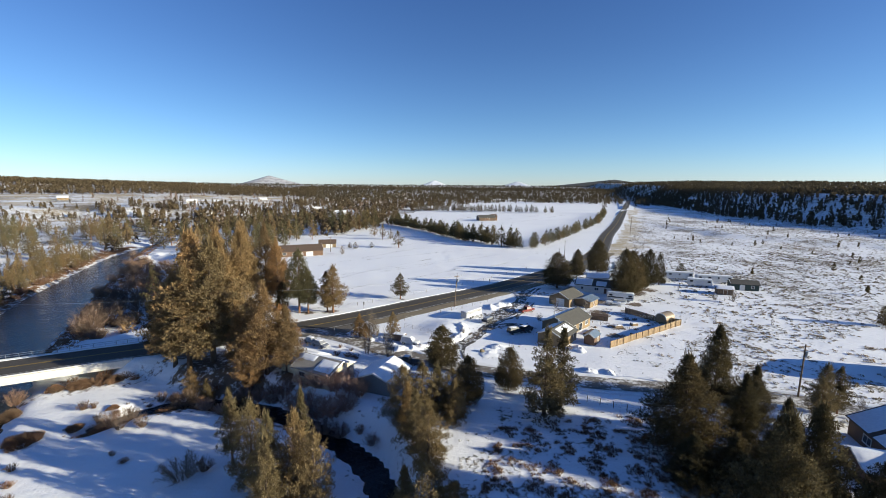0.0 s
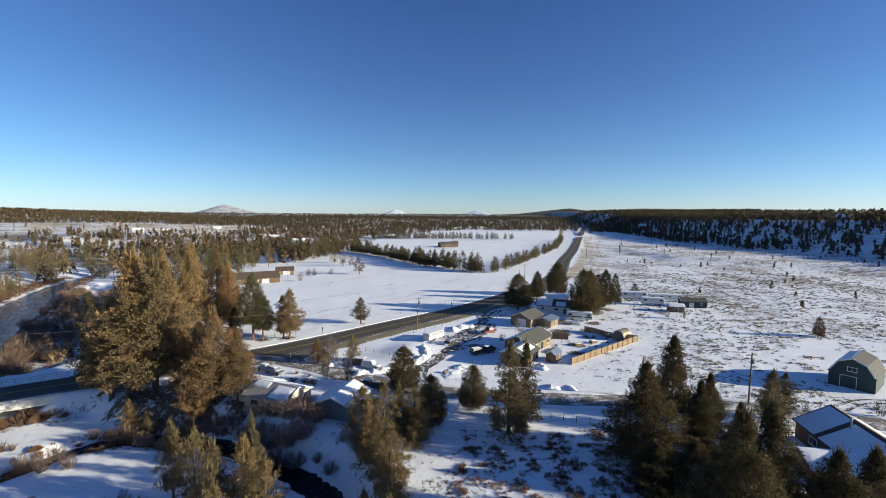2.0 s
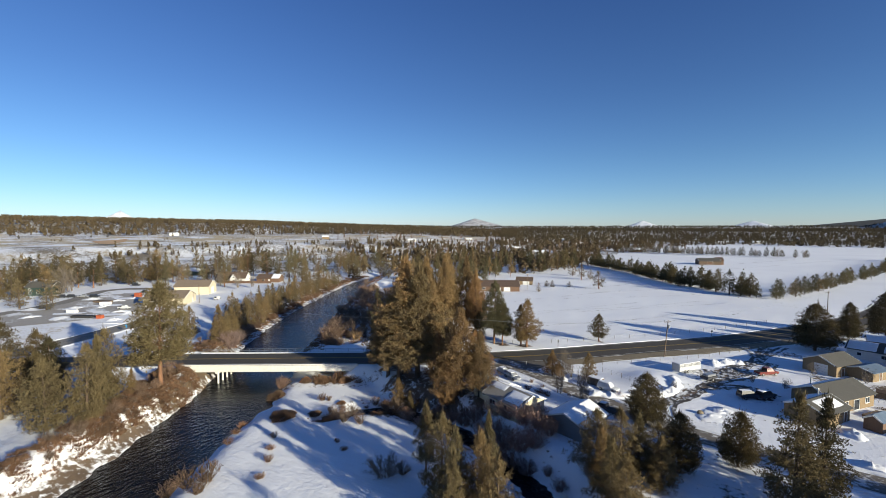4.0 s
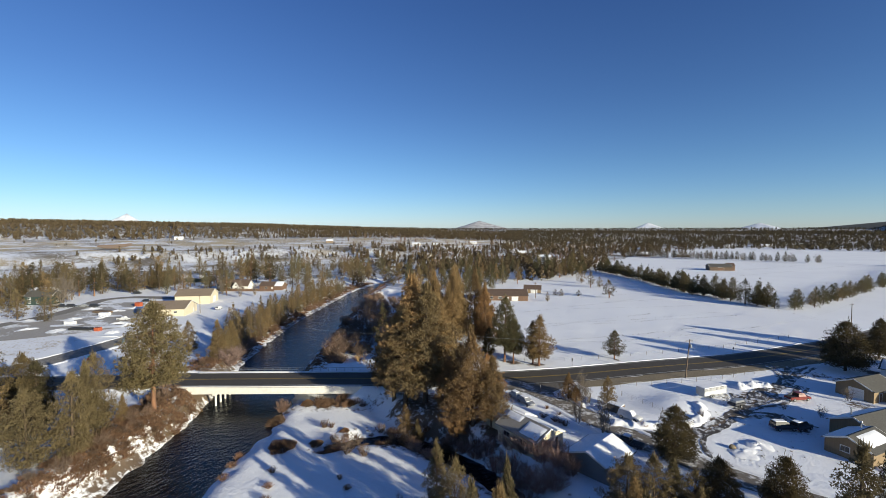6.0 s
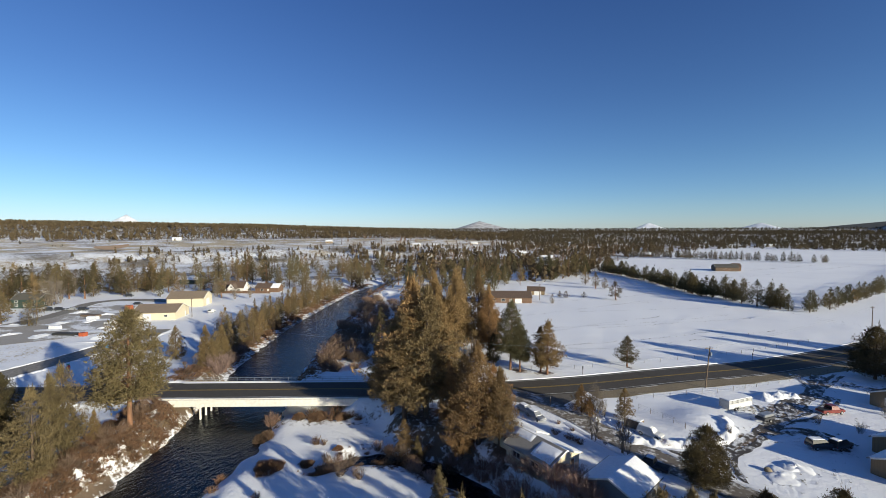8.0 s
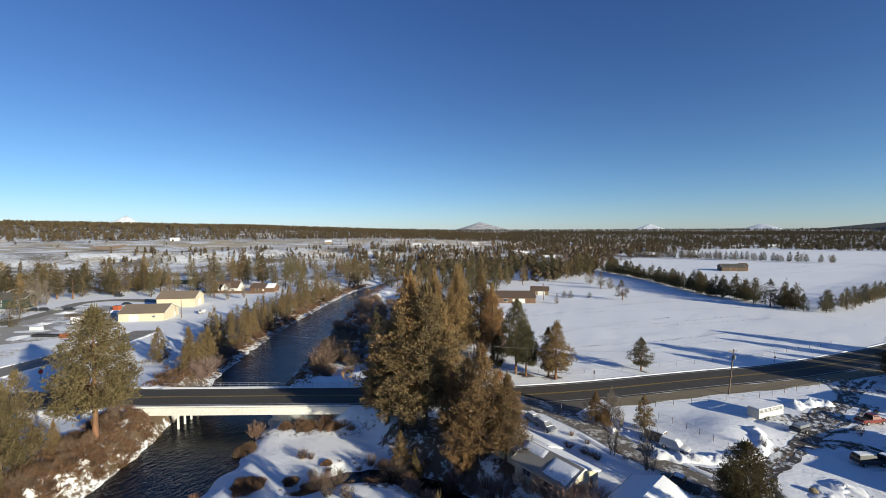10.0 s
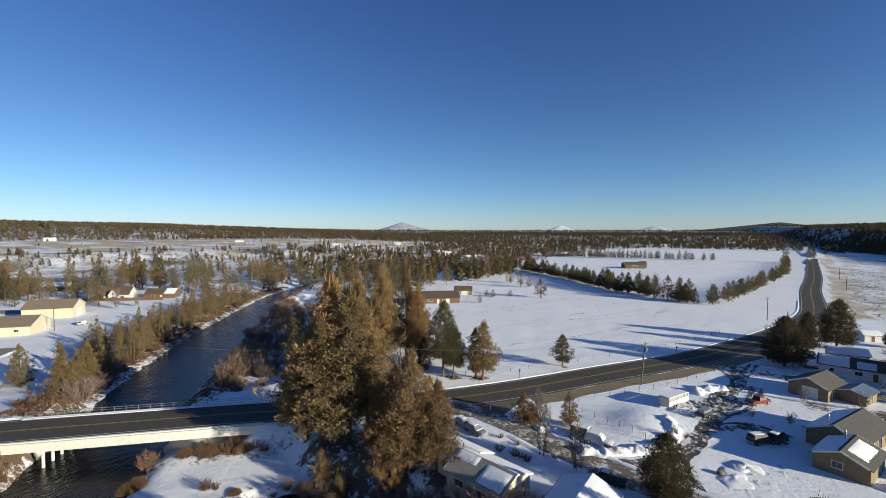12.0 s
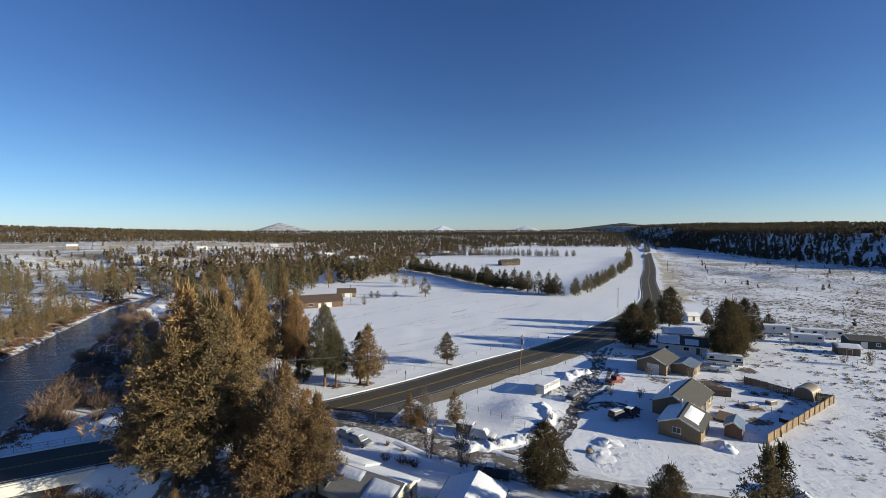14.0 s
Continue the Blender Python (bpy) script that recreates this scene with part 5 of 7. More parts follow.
def mountain(name, x, y, top, wide, sharp, material, label, seed):
    v, f = [(0.0, 0.0, top)], []
    rings, seg = 9, 40
    for i in range(1, rings + 1):
        s = i / rings
        for j in range(seg):
            a = 6.2832 * j / seg
            k = 1 + 0.16 * math.sin(3 * a + seed) + 0.03 * math.sin(7 * a + 2 * seed)
            z = top * (1 - s) ** sharp * (1 + 0.05 * math.sin(5 * a + seed + 6 * s) * s) - 12 * s
            v.append((wide * s * k * math.cos(a), wide * s * k * math.sin(a), z))
    for j in range(seg):
        f.append((0, 1 + j, 1 + (j + 1) % seg))
        for i in range(rings - 1):
            a, b = 1 + i * seg + j, 1 + i * seg + (j + 1) % seg
            f.append((a, a + seg, b + seg, b))
    ob = tagged(new(name, mesh_from(name, v, f, material, True)), label, "mountain", kind="structure")
    ob.location = (x, y, 30)


mountain("butte", -1960, 4490, 108, 420, 1.1, BUTTE, "low rounded butte dusted with snow on the horizon", 1.0)
mountain("snow_peak", -4180, 1968, 148, 330, 1.5, PEAK, "sharp snow-covered volcano on the horizon", 2.0)
mountain("snow_peak", -224, 4640, 74, 240, 1.3, PEAK, "distant snow-covered peak above the plain", 3.0)
mountain("snow_peak", 655, 4590, 66, 270, 1.2, PEAK, "distant low snow-covered peak above the plain", 4.0)
mountain("snow_peak", -4450, 1150, 95, 260, 1.3, PEAK, "distant low snow-covered peak above the plain", 5.0)
DARK_HILL = plain("wooded_hill", (0.035, 0.038, 0.032), (0.075, 0.076, 0.068), 0.05, 0.95, 0.2)
mountain("dark_butte", 1470, 4060, 84, 800, 1.1, DARK_HILL, "long low dark butte on the horizon", 6.0)

# ---- building materials ----
CREAM = plain("cream_siding", (0.62, 0.55, 0.40), (0.55, 0.48, 0.34), 2.5, 0.75, 0.15, stretch=(0.2, 0.2, 6))
WHITE = plain("white_siding", (0.72, 0.70, 0.66), (0.62, 0.60, 0.56), 2.5, 0.7, 0.15, stretch=(0.2, 0.2, 6))
GREY = plain("grey_siding", (0.22, 0.22, 0.22), (0.17, 0.17, 0.17), 2.5, 0.75, 0.15, stretch=(0.2, 0.2, 6))
TAN = plain("tan_siding", (0.27, 0.19, 0.105), (0.205, 0.145, 0.08), 2.5, 0.8, 0.2, stretch=(6, 6, 0.2))
BROWN = plain("brown_siding", (0.17, 0.10, 0.06), (0.12, 0.07, 0.045), 2.5, 0.8, 0.2, stretch=(6, 6, 0.2))
GREEN = plain("dark_green_siding", (0.032, 0.058, 0.050), (0.024, 0.045, 0.039), 2.5, 0.7, 0.2, stretch=(6, 6, 0.2))
TRIM = plain("white_trim", (0.72, 0.71, 0.68), (0.62, 0.61, 0.58), 4.0, 0.6, 0.1)
SHINGLE = plain("grey_shingles", (0.105, 0.10, 0.088), (0.065, 0.062, 0.056), 5.0, 0.9, 0.5, stretch=(1, 1, 1))
PALE_SHINGLE = plain("pale_grey_shingles", (0.33, 0.305, 0.265), (0.25, 0.23, 0.20), 5.0, 0.9, 0.5)
BROWN_SHINGLE = plain("brown_shingles", (0.13, 0.085, 0.06), (0.08, 0.055, 0.042), 5.0, 0.9, 0.5)
TIN = plain("tan_metal_roof", (0.30, 0.23, 0.16), (0.24, 0.185, 0.13), 1.5, 0.5, 0.15, 0.2, stretch=(5, 0.3, 1))
BLUE_TIN = plain("blue_metal_roof", (0.20, 0.26, 0.33), (0.15, 0.20, 0.26), 1.5, 0.45, 0.15, 0.3)
BLACK = plain("black_rubber", (0.018, 0.018, 0.018), (0.03, 0.03, 0.03), 6.0, 0.8, 0.2)
CAR_RED = plain("red_car_paint", (0.20, 0.03, 0.02), (0.15, 0.026, 0.018), 3.0, 0.35, 0.02)
CAR_WHITE = plain("white_car_paint", (0.70, 0.70, 0.69), (0.60, 0.60, 0.59), 3.0, 0.35, 0.02)
CAR_DARK = plain("dark_car_paint", (0.025, 0.028, 0.032), (0.04, 0.042, 0.046), 3.0, 0.3, 0.02)
CAR_SILVER = plain("silver_car_paint", (0.40, 0.41, 0.42), (0.32, 0.33, 0.34), 3.0, 0.35, 0.02, 0.4)
SIGN_RED = plain("red_sign", (0.42, 0.02, 0.02), (0.36, 0.02, 0.02), 4.0, 0.5, 0.02)
SIGN_GREEN = plain("green_sign", (0.02, 0.22, 0.10), (0.02, 0.18, 0.08), 4.0, 0.5, 0.02)
SIGN_BLUE = plain("blue_sign", (0.03, 0.22, 0.45), (0.03, 0.18, 0.40), 4.0, 0.5, 0.02)
RUST = plain("orange_paint", (0.45, 0.10, 0.03), (0.30, 0.07, 0.03), 3.0, 0.6, 0.1)
TARP = plain("dark_tarp", (0.03, 0.032, 0.04), (0.05, 0.05, 0.058), 1.5, 0.6, 0.5)


def glass_material():
    m, nt, b = shader("window_glass", 0.08)
    b.inputs["Base Color"].default_value = (0.02, 0.025, 0.03, 1)
    n = noise_node(nt, 0.6, 2.0)
    bump(nt, b, n, 0.05, 0.02)
    return m


GLASS = glass_material()


def add_slab(bm, a, b, c, d, thick):
    """A board with the upper face a b c d."""
    a, b, c, d = (Vector(p) for p in (a, b, c, d))
    n = (b - a).cross(c - a).normalized() * thick
    top = [bm.verts.new(p) for p in (a, b, c, d)]
    low = [bm.verts.new(p - n) for p in (a, b, c, d)]
    bm.faces.new(top)
    bm.faces.new(low[::-1])
    for i in range(4):
        j = (i + 1) % 4
        bm.faces.new((top[j], top[i], low[i], low[j]))
    return bm


def opening(house, name, side, u, z, w, h, L, W, frame_mat, fill, sill=True):
    """A window or door set on a wall: side n, s (long walls), e, w (gable ends)."""
    m = {"s": Matrix.Translation((0, -W / 2, 0)), "n": Matrix.Translation((0, W / 2, 0)) @ pose(0, 0, 0, 0, 0, 180),
         "e": Matrix.Translation((L / 2, 0, 0)) @ pose(0, 0, 0, 0, 0, 90), "w": Matrix.Translation((-L / 2, 0, 0)) @ pose(0, 0, 0, 0, 0, -90)}[side]
    bm = bmesh.new()
    t = 0.09
    for cx, cz, sx, sz in ((u - w / 2, z + h / 2, t, h + t), (u + w / 2, z + h / 2, t, h + t), (u, z + h, w - t, t), (u, z, w - t, t)):
        add_box(bm, cx, -0.03, cz, sx, 0.1, sz, m=m)
    if name == "window" and w > 0.9:
        add_box(bm, u, -0.02, z + h / 2, 0.05, 0.06, h - t, m=m)
    fr = part(name, bm, frame_mat, house)
    bm = bmesh.new()
    if name == "garage_door":
        for k in range(4):
            add_box(bm, u, 0.005, z + h * (k + 0.5) / 4, w - t, 0.05, h / 4 - 0.03, m=m)
    else:
        add_box(bm, u, 0.005, z + h / 2, w - t, 0.04, h - t, m=m)
    part("pane" if name == "window" else "panel", bm, fill, fr)
    if sill and name == "window":
        part("sill", add_box(bmesh.new(), u, -0.08, z - 0.06, w + 0.2, 0.14, 0.06, m=m), frame_mat, fr)


def house(x, y, rot, L, W, eave, ridge, wall, roof, label, openings=(), snow=(), name="house", category="house", over=0.45, trim=TRIM, shape="gable", chimney=None, z=None):
    """A building; local x runs along the ridge. snow: (side, u0, u1, v0, v1), v from ridge to eave."""
    ob = base(name, pose(x, y, hz(x, y) if z is None else z, 0, 0, rot), label, category)
    if shape == "gable":
        prof = [(-W / 2, eave), (0, ridge), (W / 2, eave)]
    elif shape == "gambrel":
        prof = [(-W / 2, eave), (-W * 0.32, eave + (ridge - eave) * 0.68), (0, ridge), (W * 0.32, eave + (ridge - eave) * 0.68), (W / 2, eave)]
    else:
        prof = [(W / 2 * -math.cos(a), eave + (ridge - eave) * math.sin(a)) for a in np.linspace(0, math.pi, 13)]
    bm = bmesh.new()
    ring = [(-W / 2, -0.6)] + prof + [(W / 2, -0.6)]
    ends = []
    for sx in (-L / 2, L / 2):
        ends.append([bm.verts.new((sx, py, pz - (0.02 if 0 < i < len(ring) - 1 else 0))) for i, (py, pz) in enumerate(ring)])
    bm.faces.new(ends[0])
    bm.faces.new(ends[1][::-1])
    for i in range(len(ring)):
        j = (i + 1) % len(ring)
        bm.faces.new((ends[0][j], ends[0][i], ends[1][i], ends[1][j]))
    bmesh.ops.recalc_face_normals(bm, faces=bm.faces)
    part("wall", bm, wall, ob)
    e = L / 2 + over

    for i in range(len(prof) - 1):
        (y0, z0), (y1, z1) = prof[i], prof[i + 1]
        if i == 0:
            k = over / max(0.2, math.hypot(y1 - y0, z1 - z0))
            y0, z0 = y0 - (y1 - y0) * k, z0 - (z1 - z0) * k
        if i == len(prof) - 2:
            k = over / max(0.2, math.hypot(y1 - y0, z1 - z0))
            y1, z1 = y1 + (y1 - y0) * k, z1 + (z1 - z0) * k
        up = 0.16
        part("roof", add_slab(bmesh.new(), (-e, y0, z0 + up), (e, y0, z0 + up), (e, y1, z1 + up), (-e, y1, z1 + up), 0.15), roof, ob)
    for sx in (-e + 0.0, e - 0.0):
        bm = bmesh.new()
        for (y0, z0), (y1, z1) in zip(prof[:-1], prof[1:]):
            add_slab(bm, (sx - 0.04, y0, z0 + 0.18), (sx + 0.04, y0, z0 + 0.18), (sx + 0.04, y1, z1 + 0.18), (sx - 0.04, y1, z1 + 0.18), 0.26)
        part("bargeboard", bm, trim, ob)
    for args in openings:
        kind, side, u, z0, w, h = args[:6]
        fill = args[6] if len(args) > 6 else (GLASS if kind == "window" else TRIM)
        opening(ob, kind, side, u, z0, w, h, L, W, TRIM, fill)
    rr = np.random.default_rng(int(abs(x * 13 + y * 7)))
    for side, u0, u1, v0, v1 in snow:
        s = -1 if side == "s" else 1
        if shape == "gable":
            y0, z0, y1, z1 = 0.0, ridge, s * (W / 2 + over), eave - over * (ridge - eave) / (W / 2)
        else:
            y0, z0, y1, z1 = 0.0, ridge, s * W * 0.32, eave + (ridge - eave) * 0.68
        n, k = 12, 5
        v, f = [], []
        for i in range(n + 1):
            for j in range(k + 1):
                uu = u0 + (u1 - u0) * i / n
                vv = v0 + (v1 - v0) * j / k
                edge = i in (0, n) or j in (0, k)
                if j == k:
                    vv = min(0.99, vv + rr.uniform(-0.025, 0.025) * (v1 < 0.97))
                if i in (0, n):
                    uu += rr.uniform(-0.012, 0.012) * (abs(uu) < 0.97)
                lift = 0.165 if edge else 0.29 + rr.uniform(-0.025, 0.025)
                v.append((uu * e, y0 + (y1 - y0) * vv, z0 + (z1 - z0) * vv + lift))
        for i in range(n):
            for j in range(k):
                a = i * (k + 1) + j
                f.append((a, a + 1, a + k + 2, a + k + 1) if s > 0 else (a, a + k + 1, a + k + 2, a + 1))
        link_part("snow_cover", mesh_from("snow_cover", v, f, SNOW, True), ob, "thick white snow on the roof")
    if chimney:
        cx, cy, ch = chimney
        bm = tube((cx, cy, ridge - 0.8), (cx, cy, ridge + ch), 0.13)
        part("chimney", add_tube(bm, (cx, cy, ridge + ch), (cx, cy, ridge + ch + 0.15), 0.22, 0.16), STEEL, ob)
    return ob


D = "door"
G = "garage_door"
Wn = "window"
# houses beside the side road
house(-23.9, 78.6, -25.5, 9.2, 7.4, 2.6, 4.0, CREAM, PALE_SHINGLE, "cream house with patchy snow on its grey roof", [(Wn, "s", -2.2, 1.0, 1.6, 1.0), (Wn, "s", 1.8, 1.0, 1.6, 1.0), (D, "e", 2.0, 0.05, 0.95, 2.05, BROWN), (Wn, "e", -1.2, 1.0, 1.2, 1.0)],
      [("s", 0.1, 0.92, 0.12, 0.85), ("s", -1, -0.2, 0.02, 0.4), ("n", -1, 1, 0.02, 1.0)])
house(-29.0, 82.5, -25.5, 7, 6.5, 2.5, 3.9, CREAM, PALE_SHINGLE, "cream house wing under snow with grey shingles", [(Wn, "s", 0, 1.0, 1.4, 1.0)], [("s", -1, 1, 0.0, 0.95), ("n", -1, 1, 0.0, 1.0)])
house(-11.2, 75.5, 71.5, 8.0, 7.6, 2.6, 4.1, GREY, SHINGLE, "grey garage with a snow-covered gable roof", [(G, "e", 0, 0.05, 4.6, 2.2), (Wn, "s", 1.5, 1.1, 1.0, 0.9)],
      [("s", -1, 1, 0.0, 0.97), ("n", -1, 1, 0.0, 0.97)])
house(28.2, 101.4, 52.3, 8.2, 6.6, 2.5, 3.9, TAN, SHINGLE, "tan vertical-board house wing with a snow patch on grey shingles", [(Wn, "w", -0.4, 1.1, 1.3, 1.0), (D, "s", 2.5, 0.05, 1.0, 2.0, BROWN)],
      [("s", -0.62, 0.75, 0.12, 0.72), ("n", -0.98, 0.98, 0.12, 0.97)], chimney=(2.5, 1.0, 0.9))
house(33.1, 111.7, 48.0, 12.6, 7.6, 2.6, 4.4, TAN, SHINGLE, "tan house with a bare grey shingle roof", [(Wn, "s", -3, 1.0, 1.6, 1.1), (D, "s", 0.5, 0.05, 1.8, 2.05, GLASS), (Wn, "s", 4, 1.0, 1.4, 1.1), (Wn, "e", 0, 1.0, 1.4, 1.1)],
      [("n", -0.99, 0.99, 0.15, 0.97)], chimney=(-4.5, 1.4, 0.8))
house(39.4, 137.4, 47.8, 9.0, 7.2, 2.8, 4.5, TAN, SHINGLE, "tan workshop with a grey roof and white garage door", [(G, "w", 0.4, 0.05, 2.8, 2.4), (Wn, "s", 1.0, 1.1, 1.2, 0.9), (D, "s", -2.0, 0.05, 1.0, 2.0, BROWN)])
house(45.6, 135.2, 47.8, 6.0, 5.0, 2.2, 3.0, TAN, BLUE_TIN, "low lean-to with a pale metal roof beside the workshop", [(D, "s", 0, 0.05, 1.0, 1.9, BROWN)], name="lean_to", category="shed")
house(55.0, 156.0, -25, 13.0, 8.5, 2.6, 4.3, WHITE, SHINGLE, "white house with a snow-patched roof behind the workshop", [(Wn, "s", -4, 1.0, 0.9, 0.9), (Wn, "s", 1, 1.0, 1.4, 1.0), (D, "s", 4, 0.05, 1.0, 2.0, BROWN), (Wn, "e", 0, 1, 1.2, 1.0)],
      [("s", -0.95, -0.1, 0.05, 0.95), ("s", 0.1, 0.6, 0.3, 0.9), ("n", -1, 1, 0.0, 1.0)])
house(60.5, 170.5, -10, 8.0, 6.0, 2.4, 3.8, WHITE, SHINGLE, "small white house under snow among pines", [(Wn, "s", 0, 1.0, 1.4, 1.0)], [("s", -1, 1, 0, 1.0), ("n", -1, 1, 0, 1.0)])
house(80.5, 200.5, 10, 5.0, 4.0, 2.3, 3.4, WHITE, SHINGLE, "small white outbuilding beside the road", [(D, "s", 0, 0.05, 1.0, 1.9, BROWN)], [("s", -1, 1, 0, 1.0)], name="outbuilding", category="shed")
house(36.6, 100.6, 52, 3.8, 2.6, 2.0, 2.9, BROWN, BLUE_TIN, "small brown wooden shed with a blue-grey roof", [(D, "s", 0.3, 0.05, 0.9, 1.7, NEW_WOOD)], name="garden_shed", category="shed", over=0.25)
house(97.6, 82.6, 32.7, 9.0, 7.4, 3.2, 6.5, GREEN, SHINGLE, "dark green gambrel barn with white trim", [(Wn, "w", 0, 3.7, 1.5, 0.9), (D, "w", -0.5, 0.05, 2.6, 2.6, GREEN)],
      [("n", -0.98, 0.98, 0.03, 0.98)], name="barn", category="barn", shape="gambrel", over=0.35)
house(67.5, 53.5, 75, 15.0, 10.0, 2.9, 5.6, BROWN, BROWN_SHINGLE, "dark-roofed house half covered with snow", [(Wn, "n", -3, 1.0, 1.8, 1.2), (D, "n", 1.5, 0.05, 1.0, 2.0, BROWN), (Wn, "w", 0, 1.0, 1.4, 1.1), (Wn, "e", 0, 1.0, 1.4, 1.1)],
      [("n", -0.98, 0.2, 0.1, 0.97), ("n", 0.32, 0.97, 0.05, 0.97), ("s", 0.1, 0.95, 0.4, 0.95)], chimney=(1, 1.5, 0.9))
house(59.5, 51.0, -15, 7.0, 6.0, 2.5, 3.8, BROWN, BROWN_SHINGLE, "low snow-covered wing of a dark house", [(Wn, "w", 0, 1.0, 1.4, 1.0)], [("s", -1, 1, 0, 1), ("n", -1, 1, 0, 1)])
house(37.0, 489.0, 15, 19, 11, 3.6, 6.2, WOOD, SHINGLE, "weathered wooden hay barn alone in a snowy field", [(D, "s", 0, 0.05, 5, 3.0, BROWN)], name="hay_barn", category="barn")
house(46.0, 494.0, 15, 6, 9, 4.6, 6.9, BROWN, BROWN_SHINGLE, "reddish barn wing in a snowy field", [(D, "e", 0, 0.05, 2.5, 2.6, BROWN)], name="hay_barn", category="barn")
house(-85.5, 230.0, 25, 26, 13, 2.8, 5.4, BROWN, BROWN_SHINGLE, "long brown ranch house at the edge of the field", [(Wn, "s", -7, 1.0, 2.0, 1.2), (Wn, "s", -2, 1.0, 2.0, 1.2), (D, "s", 2, 0.05, 1.1, 2.0, TRIM), (G, "s", 6, 0.05, 3.5, 2.2)])
house(-78.0, 262.0, 15, 10, 7, 2.6, 4.6, TAN, BROWN_SHINGLE, "tan garage behind the ranch house", [(G, "s", 1, 0.05, 4.0, 2.2)], [("n", -1, 1, 0, 1)], name="garage", category="garage")
# beyond the river
house(-215, 121, 37, 18, 14, 3.4, 6.2, CREAM, TIN, "cream metal shop with a tan roof", [(D, "e", 3, 0.05, 1.1, 2.1, TRIM), (Wn, "s", 5, 1.4, 1.4, 0.9), (G, "s", -3, 0.05, 3.6, 2.8)], name="workshop", category="building")
house(-236, 147, 37, 18, 12, 4.4, 7.4, CREAM, TIN, "cream storage hall with a tan metal roof", [(G, "e", 0, 0.05, 4, 3.4)], name="storage_hall", category="building")
house(-262, 190, 28, 20, 9, 3.0, 6.6, WHITE, BROWN_SHINGLE, "white farmhouse with a brown roof and two gables", [(Wn, "s", -6, 1, 1.6, 1.2), (D, "s", -1, 0.05, 1.1, 2.1, BROWN), (Wn, "s", 3, 1, 1.6, 1.2), (Wn, "s", 7, 1, 1.6, 1.2)])
for gx, gy in ((-262.4, 184.3), (-256.5, 187.5)):
    house(gx, gy, 118, 5.5, 4.6, 3.0, 6.0, WHITE, BROWN_SHINGLE, "white gabled wing of the farmhouse", [(Wn, "w", 0, 1.0, 1.4, 1.2), (Wn, "w", 0, 3.4, 0.9, 0.9)])
house(-241, 203, 28, 15, 9, 2.8, 5.2, BROWN, BROWN_SHINGLE, "reddish-brown house beyond the river", [(Wn, "s", -3, 1, 1.6, 1.1), (D, "s", 1, 0.05, 1, 2.0, TRIM)], [("s", 0.3, 1, 0, 1)])
house(-305, 104, 35, 13, 9, 4.6, 7.2, GREEN, SHINGLE, "two-storey grey-green house beside a bare tree", [(Wn, "s", -4, 1, 1.3, 1.2), (Wn, "s", 0, 1, 1.3, 1.2), (Wn, "s", 4, 1, 1.3, 1.2), (Wn, "s", -4, 3.1, 1.3, 1.0), (Wn, "s", 4, 3.1, 1.3, 1.0), (Wn, "e", 0, 1, 1.3, 1.2)])
house(-330, 205, 20, 14, 9, 2.8, 4.8, GREEN, SHINGLE, "small green house behind trees", [(Wn, "s", 0, 1, 1.6, 1.1)], [("s", -1, 1, 0, 0.9)])
house(-345, 118, 20, 12, 8, 2.8, 4.6, WHITE, SHINGLE, "white house behind bare trees", [(Wn, "s", 0, 1, 1.6, 1.1)], [("s", -1, 1, 0, 1)])
for x, y, rot, L, wl in ((-600, 640, 40, 13, TAN), (-430, 690, 20, 14, WHITE), (-395, 700, 15, 12, TAN), (-900, 520, 50, 16, WHITE), (-150, 560, 10, 16, WHITE), (-40, 690, 0, 18, BROWN), (10, 700, 5, 16, TAN), (-210, 640, 20, 16, WHITE), (110, 1120, 0, 26, WHITE), (-130, 880, 10, 20, BROWN), (-300, 980, 10, 22, WHITE), (60, 1250, 10, 22, TAN), (180, 1180, 5, 20, WHITE), (-240, 1150, 5, 20, WHITE), (-80, 1240, 5, 20, TAN), (250, 1260, 5, 22, BROWN)):
    house(x, y, rot, L, 10, 3.2, 6.0, wl, SHINGLE, "distant house with a snowy roof", [(Wn, "s", -3, 1, 1.8, 1.2), (Wn, "s", 3, 1, 1.8, 1.2)], [("s", -1, 1, 0, 1.0), ("n", -1, 1, 0, 1.0)])
for x, y, rot, L, wl in ((505, 590, 80, 22, TAN), (500, 470, 75, 22, WHITE), (497, 380, 95, 20, WHITE), (500, 350, 90, 14, TAN)):
    house(x, y, rot, L, 10, 4.2, 7.4, wl, SHINGLE, "house on the wooded rim above the valley", [(Wn, "n", -5, 1, 2.2, 1.6), (Wn, "n", 0, 1, 2.6, 1.8), (Wn, "n", 5, 1, 2.2, 1.6)], [("s", -1, 1, 0, 1.0), ("n", -1, 1, 0, 1.0)])


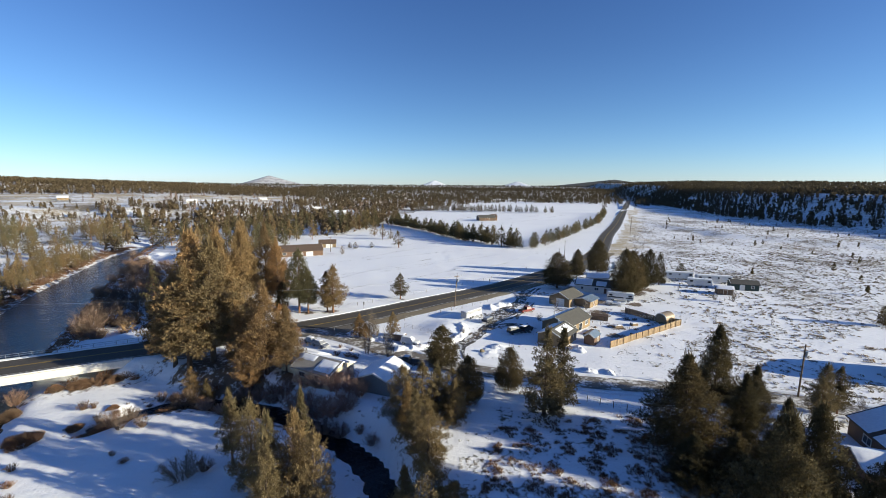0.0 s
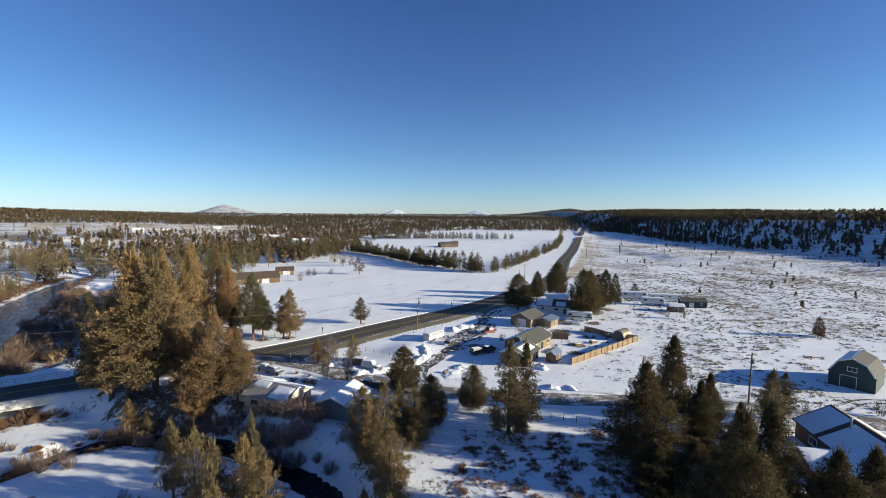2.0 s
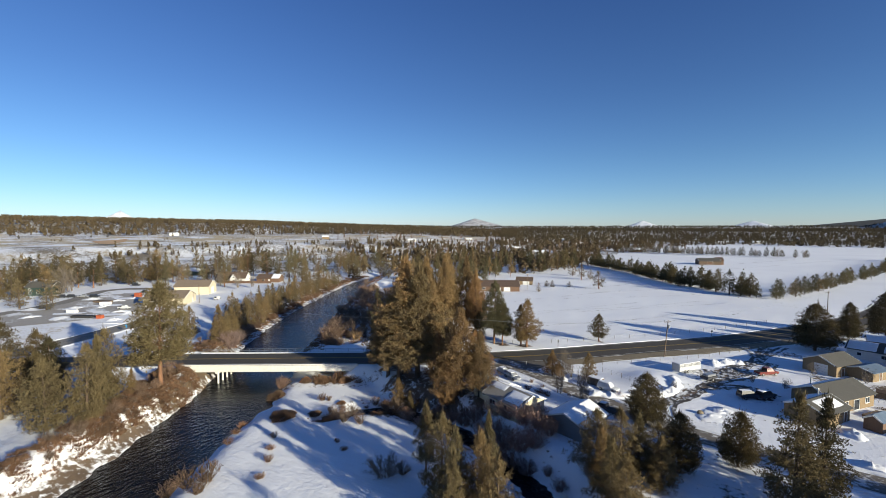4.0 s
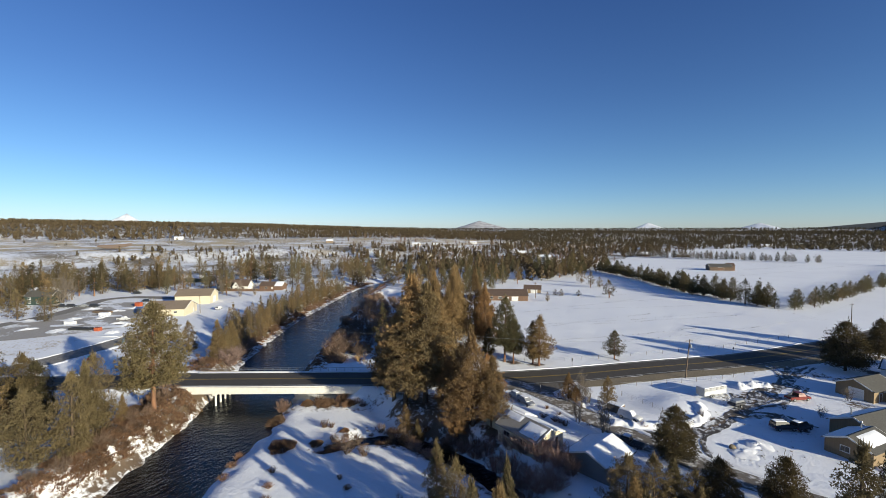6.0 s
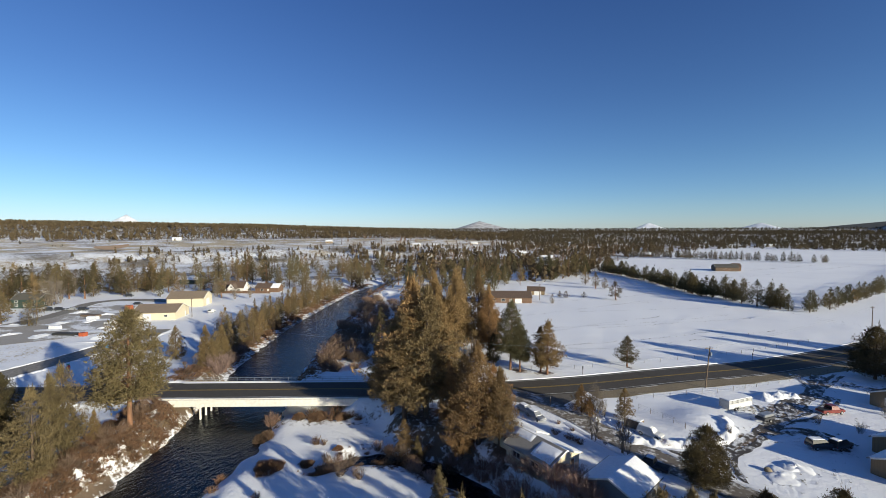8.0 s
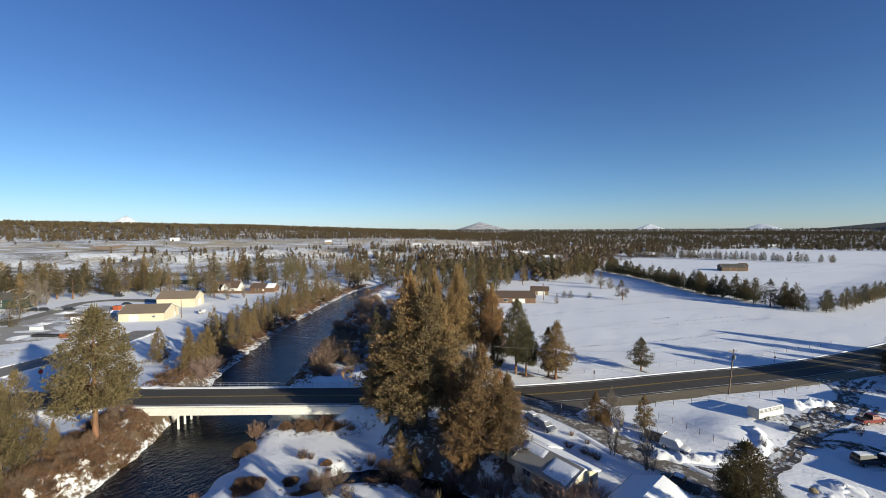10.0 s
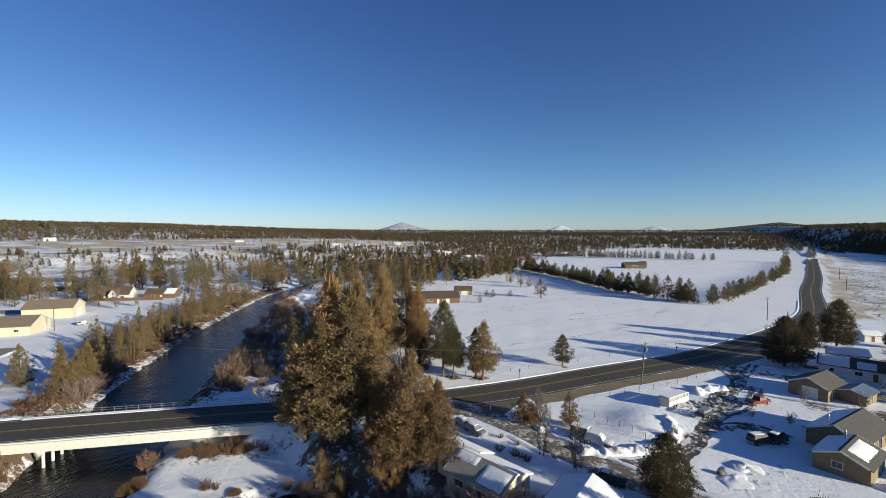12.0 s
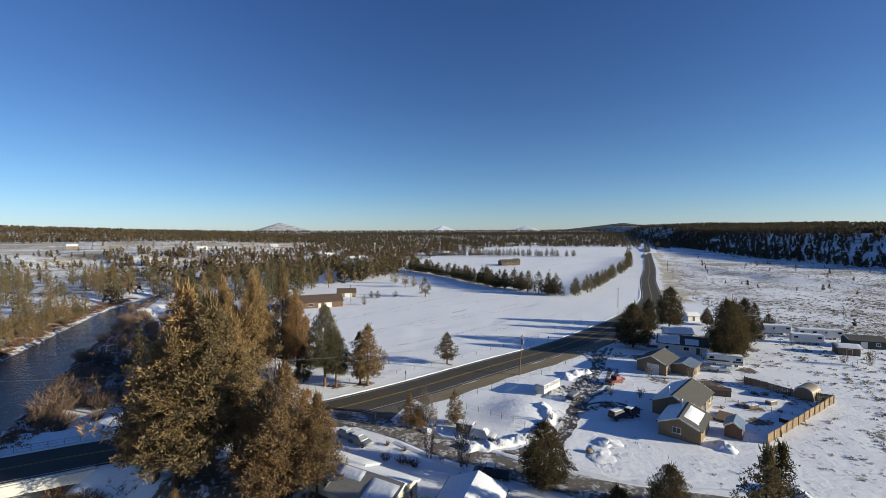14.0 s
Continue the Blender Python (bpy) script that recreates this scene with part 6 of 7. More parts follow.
# ---- the bridge ----
def bridge():
    a, b = Vector((-112, 67.6, 0)), Vector((-71.5, 90.4, 0))
    ang = math.degrees(math.atan2(b.y - a.y, b.x - a.x))
    mid = (a + b) / 2
    n = (b - a).length
    ob = base("bridge", pose(mid.x, mid.y, 0, 0, 0, ang), "white concrete road bridge over the dark river", "bridge")
    part("deck", box(0, 0, -0.36, n, 11.6, 0.7), CONCRETE, ob)
    for s in (-1, 1):
        part("girder", box(0, s * 5.95, -0.80, n, 0.34, 1.60, 0.04), CONCRETE, ob)
        part("kerb", box(0, s * 5.62, 0.10, n, 0.34, 0.2, 0.03), CONCRETE, ob)
        part("snow_strip", box(0, 5.25 if s > 0 else -5.36, 0.10, n - 0.5, 0.9 if s > 0 else 0.3, 0.12, 0.04), SNOW, ob, "packed snow along the bridge kerb")
    part("railing_bar", box(0, 5.9, 1.05, n, 0.07, 0.07), STEEL, ob)
    part("railing_bar", box(0, 5.9, 0.62, n, 0.05, 0.05), STEEL, ob)
    k = 22
    for i in range(k):
        part("railing_post", box(-n / 2 + 0.4 + (n - 0.8) * i / (k - 1), 5.9, 0.62, 0.09, 0.09, 0.92), STEEL, ob)
    px = -13.5
    part("pier_cap", box(px, 0, -1.9, 1.0, 11.2, 0.7, 0.05), CONCRETE, ob)
    for py in (-4.8, -2.4, 0, 2.4, 4.8):
        part("column", tube((px, py, -6.5), (px, py, -1.6), 0.24, 0.24, 10), CONCRETE, ob)
    for px in (-n / 2 + 0.3, n / 2 - 0.3):
        part("abutment", box(px, 0, -3.3, 1.2, 11.4, 5.2), CONCRETE, ob)


bridge()


# ---- poles, signs, wires ----
def utility_pole(x, y, h, lean, arm_turn, label, transformer=False):
    ob = base("utility_pole", pose(x, y, hz(x, y)) @ pose(0, 0, 0, 0, lean, 0), label, "utility pole")
    part("pole", tube((0, 0, -0.4), (0, 0, h), 0.17, 0.11, 10), WOOD, ob)
    m = pose(0, 0, h - 0.5, 0, 0, arm_turn)
    arm = part("crossarm", add_box(bmesh.new(), 0, 0.12, 0, 2.4, 0.12, 0.14, m=m), WOOD, ob)
    for u in (-1.05, -0.45, 0.45, 1.05):
        p = m @ Vector((u, 0.12, 0.07))
        part("insulator", tube(p, p + Vector((0, 0, 0.2)), 0.06, 0.04, 6), STEEL, arm)
    if transformer:
        part("transformer", tube((0.35, 0, h - 2.2), (0.35, 0, h - 1.3), 0.26, 0.26, 12), STEEL, ob)
    return ob


utility_pole(2.3, 131.0, 10.4, 4.0, 45, "leaning wooden utility pole beside the road", True)
utility_pole(66.3, 74.1, 10.2, 1.0, 10, "plain wooden utility pole by the side road", True)
utility_pole(62.0, 230.0, 9.5, 0, 45, "wooden utility pole by the windbreak")
utility_pole(-52.6, 113.0, 9.0, 0, 30, "wooden utility pole behind junipers", True)
utility_pole(128, 400.0, 9.5, 0, 65, "wooden utility pole along the straight road")
utility_pole(176, 425.0, 9.5, 0, 65, "wooden utility pole along the straight road")
utility_pole(146, 352.0, 9.5, 0, 65, "wooden utility pole along the straight road")
utility_pole(-262, 92, 9.5, 0, 65, "wooden utility pole beyond the river")
utility_pole(-203, 128, 9.0, 0, 65, "wooden utility pole beside the metal shop")
utility_pole(-70, 241, 9.0, 0, 65, "wooden utility pole by the ranch house")


def thread(pts, radius, name):
    """One unbroken thin wire through the points."""
    v, f = [], []
    for i, p in enumerate(pts):
        t = (pts[min(i + 1, len(pts) - 1)] - pts[max(i - 1, 0)]).normalized()
        side = Vector((-t.y, t.x, 0)).normalized() * radius
        v += [tuple(p + side), tuple(p - side * 0.5 + Vector((0, 0, radius))), tuple(p - side * 0.5 - Vector((0, 0, radius)))]
        if i:
            a = 3 * (i - 1)
            f += [(a + k, a + (k + 1) % 3, a + 3 + (k + 1) % 3, a + 3 + k) for k in range(3)]
    return mesh_from(name, v, f, STEEL)


def cable(points, sag, radius, label):
    pts = [Vector(points[0])]
    for a, b in zip(points[:-1], points[1:]):
        a, b = Vector(a), Vector(b)
        pts += [a.lerp(b, i / 12) - Vector((0, 0, 4 * sag * i / 12 * (1 - i / 12))) for i in range(1, 13)]
    return tagged(new("cable", thread(pts, radius, "cable")), label, "cable")


for off in (-0.7, 0.7):
    cable([(-112 + off, 100, 7.5), (-52.6 + off, 113, 8.6), (3.0 + off, 131, 10.0), (62 + off, 230, 9.1), (128 + off, 400, 9.1)], 0.9, 0.011, "thin grey power line between wooden poles")
cable([(-165, 82, 6.0), (-112, 100, 7.5)], 1.2, 0.011, "thin grey power line over the river")


def sign_post(x, y, h, face, rot, w, hh, label, second=None):
    ob = base("road_sign", pose(x, y, hz(x, y), 0, 0, rot), label, "road sign")
    part("post", box(0, 0, h / 2 - 0.2, 0.07, 0.07, h + 0.4), WOOD, ob)
    if face is SIGN_RED:
        bm = bmesh.new()
        bmesh.ops.create_cone(bm, cap_ends=True, segments=8, radius1=w / 2, radius2=w / 2, depth=0.03, matrix=pose(0, -0.06, h - w / 2, 90, 22.5, 0))
        part("sign_face", bm, face, ob)
    else:
        part("sign_face", box(0, -0.06, h - hh / 2, w, 0.03, hh, 0.008), face, ob)
    if second:
        part("name_plate", box(0, -0.06, h + 0.2, 1.0, 0.03, 0.26), second, ob)
    return ob


sign_post(-26.1, 126.7, 2.3, BLACK, 40, 0.35, 0.9, "narrow dark marker post in the snowy verge")
sign_post(-28.5, 102.2, 2.2, STEEL, 100, 0.7, 0.7, "sign on a post beside the junction, seen from behind")
sign_post(-154.5, 63.5, 2.6, SIGN_RED, 110, 1.3, 0.9, "red stop sign with a green name plate", SIGN_GREEN)
sign_post(-168.5, 79.0, 2.8, SIGN_BLUE, 120, 1.2, 1.2, "blue square sign on a post by the road")
sign_post(16, 164, 2.0, BLACK, 40, 0.5, 0.6, "small dark sign on a post beside the road")
sign_post(-60, 106, 2.0, STEEL, 40, 0.6, 0.8, "small grey sign on a post beside the road")


# ---- fences ----
def board_fence(points, h, material, label, post_every=2.4, board=0.3):
    ob = base("board_fence", pose(points[0][0], points[0][1], hz(*points[0])), label, "fence")
    o = Vector((points[0][0], points[0][1], hz(*points[0])))
    plank = None
    for a, b in zip(points[:-1], points[1:]):
        d = Vector((b[0] - a[0], b[1] - a[1], 0))
        n = max(1, round(d.length / post_every))
        ang = math.degrees(math.atan2(d.y, d.x))
        for i in range(n + 1):
            p = Vector((a[0], a[1], 0)) + d * (i / n)
            p.z = hz(p.x, p.y)
            part("post", add_box(bmesh.new(), 0, -0.1, h / 2 - 0.15, 0.14, 0.14, h + 0.4, m=Matrix.Translation(p - o) @ pose(0, 0, 0, 0, 0, ang)), material, ob)
        m = int(d.length / board)
        if plank is None:
            bm = box(0, 0, h / 2 - 0.05, board - 0.02, 0.03, h, 0.005)
            plank = bpy.data.meshes.new("board")
            bm.to_mesh(plank)
            bm.free()
            plank.materials.append(material)
        for i in range(m):
            p = Vector((a[0], a[1], 0)) + d * ((i + 0.5) / m)
            p.z = hz(p.x, p.y)
            pl = link_part("board", plank, ob)
            pl.matrix_basis = Matrix.Translation(p - o) @ pose(0, -0.02, 0, 0, 0, ang)
        for zz in (0.4, h - 0.35):
            mid = (Vector((a[0], a[1], 0)) + Vector((b[0], b[1], 0))) / 2
            mid.z = hz(mid.x, mid.y)
            part("rail", add_box(bmesh.new(), 0, -0.06, zz, d.length, 0.06, 0.09, m=Matrix.Translation(mid - o) @ pose(0, 0, 0, 0, 0, ang)), material, ob)
    return ob


def wire_fence(points, h, label, every=4.0, wires=3, r=0.05):
    ob = base("wire_fence", pose(points[0][0], points[0][1], hz(*points[0])), label, "fence")
    o = Vector((points[0][0], points[0][1], hz(*points[0])))
    tops = []
    for a, b in zip(points[:-1], points[1:]):
        d = Vector((b[0] - a[0], b[1] - a[1], 0))
        n = max(1, round(d.length / every))
        for i in range(0 if not tops else 1, n + 1):
            p = Vector((a[0], a[1], 0)) + d * (i / n)
            p.z = hz(p.x, p.y)
            q = p - o
            part("post", tube(q - Vector((0, 0, 0.3)), q + Vector((0.03, 0, h)), r, r * 0.8, 6), WOOD, ob)
            tops.append(q)
    for k in range(wires):
        link_part("wire", thread([q + Vector((0, 0, h * (0.92 - 0.3 * k))) for q in tops], 0.014, "wire"), ob)
    return ob


board_fence([(39.9, 97.2), (66.0, 115.6)], 1.75, NEW_WOOD, "new tan cedar board fence standing in snow", 2.6)
board_fence([(66.0, 115.8), (60.0, 119.0)], 1.75, NEW_WOOD, "short tan cedar fence at the corner of the yard", 2.6)
board_fence([(60.0, 119.2), (55.0, 127.0)], 1.75, WOOD, "older brown board fence in shade", 2.6)
board_fence([(-272, 176), (-232, 196)], 1.8, BROWN, "long brown board fence before the farmhouse", 2.6, 0.5)
board_fence([(-110.5, 36.3), (-116, 41.5)], 1.8, NEW_WOOD, "short tan board fence below junipers", 2.4)
wire_fence([(26.3, 70.3), (32.3, 67.5), (40.3, 65.2)], 1.3, "wire fence with stout wooden posts in snow", 2.2, 3, 0.07)
wire_fence([(-12, 115.5), (8, 131.5), (27, 152.5), (34, 161)], 1.2, "wire fence along the road verge", 4.0)
wire_fence([(-11.2, 109.4), (-6.5, 106), (-0.6, 100.8)], 1.2, "pipe and wire fence round the snowy mound", 2.5, 3, 0.05)
wire_fence([(-50, 118), (-29, 130.5), (-8, 149), (14, 170), (36, 197)], 1.1, "low wire fence along the snowy field", 6.0, 2, 0.05)
wire_fence([(133, 121), (142, 113), (160, 100)], 1.4, "pale wire fence beyond the barn", 4.0, 3, 0.05)
wire_fence([(40, 118), (47, 112), (52, 108)], 1.2, "wire fence across the snowy yard", 2.6, 3, 0.05)
wire_fence([(92, 141), (100, 146), (108, 152)], 1.3, "wire fence round a small garden plot", 3.0, 3, 0.05)


# ---- vehicles ----
WHEELS = {}


def wheel(parent, x, y, r):
    key = round(r, 2)
    if key not in WHEELS:
        bm = bmesh.new()
        bmesh.ops.create_cone(bm, cap_ends=True, segments=16, radius1=r, radius2=r, depth=0.24, matrix=pose(0, 0, 0, 90, 0, 0))
        bmesh.ops.bevel(bm, geom=[e for e in bm.edges if abs(e.verts[0].co.y - e.verts[1].co.y) < 1e-4 and e.calc_length() < r], offset=0.04, segments=1, affect="EDGES")
        t = bpy.data.meshes.new("tyre")
        bm.to_mesh(t)
        bm.free()
        t.materials.append(BLACK)
        bm = bmesh.new()
        bmesh.ops.create_cone(bm, cap_ends=True, segments=12, radius1=r * 0.6, radius2=r * 0.55, depth=0.26, matrix=pose(0, 0, 0, 90, 0, 0))
        q = bpy.data.meshes.new("rim")
        bm.to_mesh(q)
        bm.free()
        q.materials.append(STEEL)
        WHEELS[key] = (t, q)
    t, q = WHEELS[key]
    w = link_part("wheel", t, parent)
    w.location = (x, y, r)
    link_part("rim", q, w)


def loft(bm, sections, closed=True):
    """Joins rings of points (lists of equal length) into one skin."""
    rows = [[bm.verts.new(p) for p in s] for s in sections]
    n = len(rows[0])
    for a, b in zip(rows[:-1], rows[1:]):
        for i in range(n):
            j = (i + 1) % n
            bm.faces.new((a[i], a[j], b[j], b[i]))
    bm.faces.new(rows[0][::-1])
    bm.faces.new(rows[-1])
    bmesh.ops.recalc_face_normals(bm, faces=bm.faces)
    return bm


def car(x, y, rot, paint, kind, label, snow=False):
    """A road vehicle, 1.8 m wide, nose towards local +x. kind: pickup, suv or sedan."""
    ob = base({"pickup": "pickup_truck", "suv": "car", "sedan": "car"}[kind], pose(x, y, hz(x, y) + 0.02, 0, 0, rot), label, "pickup" if kind == "pickup" else "car")
    L = {"pickup": 5.4, "suv": 4.5, "sedan": 4.5}[kind]
    w = 0.92

    def ring(px, z0, z1, ww):
        return [(px, -ww, z0 + 0.1), (px, -ww, z1 - 0.12), (px, -ww + 0.1, z1), (px, ww - 0.1, z1), (px, ww, z1 - 0.12), (px, ww, z0 + 0.1), (px, ww - 0.15, z0), (px, -ww + 0.15, z0)]

    hood = 1.0 if kind != "sedan" else 0.88
    bed = {"pickup": 1.0, "suv": 1.05, "sedan": 0.95}[kind]
    part("body", loft(bmesh.new(), [ring(-L / 2, 0.42, bed - 0.1, w - 0.08), ring(-L / 2 + 0.15, 0.34, bed, w), ring(0.1 * L, 0.3, bed, w), ring(L / 2 - 0.5, 0.32, hood, w), ring(L / 2, 0.42, hood - 0.14, w - 0.1)]), paint, ob)
    c0, c1, top = {"pickup": (-0.12 * L, 0.27 * L, 1.78), "suv": (-0.49 * L, 0.22 * L, 1.75), "sedan": (-0.36 * L, 0.24 * L, 1.45)}[kind]
    slope = 0.55 if kind != "sedan" else 0.75

    def cab(z, inset, a, b):
        return [(a, -w + inset, z), (b, -w + inset, z), (b, w - inset, z), (a, w - inset, z)]

    part("cabin", loft(bmesh.new(), [cab(bed - 0.05, 0.06, c0, c1), cab(bed + 0.06, 0.07, c0 + 0.02, c1 - 0.05), cab(top, 0.24, c0 + 0.18, c1 - slope)]), paint, ob)
    gz0, gz1 = bed + 0.1, top - 0.1
    for s in (-1, 1):
        y0, y1 = s * (w - 0.085), s * (w - 0.215)
        part("side_window", add_slab(bmesh.new(), (c0 + 0.2, y0, gz0), (c1 - 0.25, y0, gz0), (c1 - slope - 0.02, y1, gz1), (c0 + 0.3, y1, gz1), 0.03 * -s), GLASS, ob)
        part("headlight", box(L / 2 - 0.03, s * 0.62, hood - 0.26, 0.08, 0.3, 0.15, 0.02), TRIM, ob)
        part("tail_light", box(-L / 2 + 0.04, s * 0.72, bed - 0.28, 0.1, 0.16, 0.26, 0.02), SIGN_RED, ob)
        for wx in (-0.31 * L, 0.32 * L):
            wheel(ob, wx, s * (w - 0.08), 0.36)
    part("windscreen", add_slab(bmesh.new(), (c1 - 0.1, -0.75, gz0), (c1 - 0.1, 0.75, gz0), (c1 - slope + 0.03, 0.62, gz1), (c1 - slope + 0.03, -0.62, gz1), 0.03), GLASS, ob)
    part("rear_window", add_slab(bmesh.new(), (c0 + 0.02, 0.72, gz0), (c0 + 0.02, -0.72, gz0), (c0 + 0.15, -0.6, gz1), (c0 + 0.15, 0.6, gz1), 0.03), GLASS, ob)
    part("bumper", box(L / 2 + 0.02, 0, 0.48, 0.14, 1.7, 0.2, 0.04), STEEL, ob)
    part("bumper", box(-L / 2 - 0.02, 0, 0.48, 0.14, 1.7, 0.2, 0.04), STEEL, ob)
    if kind == "pickup":
        bm = bmesh.new()
        add_box(bm, -0.31 * L, 0, bed + 0.01, 0.34 * L, 1.45, 0.03)
        part("cargo_bed", bm, BLACK, ob)
    if snow:
        part("snow_cover", add_box(bmesh.new(), (c0 + c1 - slope) / 2, 0, top + 0.05, c1 - c0 - 0.9, 1.2, 0.12, 0.05), SNOW, ob)
    return ob


car(24.6, 126.4, 36, CAR_RED, "pickup", "red pickup truck parked in the snowy yard")
car(-8.4, 97.2, -20, CAR_WHITE, "suv", "white off-road car parked beside the side road", True)
car(-7.7, 85.4, 165, CAR_DARK, "pickup", "dark pickup truck parked beside the garage", True)
car(57.5, 147.5, 70, CAR_WHITE, "suv", "pale car parked beside the white house", True)
car(18.4, 106.4, 30, CAR_DARK, "suv", "dark car parked beside the tan house", True)
car(21.6, 108.4, 48, CAR_DARK, "suv", "dark car parked in the shade beside the tan house", True)
car(88.5, 172, 10, CAR_SILVER, "suv", "silver car parked beside a long trailer", True)
for x, y, rot, pt, kd in ((-278, 106, 35, CAR_DARK, "suv"), (-273, 109, 35, CAR_SILVER, "pickup"), (-282, 103, 35, CAR_DARK, "pickup"), (-298, 147, 30, CAR_DARK, "suv"), (-218, 102, 25, CAR_WHITE, "pickup"), (-268, 112, 35, CAR_DARK, "suv"), (-262, 134, 20, CAR_DARK, "sedan"), (-205, 139, 120, CAR_WHITE, "suv")):
    car(x, y, rot, pt, kd, "parked vehicle on the cleared lot beyond the river")


def stock_trailer(x, y, rot):
    ob = base("stock_trailer", pose(x, y, hz(x, y), 0, 0, rot), "white livestock trailer with slatted sides in snow", "trailer")
    L, w = 7.0, 2.2
    part("body", box(0, 0, 1.05, L, w, 1.0, 0.06), CAR_WHITE, ob)
    part("roof", box(0, 0, 2.32, L + 0.1, w + 0.08, 0.12, 0.04), CAR_WHITE, ob)
    part("snow_cover", box(0, 0, 2.41, L - 0.1, w - 0.1, 0.1, 0.04), SNOW, ob)
    for s in (-1, 1):
        for zz in (1.68, 1.9, 2.12):
            part("slat", box(0, s * w / 2, zz, L, 0.05, 0.1), CAR_WHITE, ob)
        for k in range(7):
            part("post", box(-L / 2 + 0.05 + k * (L - 0.1) / 6, s * (w / 2 - 0.03), 1.9, 0.09, 0.06, 0.76), CAR_WHITE, ob)
        for wx in (-1.5, -0.65):
            wheel(ob, wx, s * (w / 2 - 0.02), 0.34)
        part("fender", box(-1.07, s * (w / 2 + 0.08), 0.78, 2.0, 0.22, 0.06, 0.02), STEEL, ob)
    part("nose_panel", box(L / 2, 0, 1.4, 0.08, w, 1.7), CAR_WHITE, ob)
    part("gate", box(-L / 2, 0, 1.4, 0.08, w, 1.7), STEEL, ob)
    part("drawbar", box(L / 2 + 0.8, 0, 0.55, 1.6, 0.14, 0.14), STEEL, ob)


stock_trailer(7.3, 119.9, 48.5)


def utility_trailer(x, y, rot):
    ob = base("utility_trailer", pose(x, y, hz(x, y), 0, 0, rot), "dark utility trailer with a pale load in the yard", "trailer")
    part("bed", box(0, 0, 0.75, 3.6, 1.8, 0.5, 0.03), TARP, ob)
    part("load", box(0.1, 0, 1.25, 2.9, 1.5, 0.55, 0.12), CAR_SILVER, ob)
    for s in (-1, 1):
        wheel(ob, 0, s * 0.98, 0.34)
    part("drawbar", box(2.4, 0, 0.55, 1.3, 0.1, 0.1), STEEL, ob)


utility_trailer(11.8, 115.3, 50)


def camper(x, y, rot, L, h, paint, label, name="camper_trailer", stripe=None, snow=True):
    ob = base(name, pose(x, y, hz(x, y), 0, 0, rot), label, "trailer")
    part("body", box(0, 0, 0.6 + h / 2, L, 2.5, h, 0.14), paint, ob)
    if stripe:
        for s in (-1, 1):
            part("stripe", box(0, s * 1.252, 0.6 + h * 0.36, L - 0.4, 0.02, 0.4), stripe, ob)
    for s in (-1, 1):
        for k in range(max(2, int(L / 3))):
            u = -L / 2 + 1.2 + k * (L - 2.4) / max(1, int(L / 3) - 1)
            part("window", box(u, s * 1.26, 0.6 + h * 0.66, 1.1, 0.03, 0.62, 0.01), GLASS, ob)
        for wx in (-L * 0.28, L * 0.3):
            wheel(ob, wx, s * 1.08, 0.4)
    part("door", box(L * 0.16, -1.262, 0.6 + h * 0.42, 0.7, 0.03, h * 0.78, 0.01), TRIM, ob)
    if snow:
        part("snow_cover", box(0, 0, 0.66 + h, L - 0.3, 2.25, 0.14, 0.06), SNOW, ob)
        part("roof_vent", box(L * 0.2, 0.3, 0.76 + h, 0.6, 0.5, 0.2, 0.03), TRIM, ob)
    return ob


camper(58.8, 141.2, -22, 8.5, 2.3, CAR_WHITE, "motorhome with a dark stripe and snow on its roof", "motorhome", CAR_DARK)
camper(95.5, 178.5, -12, 14, 2.7, CAR_WHITE, "long white house trailer under snow")
camper(108.0, 172.0, -12, 13, 2.6, CAR_WHITE, "long white house trailer with a snowy roof")
camper(98.5, 165.0, -18, 8.5, 2.5, CAR_WHITE, "white camper trailer parked in snow")
house(101.0, 153.5, -20, 5.0, 4.2, 2.2, 3.0, WOOD, TIN, "small weathered shed beside the camper", [(D, "s", 0, 0.05, 1.2, 1.8, BROWN)], [("s", -1, 1, 0, 1)], name="garden_shed", category="shed")
house(113.0, 161.5, -15, 9.0, 5.0, 2.5, 3.6, GREEN, SHINGLE, "dark cabin with a white-framed door in snow", [(D, "s", -1, 0.05, 1.6, 2.0, TRIM), (Wn, "s", 2.5, 1, 1.0, 0.9)], [("n", -1, 1, 0, 1)], name="cabin", category="shed")
house(63.0, 118.6, 35, 4.2, 3.4, 1.3, 2.7, NEW_WOOD, TIN, "small tan arched hay shelter at the fence corner", [], name="hay_shelter", category="shed", shape="arch", over=0.1)
house(44.8, 119.8, -20, 4.6, 2.0, 1.2, 1.6, WOOD, BROWN_SHINGLE, "low weathered wood pile under boards", [], name="wood_pile", category="wood pile", over=0.1)


def crate(x, y, rot, sx, sy, sz, material, label, name, snow=True):
    ob = base(name, pose(x, y, hz(x, y), 0, 0, rot), label, name.replace("_", " "))
    part("body", box(0, 0, sz / 2, sx, sy, sz, 0.05), material, ob)
    bm = bmesh.new()
    for u in (-0.4, 0, 0.4):
        add_box(bm, u * sx, 0, sz / 2, 0.1, sy + 0.06, sz * 0.96)
    part("ribs", bm, material, ob)
    if snow:
        part("snow_cover", box(0, 0, sz + 0.08, sx - 0.1, sy - 0.1, 0.2, 0.08), SNOW, ob)


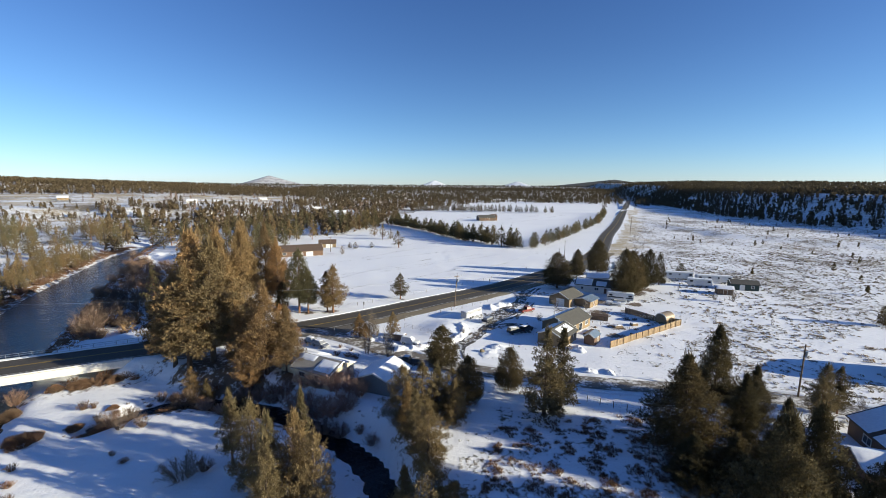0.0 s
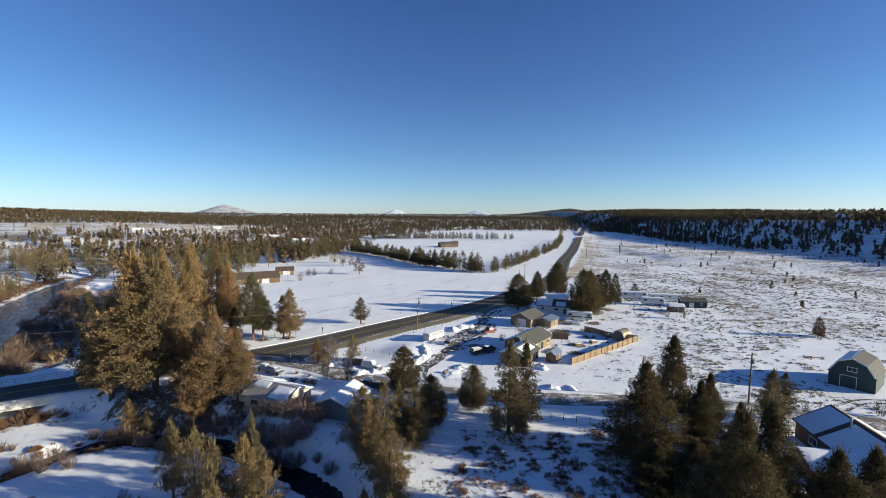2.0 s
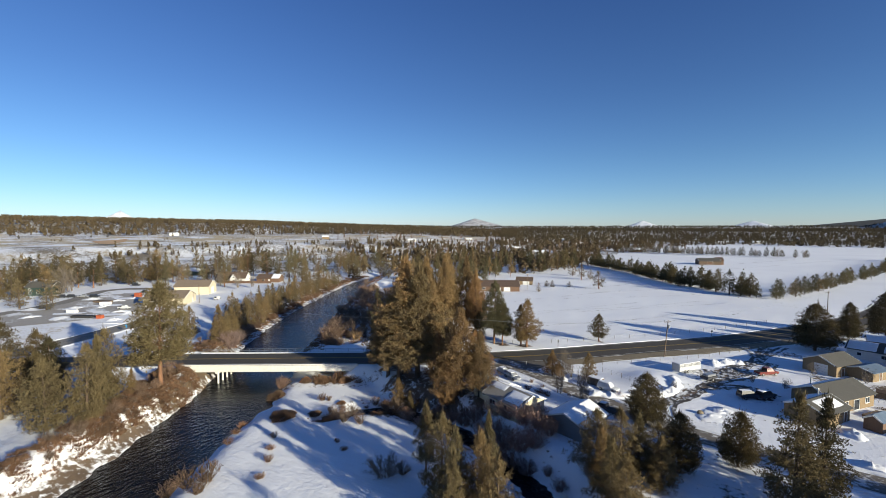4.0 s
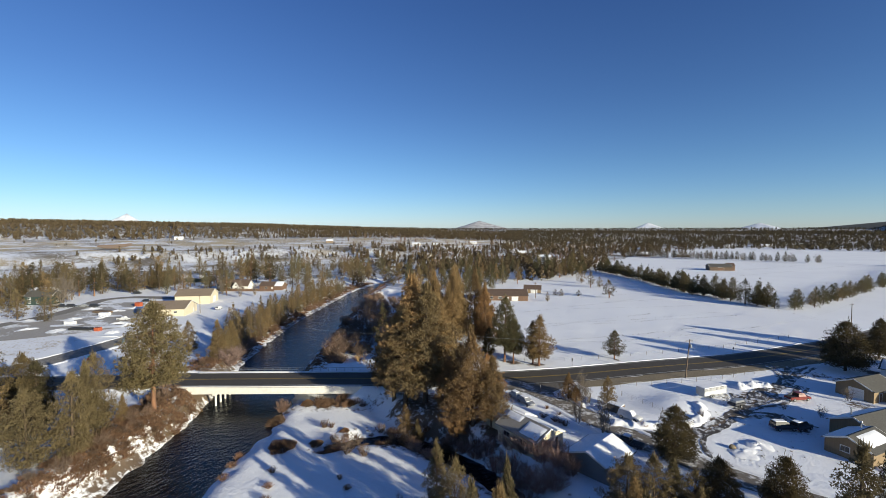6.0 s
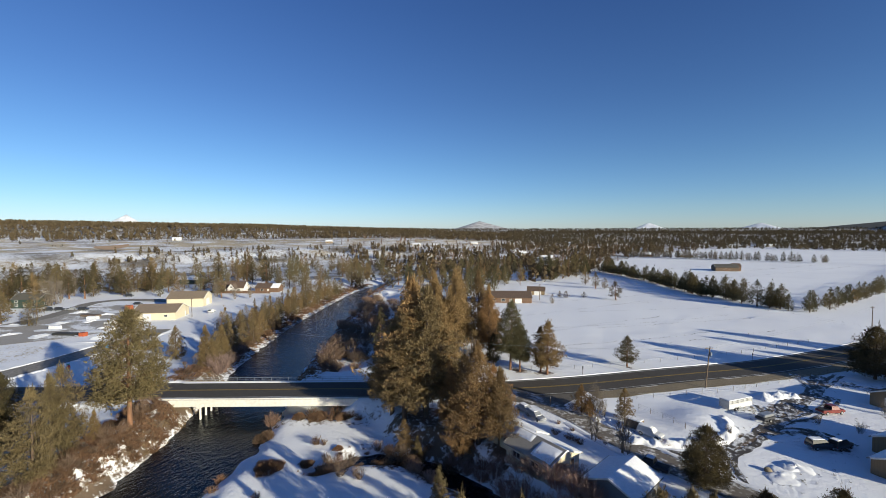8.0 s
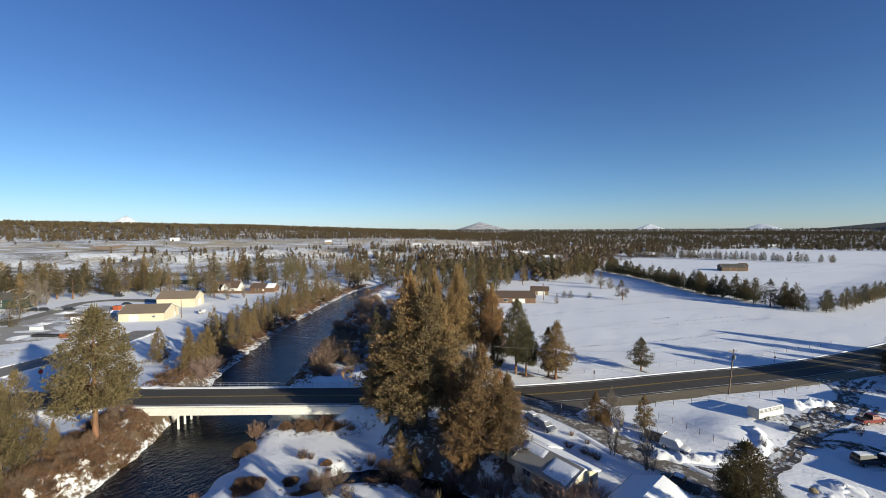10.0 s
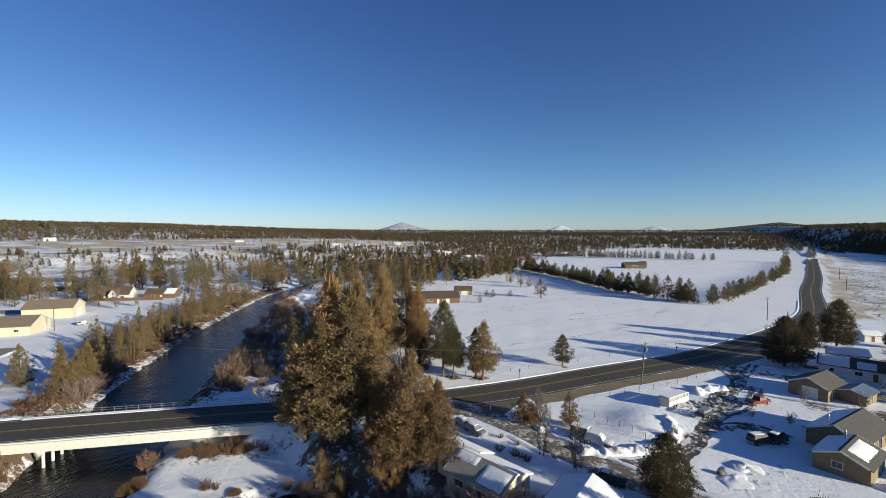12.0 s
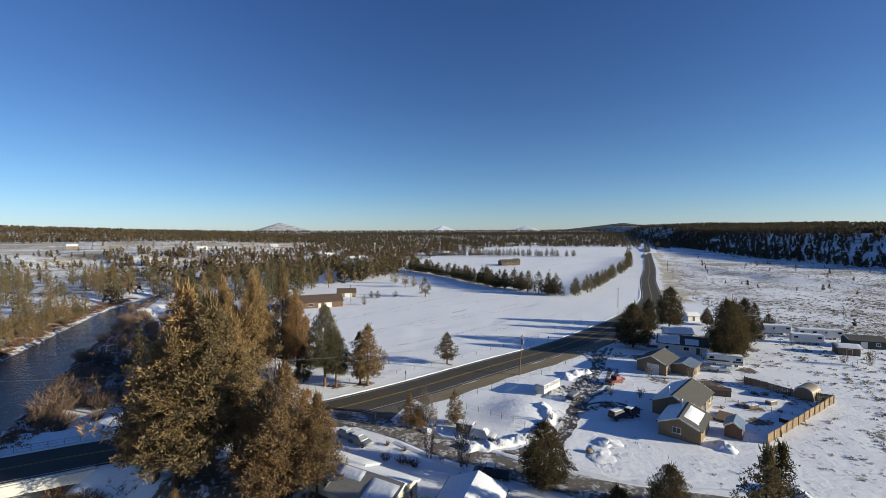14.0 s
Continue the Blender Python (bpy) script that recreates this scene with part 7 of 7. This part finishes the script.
crate(-228, 86.5, 25, 4.2, 1.8, 1.3, CAR_WHITE, "white tank trailer on the cleared lot", "tank")
crate(-238, 103.5, 30, 4.6, 2.0, 1.2, CAR_WHITE, "white snow-covered container on the lot", "container")
crate(-212, 84, 25, 9.0, 2.4, 0.9, BLACK, "black flatbed trailer on the lot", "flatbed_trailer", False)
crate(-204, 86.5, 25, 2.2, 1.8, 1.4, RUST, "orange machine on the lot", "machine", False)
crate(-250, 124, 25, 3.0, 2.0, 2.2, RUST, "orange loader beside the metal shop", "machine", False)
crate(-246, 106, 15, 9.0, 3.0, 1.0, WOOD, "low brown scrap heap on the lot", "scrap_heap", False)
crate(50.2, 106.5, 35, 3.6, 1.8, 0.7, BLACK, "dark raised bed beside the cedar fence", "raised_bed")
crate(52.6, 114.5, 20, 2.0, 1.2, 0.7, NEW_WOOD, "small wooden crate in the snowy yard", "crate")
crate(47.5, 112.8, 20, 2.6, 1.2, 0.6, WOOD, "low scrap pile in the snowy yard", "scrap_heap")
crate(38.7, 107.5, 48, 5.0, 2.4, 0.4, WOOD, "low wooden deck beside the tan house", "deck", False)


# ---- snow piles, banks and tracks ----
def snow_pile(x, y, r, h, seed, label="rounded white heap of ploughed snow"):
    v, f = [(0.0, 0.0, h)], []
    q = np.random.default_rng(seed)
    ph = q.uniform(0, 6.28, 6)
    rings, seg = 7, 22
    for i in range(1, rings + 1):
        s = i / rings
        for j in range(seg):
            a = 6.2832 * j / seg
            k = 1 + 0.22 * math.sin(2 * a + ph[0]) + 0.15 * math.sin(3 * a + ph[1]) + 0.1 * math.sin(5 * a + ph[2])
            z = 0.72 * h * (1 - s ** 1.3) * (1 + 0.5 * math.sin(3 * a + ph[3] + 5 * s) * s) + q.uniform(-0.16, 0.16) * h * (i < rings)
            px, py = r * s * k * math.cos(a), r * s * k * math.sin(a)
            v.append((px, py, (z if i < rings else -0.12) + hz(x + px, y + py) - hz(x, y)))
    for j in range(seg):
        f.append((0, 1 + j, 1 + (j + 1) % seg))
        for i in range(rings - 1):
            a, b = 1 + i * seg + j, 1 + i * seg + (j + 1) % seg
            f.append((a, a + seg, b + seg, b))
    ob = tagged(new("snow_mound", mesh_from("snow_mound", v, f, SNOW, True)), label, "snow mound", "ploughed snow piles")
    ob.location = (x, y, hz(x, y))


PILES = [(31.8, 95.6, 2.0, 1.3), (30.5, 83.6, 1.8, 0.9), (34.5, 82.8, 1.7, 0.8), (13.0, 96.5, 2.2, 0.7), (-18.5, 99.7, 1.4, 0.7), (-24, 103.0, 1.5, 0.8), (41, 124, 1.6, 0.7),
         (-234, 101, 3.4, 1.2), (-205, 97, 3.4, 1.1), (-245, 120, 3.4, 1.1), (-196, 88, 3.0, 1.0), (-253, 81, 3.0, 0.9), (-218, 78, 4.0, 0.9), (-240, 92, 4.5, 0.9), (-262, 108, 4.0, 1.0), (-232, 74, 3.5, 0.8), (-245, 112, 3.5, 0.9), (-212, 98, 3.0, 0.9)]
for i, (x, y, rr_, h) in enumerate(PILES):
    snow_pile(x, y, rr_, h, 300 + i)


def snow_bank(line, off, wide, h, label, seed, step=1.0):
    """Lumpy, broken bank of ploughed snow beside a road."""
    pts = resample(line, step)
    rows = 11
    a = np.linspace(-0.5, 0.5, rows)
    P = np.array([p[:] for p in pts])
    d = np.gradient(P, axis=0)
    d /= np.maximum(np.hypot(d[:, 0], d[:, 1]), 1e-6)[:, None]
    ends = np.minimum(1.0, 0.25 * np.minimum(np.arange(len(P)), len(P) - 1 - np.arange(len(P))))
    width = wide * (1 + 0.3 * wobble(P[:, 0], P[:, 1], 5, seed))
    X = P[:, 0, None] - d[:, 1, None] * (off + a * width[:, None])
    Y = P[:, 1, None] + d[:, 0, None] * (off + a * width[:, None])
    lump = 0.72 + 0.34 * wobble(X, Y, 3.6, seed + 1) + 0.30 * wobble(X, Y, 1.5, seed + 2) + 0.22 * wobble(X, Y, 0.75, seed + 3)
    Z = h * np.maximum(lump, 0.12) * (np.cos(a * math.pi) ** 0.9)[None, :] * ends[:, None]
    v = [(x, y, hz(x, y) + z - (0.12 if k in (0, rows - 1) else 0.0)) for xr, yr, zr in zip(X, Y, Z) for k, (x, y, z) in enumerate(zip(xr, yr, zr))]
    f = [(i * rows + k, (i + 1) * rows + k, (i + 1) * rows + k + 1, i * rows + k + 1) for i in range(len(P) - 1) for k in range(rows - 1)]
    return tagged(new("snow_bank", mesh_from("snow_bank", v, f, SNOW, True)), label, "snow bank", kind="structure")


snow_bank(MAIN[6:16], 6.0, 0.9, 0.2, "low ploughed snow bank along the road", 1)
snow_bank(SIDE[2:], 3.6, 1.6, 0.3, "lumpy snow bank along the side road", 4, 0.8)
snow_bank(SIDE[2:], -3.6, 1.6, 0.32, "lumpy snow bank along the side road", 5, 0.8)
snow_bank(WEST, 5.4, 1.6, 0.4, "snow bank along the west road", 6)
snow_bank(WEST, -5.4, 1.6, 0.4, "snow bank along the west road", 7)
snow_bank(MAIN[0:4], 6.2, 1.4, 0.35, "low ploughed snow bank by the bridge", 8)
snow_bank(MAIN[0:4], -6.2, 1.4, 0.35, "low ploughed snow bank by the bridge", 9)

line3 = lambda pts: [(x, y, 0.0) for x, y in pts]
snow_bank(line3([(-12.0, 93.6), (-8.0, 94.2), (-3.0, 96.4), (1.4, 99.2), (4.2, 103.0), (4.8, 107.0), (4.0, 111.4)]), 0.0, 3.0, 0.85, "jagged ridge of ploughed snow beside the drive", 10, 0.3)
snow_bank(line3([(12.6, 128.0), (15.0, 130.8), (18.0, 133.2), (21.0, 134.4)]), 0.0, 3.4, 1.0, "jagged ridge of ploughed snow beside the yard", 11, 0.3)
snow_bank(line3([(-23, 103.4), (-17, 100.4), (-11.5, 96.8)]), 0.0, 2.0, 0.6, "jagged ridge of ploughed snow along the side road", 12, 0.3)
# bare wet wheel tracks and cleared ground
DRIVE = line3([(-9, 91.2), (-2.5, 92.2), (2.6, 95.4), (6.6, 101), (10.6, 108.7), (14.4, 116.9), (18.6, 127.5), (24.6, 138.9), (29.2, 155)])
for off in (0.95, -0.95):
    strip("wheel_track", MUD, "wet muddy wheel track through snow", "track", DRIVE, off + 0.6, off - 0.6, 0.05, 1.0, True, 0.3)
for bend in ([(10.6, 108.7), (15.5, 112.5), (20.5, 112.9), (24, 110)], [(12.5, 113), (13.0, 119), (12.4, 124)], [(14.4, 116.9), (19.5, 121), (25, 130), (28, 137)], [(16, 121), (16.5, 126), (19, 130.5)],
             [(24.6, 138.9), (25.2, 147), (23.0, 155)], [(21, 133), (28, 146), (34, 158)], [(6.6, 101), (3.5, 93.6), (5, 86)]):
    for off in (0.8, -0.8):
        strip("wheel_track", MUD, "muddy wheel track across the snowy yard", "track", line3(bend), off + 0.42, off - 0.42, 0.06 + 0.004 * bend[0][1] / 100, 1.0, True, 0.22)
for off in (0.85, -0.85):
    strip("wheel_track", MUD, "dark wheel track on the side road", "track", SIDE[3:9], off + 0.4, off - 0.4, 0.065, 1.5, True, 0.15)
    strip("wheel_track", MUD, "wheel track curving through snow to the barn", "track", line3([(76, 68), (84, 72), (90, 74), (97, 73)]), off + 0.25, off - 0.25, 0.05, 1.2, True, 0.1)


def patch(name, poly, material, lift, label, category):
    bm = bmesh.new()
    bm.faces.new([bm.verts.new((x, y, 0)) for x, y in poly])
    bmesh.ops.triangulate(bm, faces=bm.faces)
    for _ in range(4):
        bmesh.ops.subdivide_edges(bm, edges=[e for e in bm.edges if e.calc_length() > 3.0], cuts=1, use_grid_fill=True)
        bmesh.ops.triangulate(bm, faces=bm.faces)
    for vtx in bm.verts:
        vtx.co.z = hz(vtx.co.x, vtx.co.y) + lift
    bmesh.ops.recalc_face_normals(bm, faces=bm.faces)
    for fc in bm.faces:
        if fc.normal.z < 0:
            fc.normal_flip()
    return tagged(part(name, bm, material), label, category, kind="structure")


patch("junction_apron", [(-50, 101.5), (-41, 105), (-31, 112), (-22, 116.5), (-24, 110), (-26.5, 102.5), (-33, 100.5), (-40, 100.8)], OLD_ASPHALT, 0.045, "asphalt apron where the side road joins", "road")
patch("cleared_lot", LOT, LOT_TOP, 0.10, "cleared asphalt lot between snow patches", "pavement")
for x, y, a, b in ((-236, 102, 9, 3), (-227, 85.5, 8, 2.4), (-252, 80, 9, 3), (-262, 72, 8, 2), (-206, 94, 9, 2.6), (-246, 121, 10, 4), (-275, 121, 9, 3), (-195, 79, 14, 2.5)):
    v = [(0, 0, 0.32)] + [(a * (1 + 0.2 * math.sin(3 * t + x)) * math.cos(t) * 0.8 - b * math.sin(t) * 0.5, a * 0.6 * math.cos(t) + b * math.sin(t), -0.05) for t in np.linspace(0, 6.28, 19)[:-1]]
    ob = tagged(new("snow_patch", mesh_from("snow_patch", v, [(0, 1 + k, 1 + (k + 1) % 18) for k in range(18)], SNOW, True)), "flat patch of leftover snow on the lot", "snow patch")
    ob.location = (x, y, hz(x, y) + 0.1)

patch("sandy_cut", [(-722, 316), (-719, 323), (-742, 352), (-790, 380), (-819, 394), (-812, 376), (-790, 356), (-815, 342), (-775, 325)], SAND, 0.6, "bare orange sand cut in the snowy terrace", "ground")
for x, y, rot, L, wall, roof in ((-420, 930, 20, 16, WHITE, SHINGLE), (-360, 980, -15, 14, TAN, BROWN_SHINGLE), (-160, 900, 10, 15, WHITE, BROWN_SHINGLE), (-60, 860, 30, 13, WHITE, SHINGLE), (40, 1120, -10, 22, CREAM, TIN), (-230, 690, 15, 14, BROWN, SHINGLE), (-130, 640, -20, 13, WHITE, SHINGLE),
                                 (150, 1150, 5, 18, WHITE, SHINGLE), (-110, 1080, 25, 15, CREAM, BROWN_SHINGLE), (-330, 560, 10, 13, WHITE, SHINGLE)):
    house(x, y, rot, L, 9, 3.0, 5.4, wall, roof, "farmhouse under snow among distant junipers", [(Wn, "s", -3, 1.0, 1.8, 1.2), (Wn, "s", 2, 1.0, 1.8, 1.2)], [("s", -1, 1, 0, 1), ("n", -1, 1, 0, 1)])
board_fence([(-104.5, 36.0), (-109.8, 41.8)], 1.8, WOOD, "weathered brown board fence among junipers")


def boat(x, y, rot):
    ob = base("boat", pose(x, y, hz(x, y) + 0.35, 0, 0, rot), "white motorboat on a trailer beside the motorhome", "boat")
    bm = bmesh.new()
    rows = []
    for u, w, keel in ((-2.6, 0.95, 0.0), (-1.2, 1.05, -0.05), (0.4, 1.0, -0.02), (1.8, 0.7, 0.12), (2.7, 0.28, 0.4), (3.1, 0.04, 0.62)):
        rows.append([bm.verts.new((u, s * w * k, z)) for s, k, z in ((1, 1.0, 0.85), (1, 0.86, 0.3 + keel * 0.5), (1, 0.05, keel), (-1, 0.05, keel), (-1, 0.86, 0.3 + keel * 0.5), (-1, 1.0, 0.85))])
    for a, b in zip(rows[:-1], rows[1:]):
        for k in range(5):
            bm.faces.new((a[k], b[k], b[k + 1], a[k + 1]))
    bm.faces.new(rows[0])
    part("hull", bm, CAR_WHITE, ob)
    part("snow_cover", box(-0.2, 0, 0.88, 4.4, 1.5, 0.18, 0.07), SNOW, ob, "snow lying in the boat")
    part("windscreen", box(0.9, 0, 1.1, 0.1, 1.2, 0.36, 0.03), CAR_DARK, ob, "dark windscreen")
    part("trailer_frame", box(-0.4, 0, -0.08, 5.0, 0.9, 0.12, 0.03), STEEL, ob)
    for s in (1, -1):
        wheel(ob, -0.9, s * 0.85, 0.3)


def boulder(x, y, r, seed):
    q = np.random.default_rng(seed)
    bm = bmesh.new()
    bmesh.ops.create_icosphere(bm, subdivisions=2, radius=r)
    for vtx in bm.verts:
        vtx.co *= q.uniform(0.8, 1.15)
        vtx.co.z *= 0.75
    ob = tagged(part("boulder", bm, GRAVEL), "brown boulder half buried in snow on the lawn", "boulder")
    ob.location = (x, y, hz(x, y) + 0.3 * r)


boat(54.6, 135.2, -24)
boulder(8.8, 93.2, 0.6, 5)
snow_pile(10.4, 92.4, 2.8, 0.4, 340)
crate(-11.4, 99.8, -20, 3.2, 1.8, 1.6, WOOD, "weathered box trailer behind the white car", "box_trailer")
for x, y, rot, paint, text in ((-32.3, 96.6, -35, CAR_SILVER, "pale blue-grey car under snow beside the junction"), (-29.6, 94.6, -35, CAR_SILVER, "snow-dusted car beside the cream house")):
    car(x, y, rot, paint, "sedan", text, True)

for x, y, s in ((47.8, 122.4, 0.9), (46.2, 122.8, 0.7), (52.7, 120.2, 0.8), (55.0, 119.6, 0.8), (41.0, 112.0, 0.6), (37.0, 116.5, 0.6), (51.5, 110.5, 0.6), (56.5, 114.5, 0.5)):
    shrub("red", x, y, s, 0.55, "low brown brush heaps in the fenced yard")
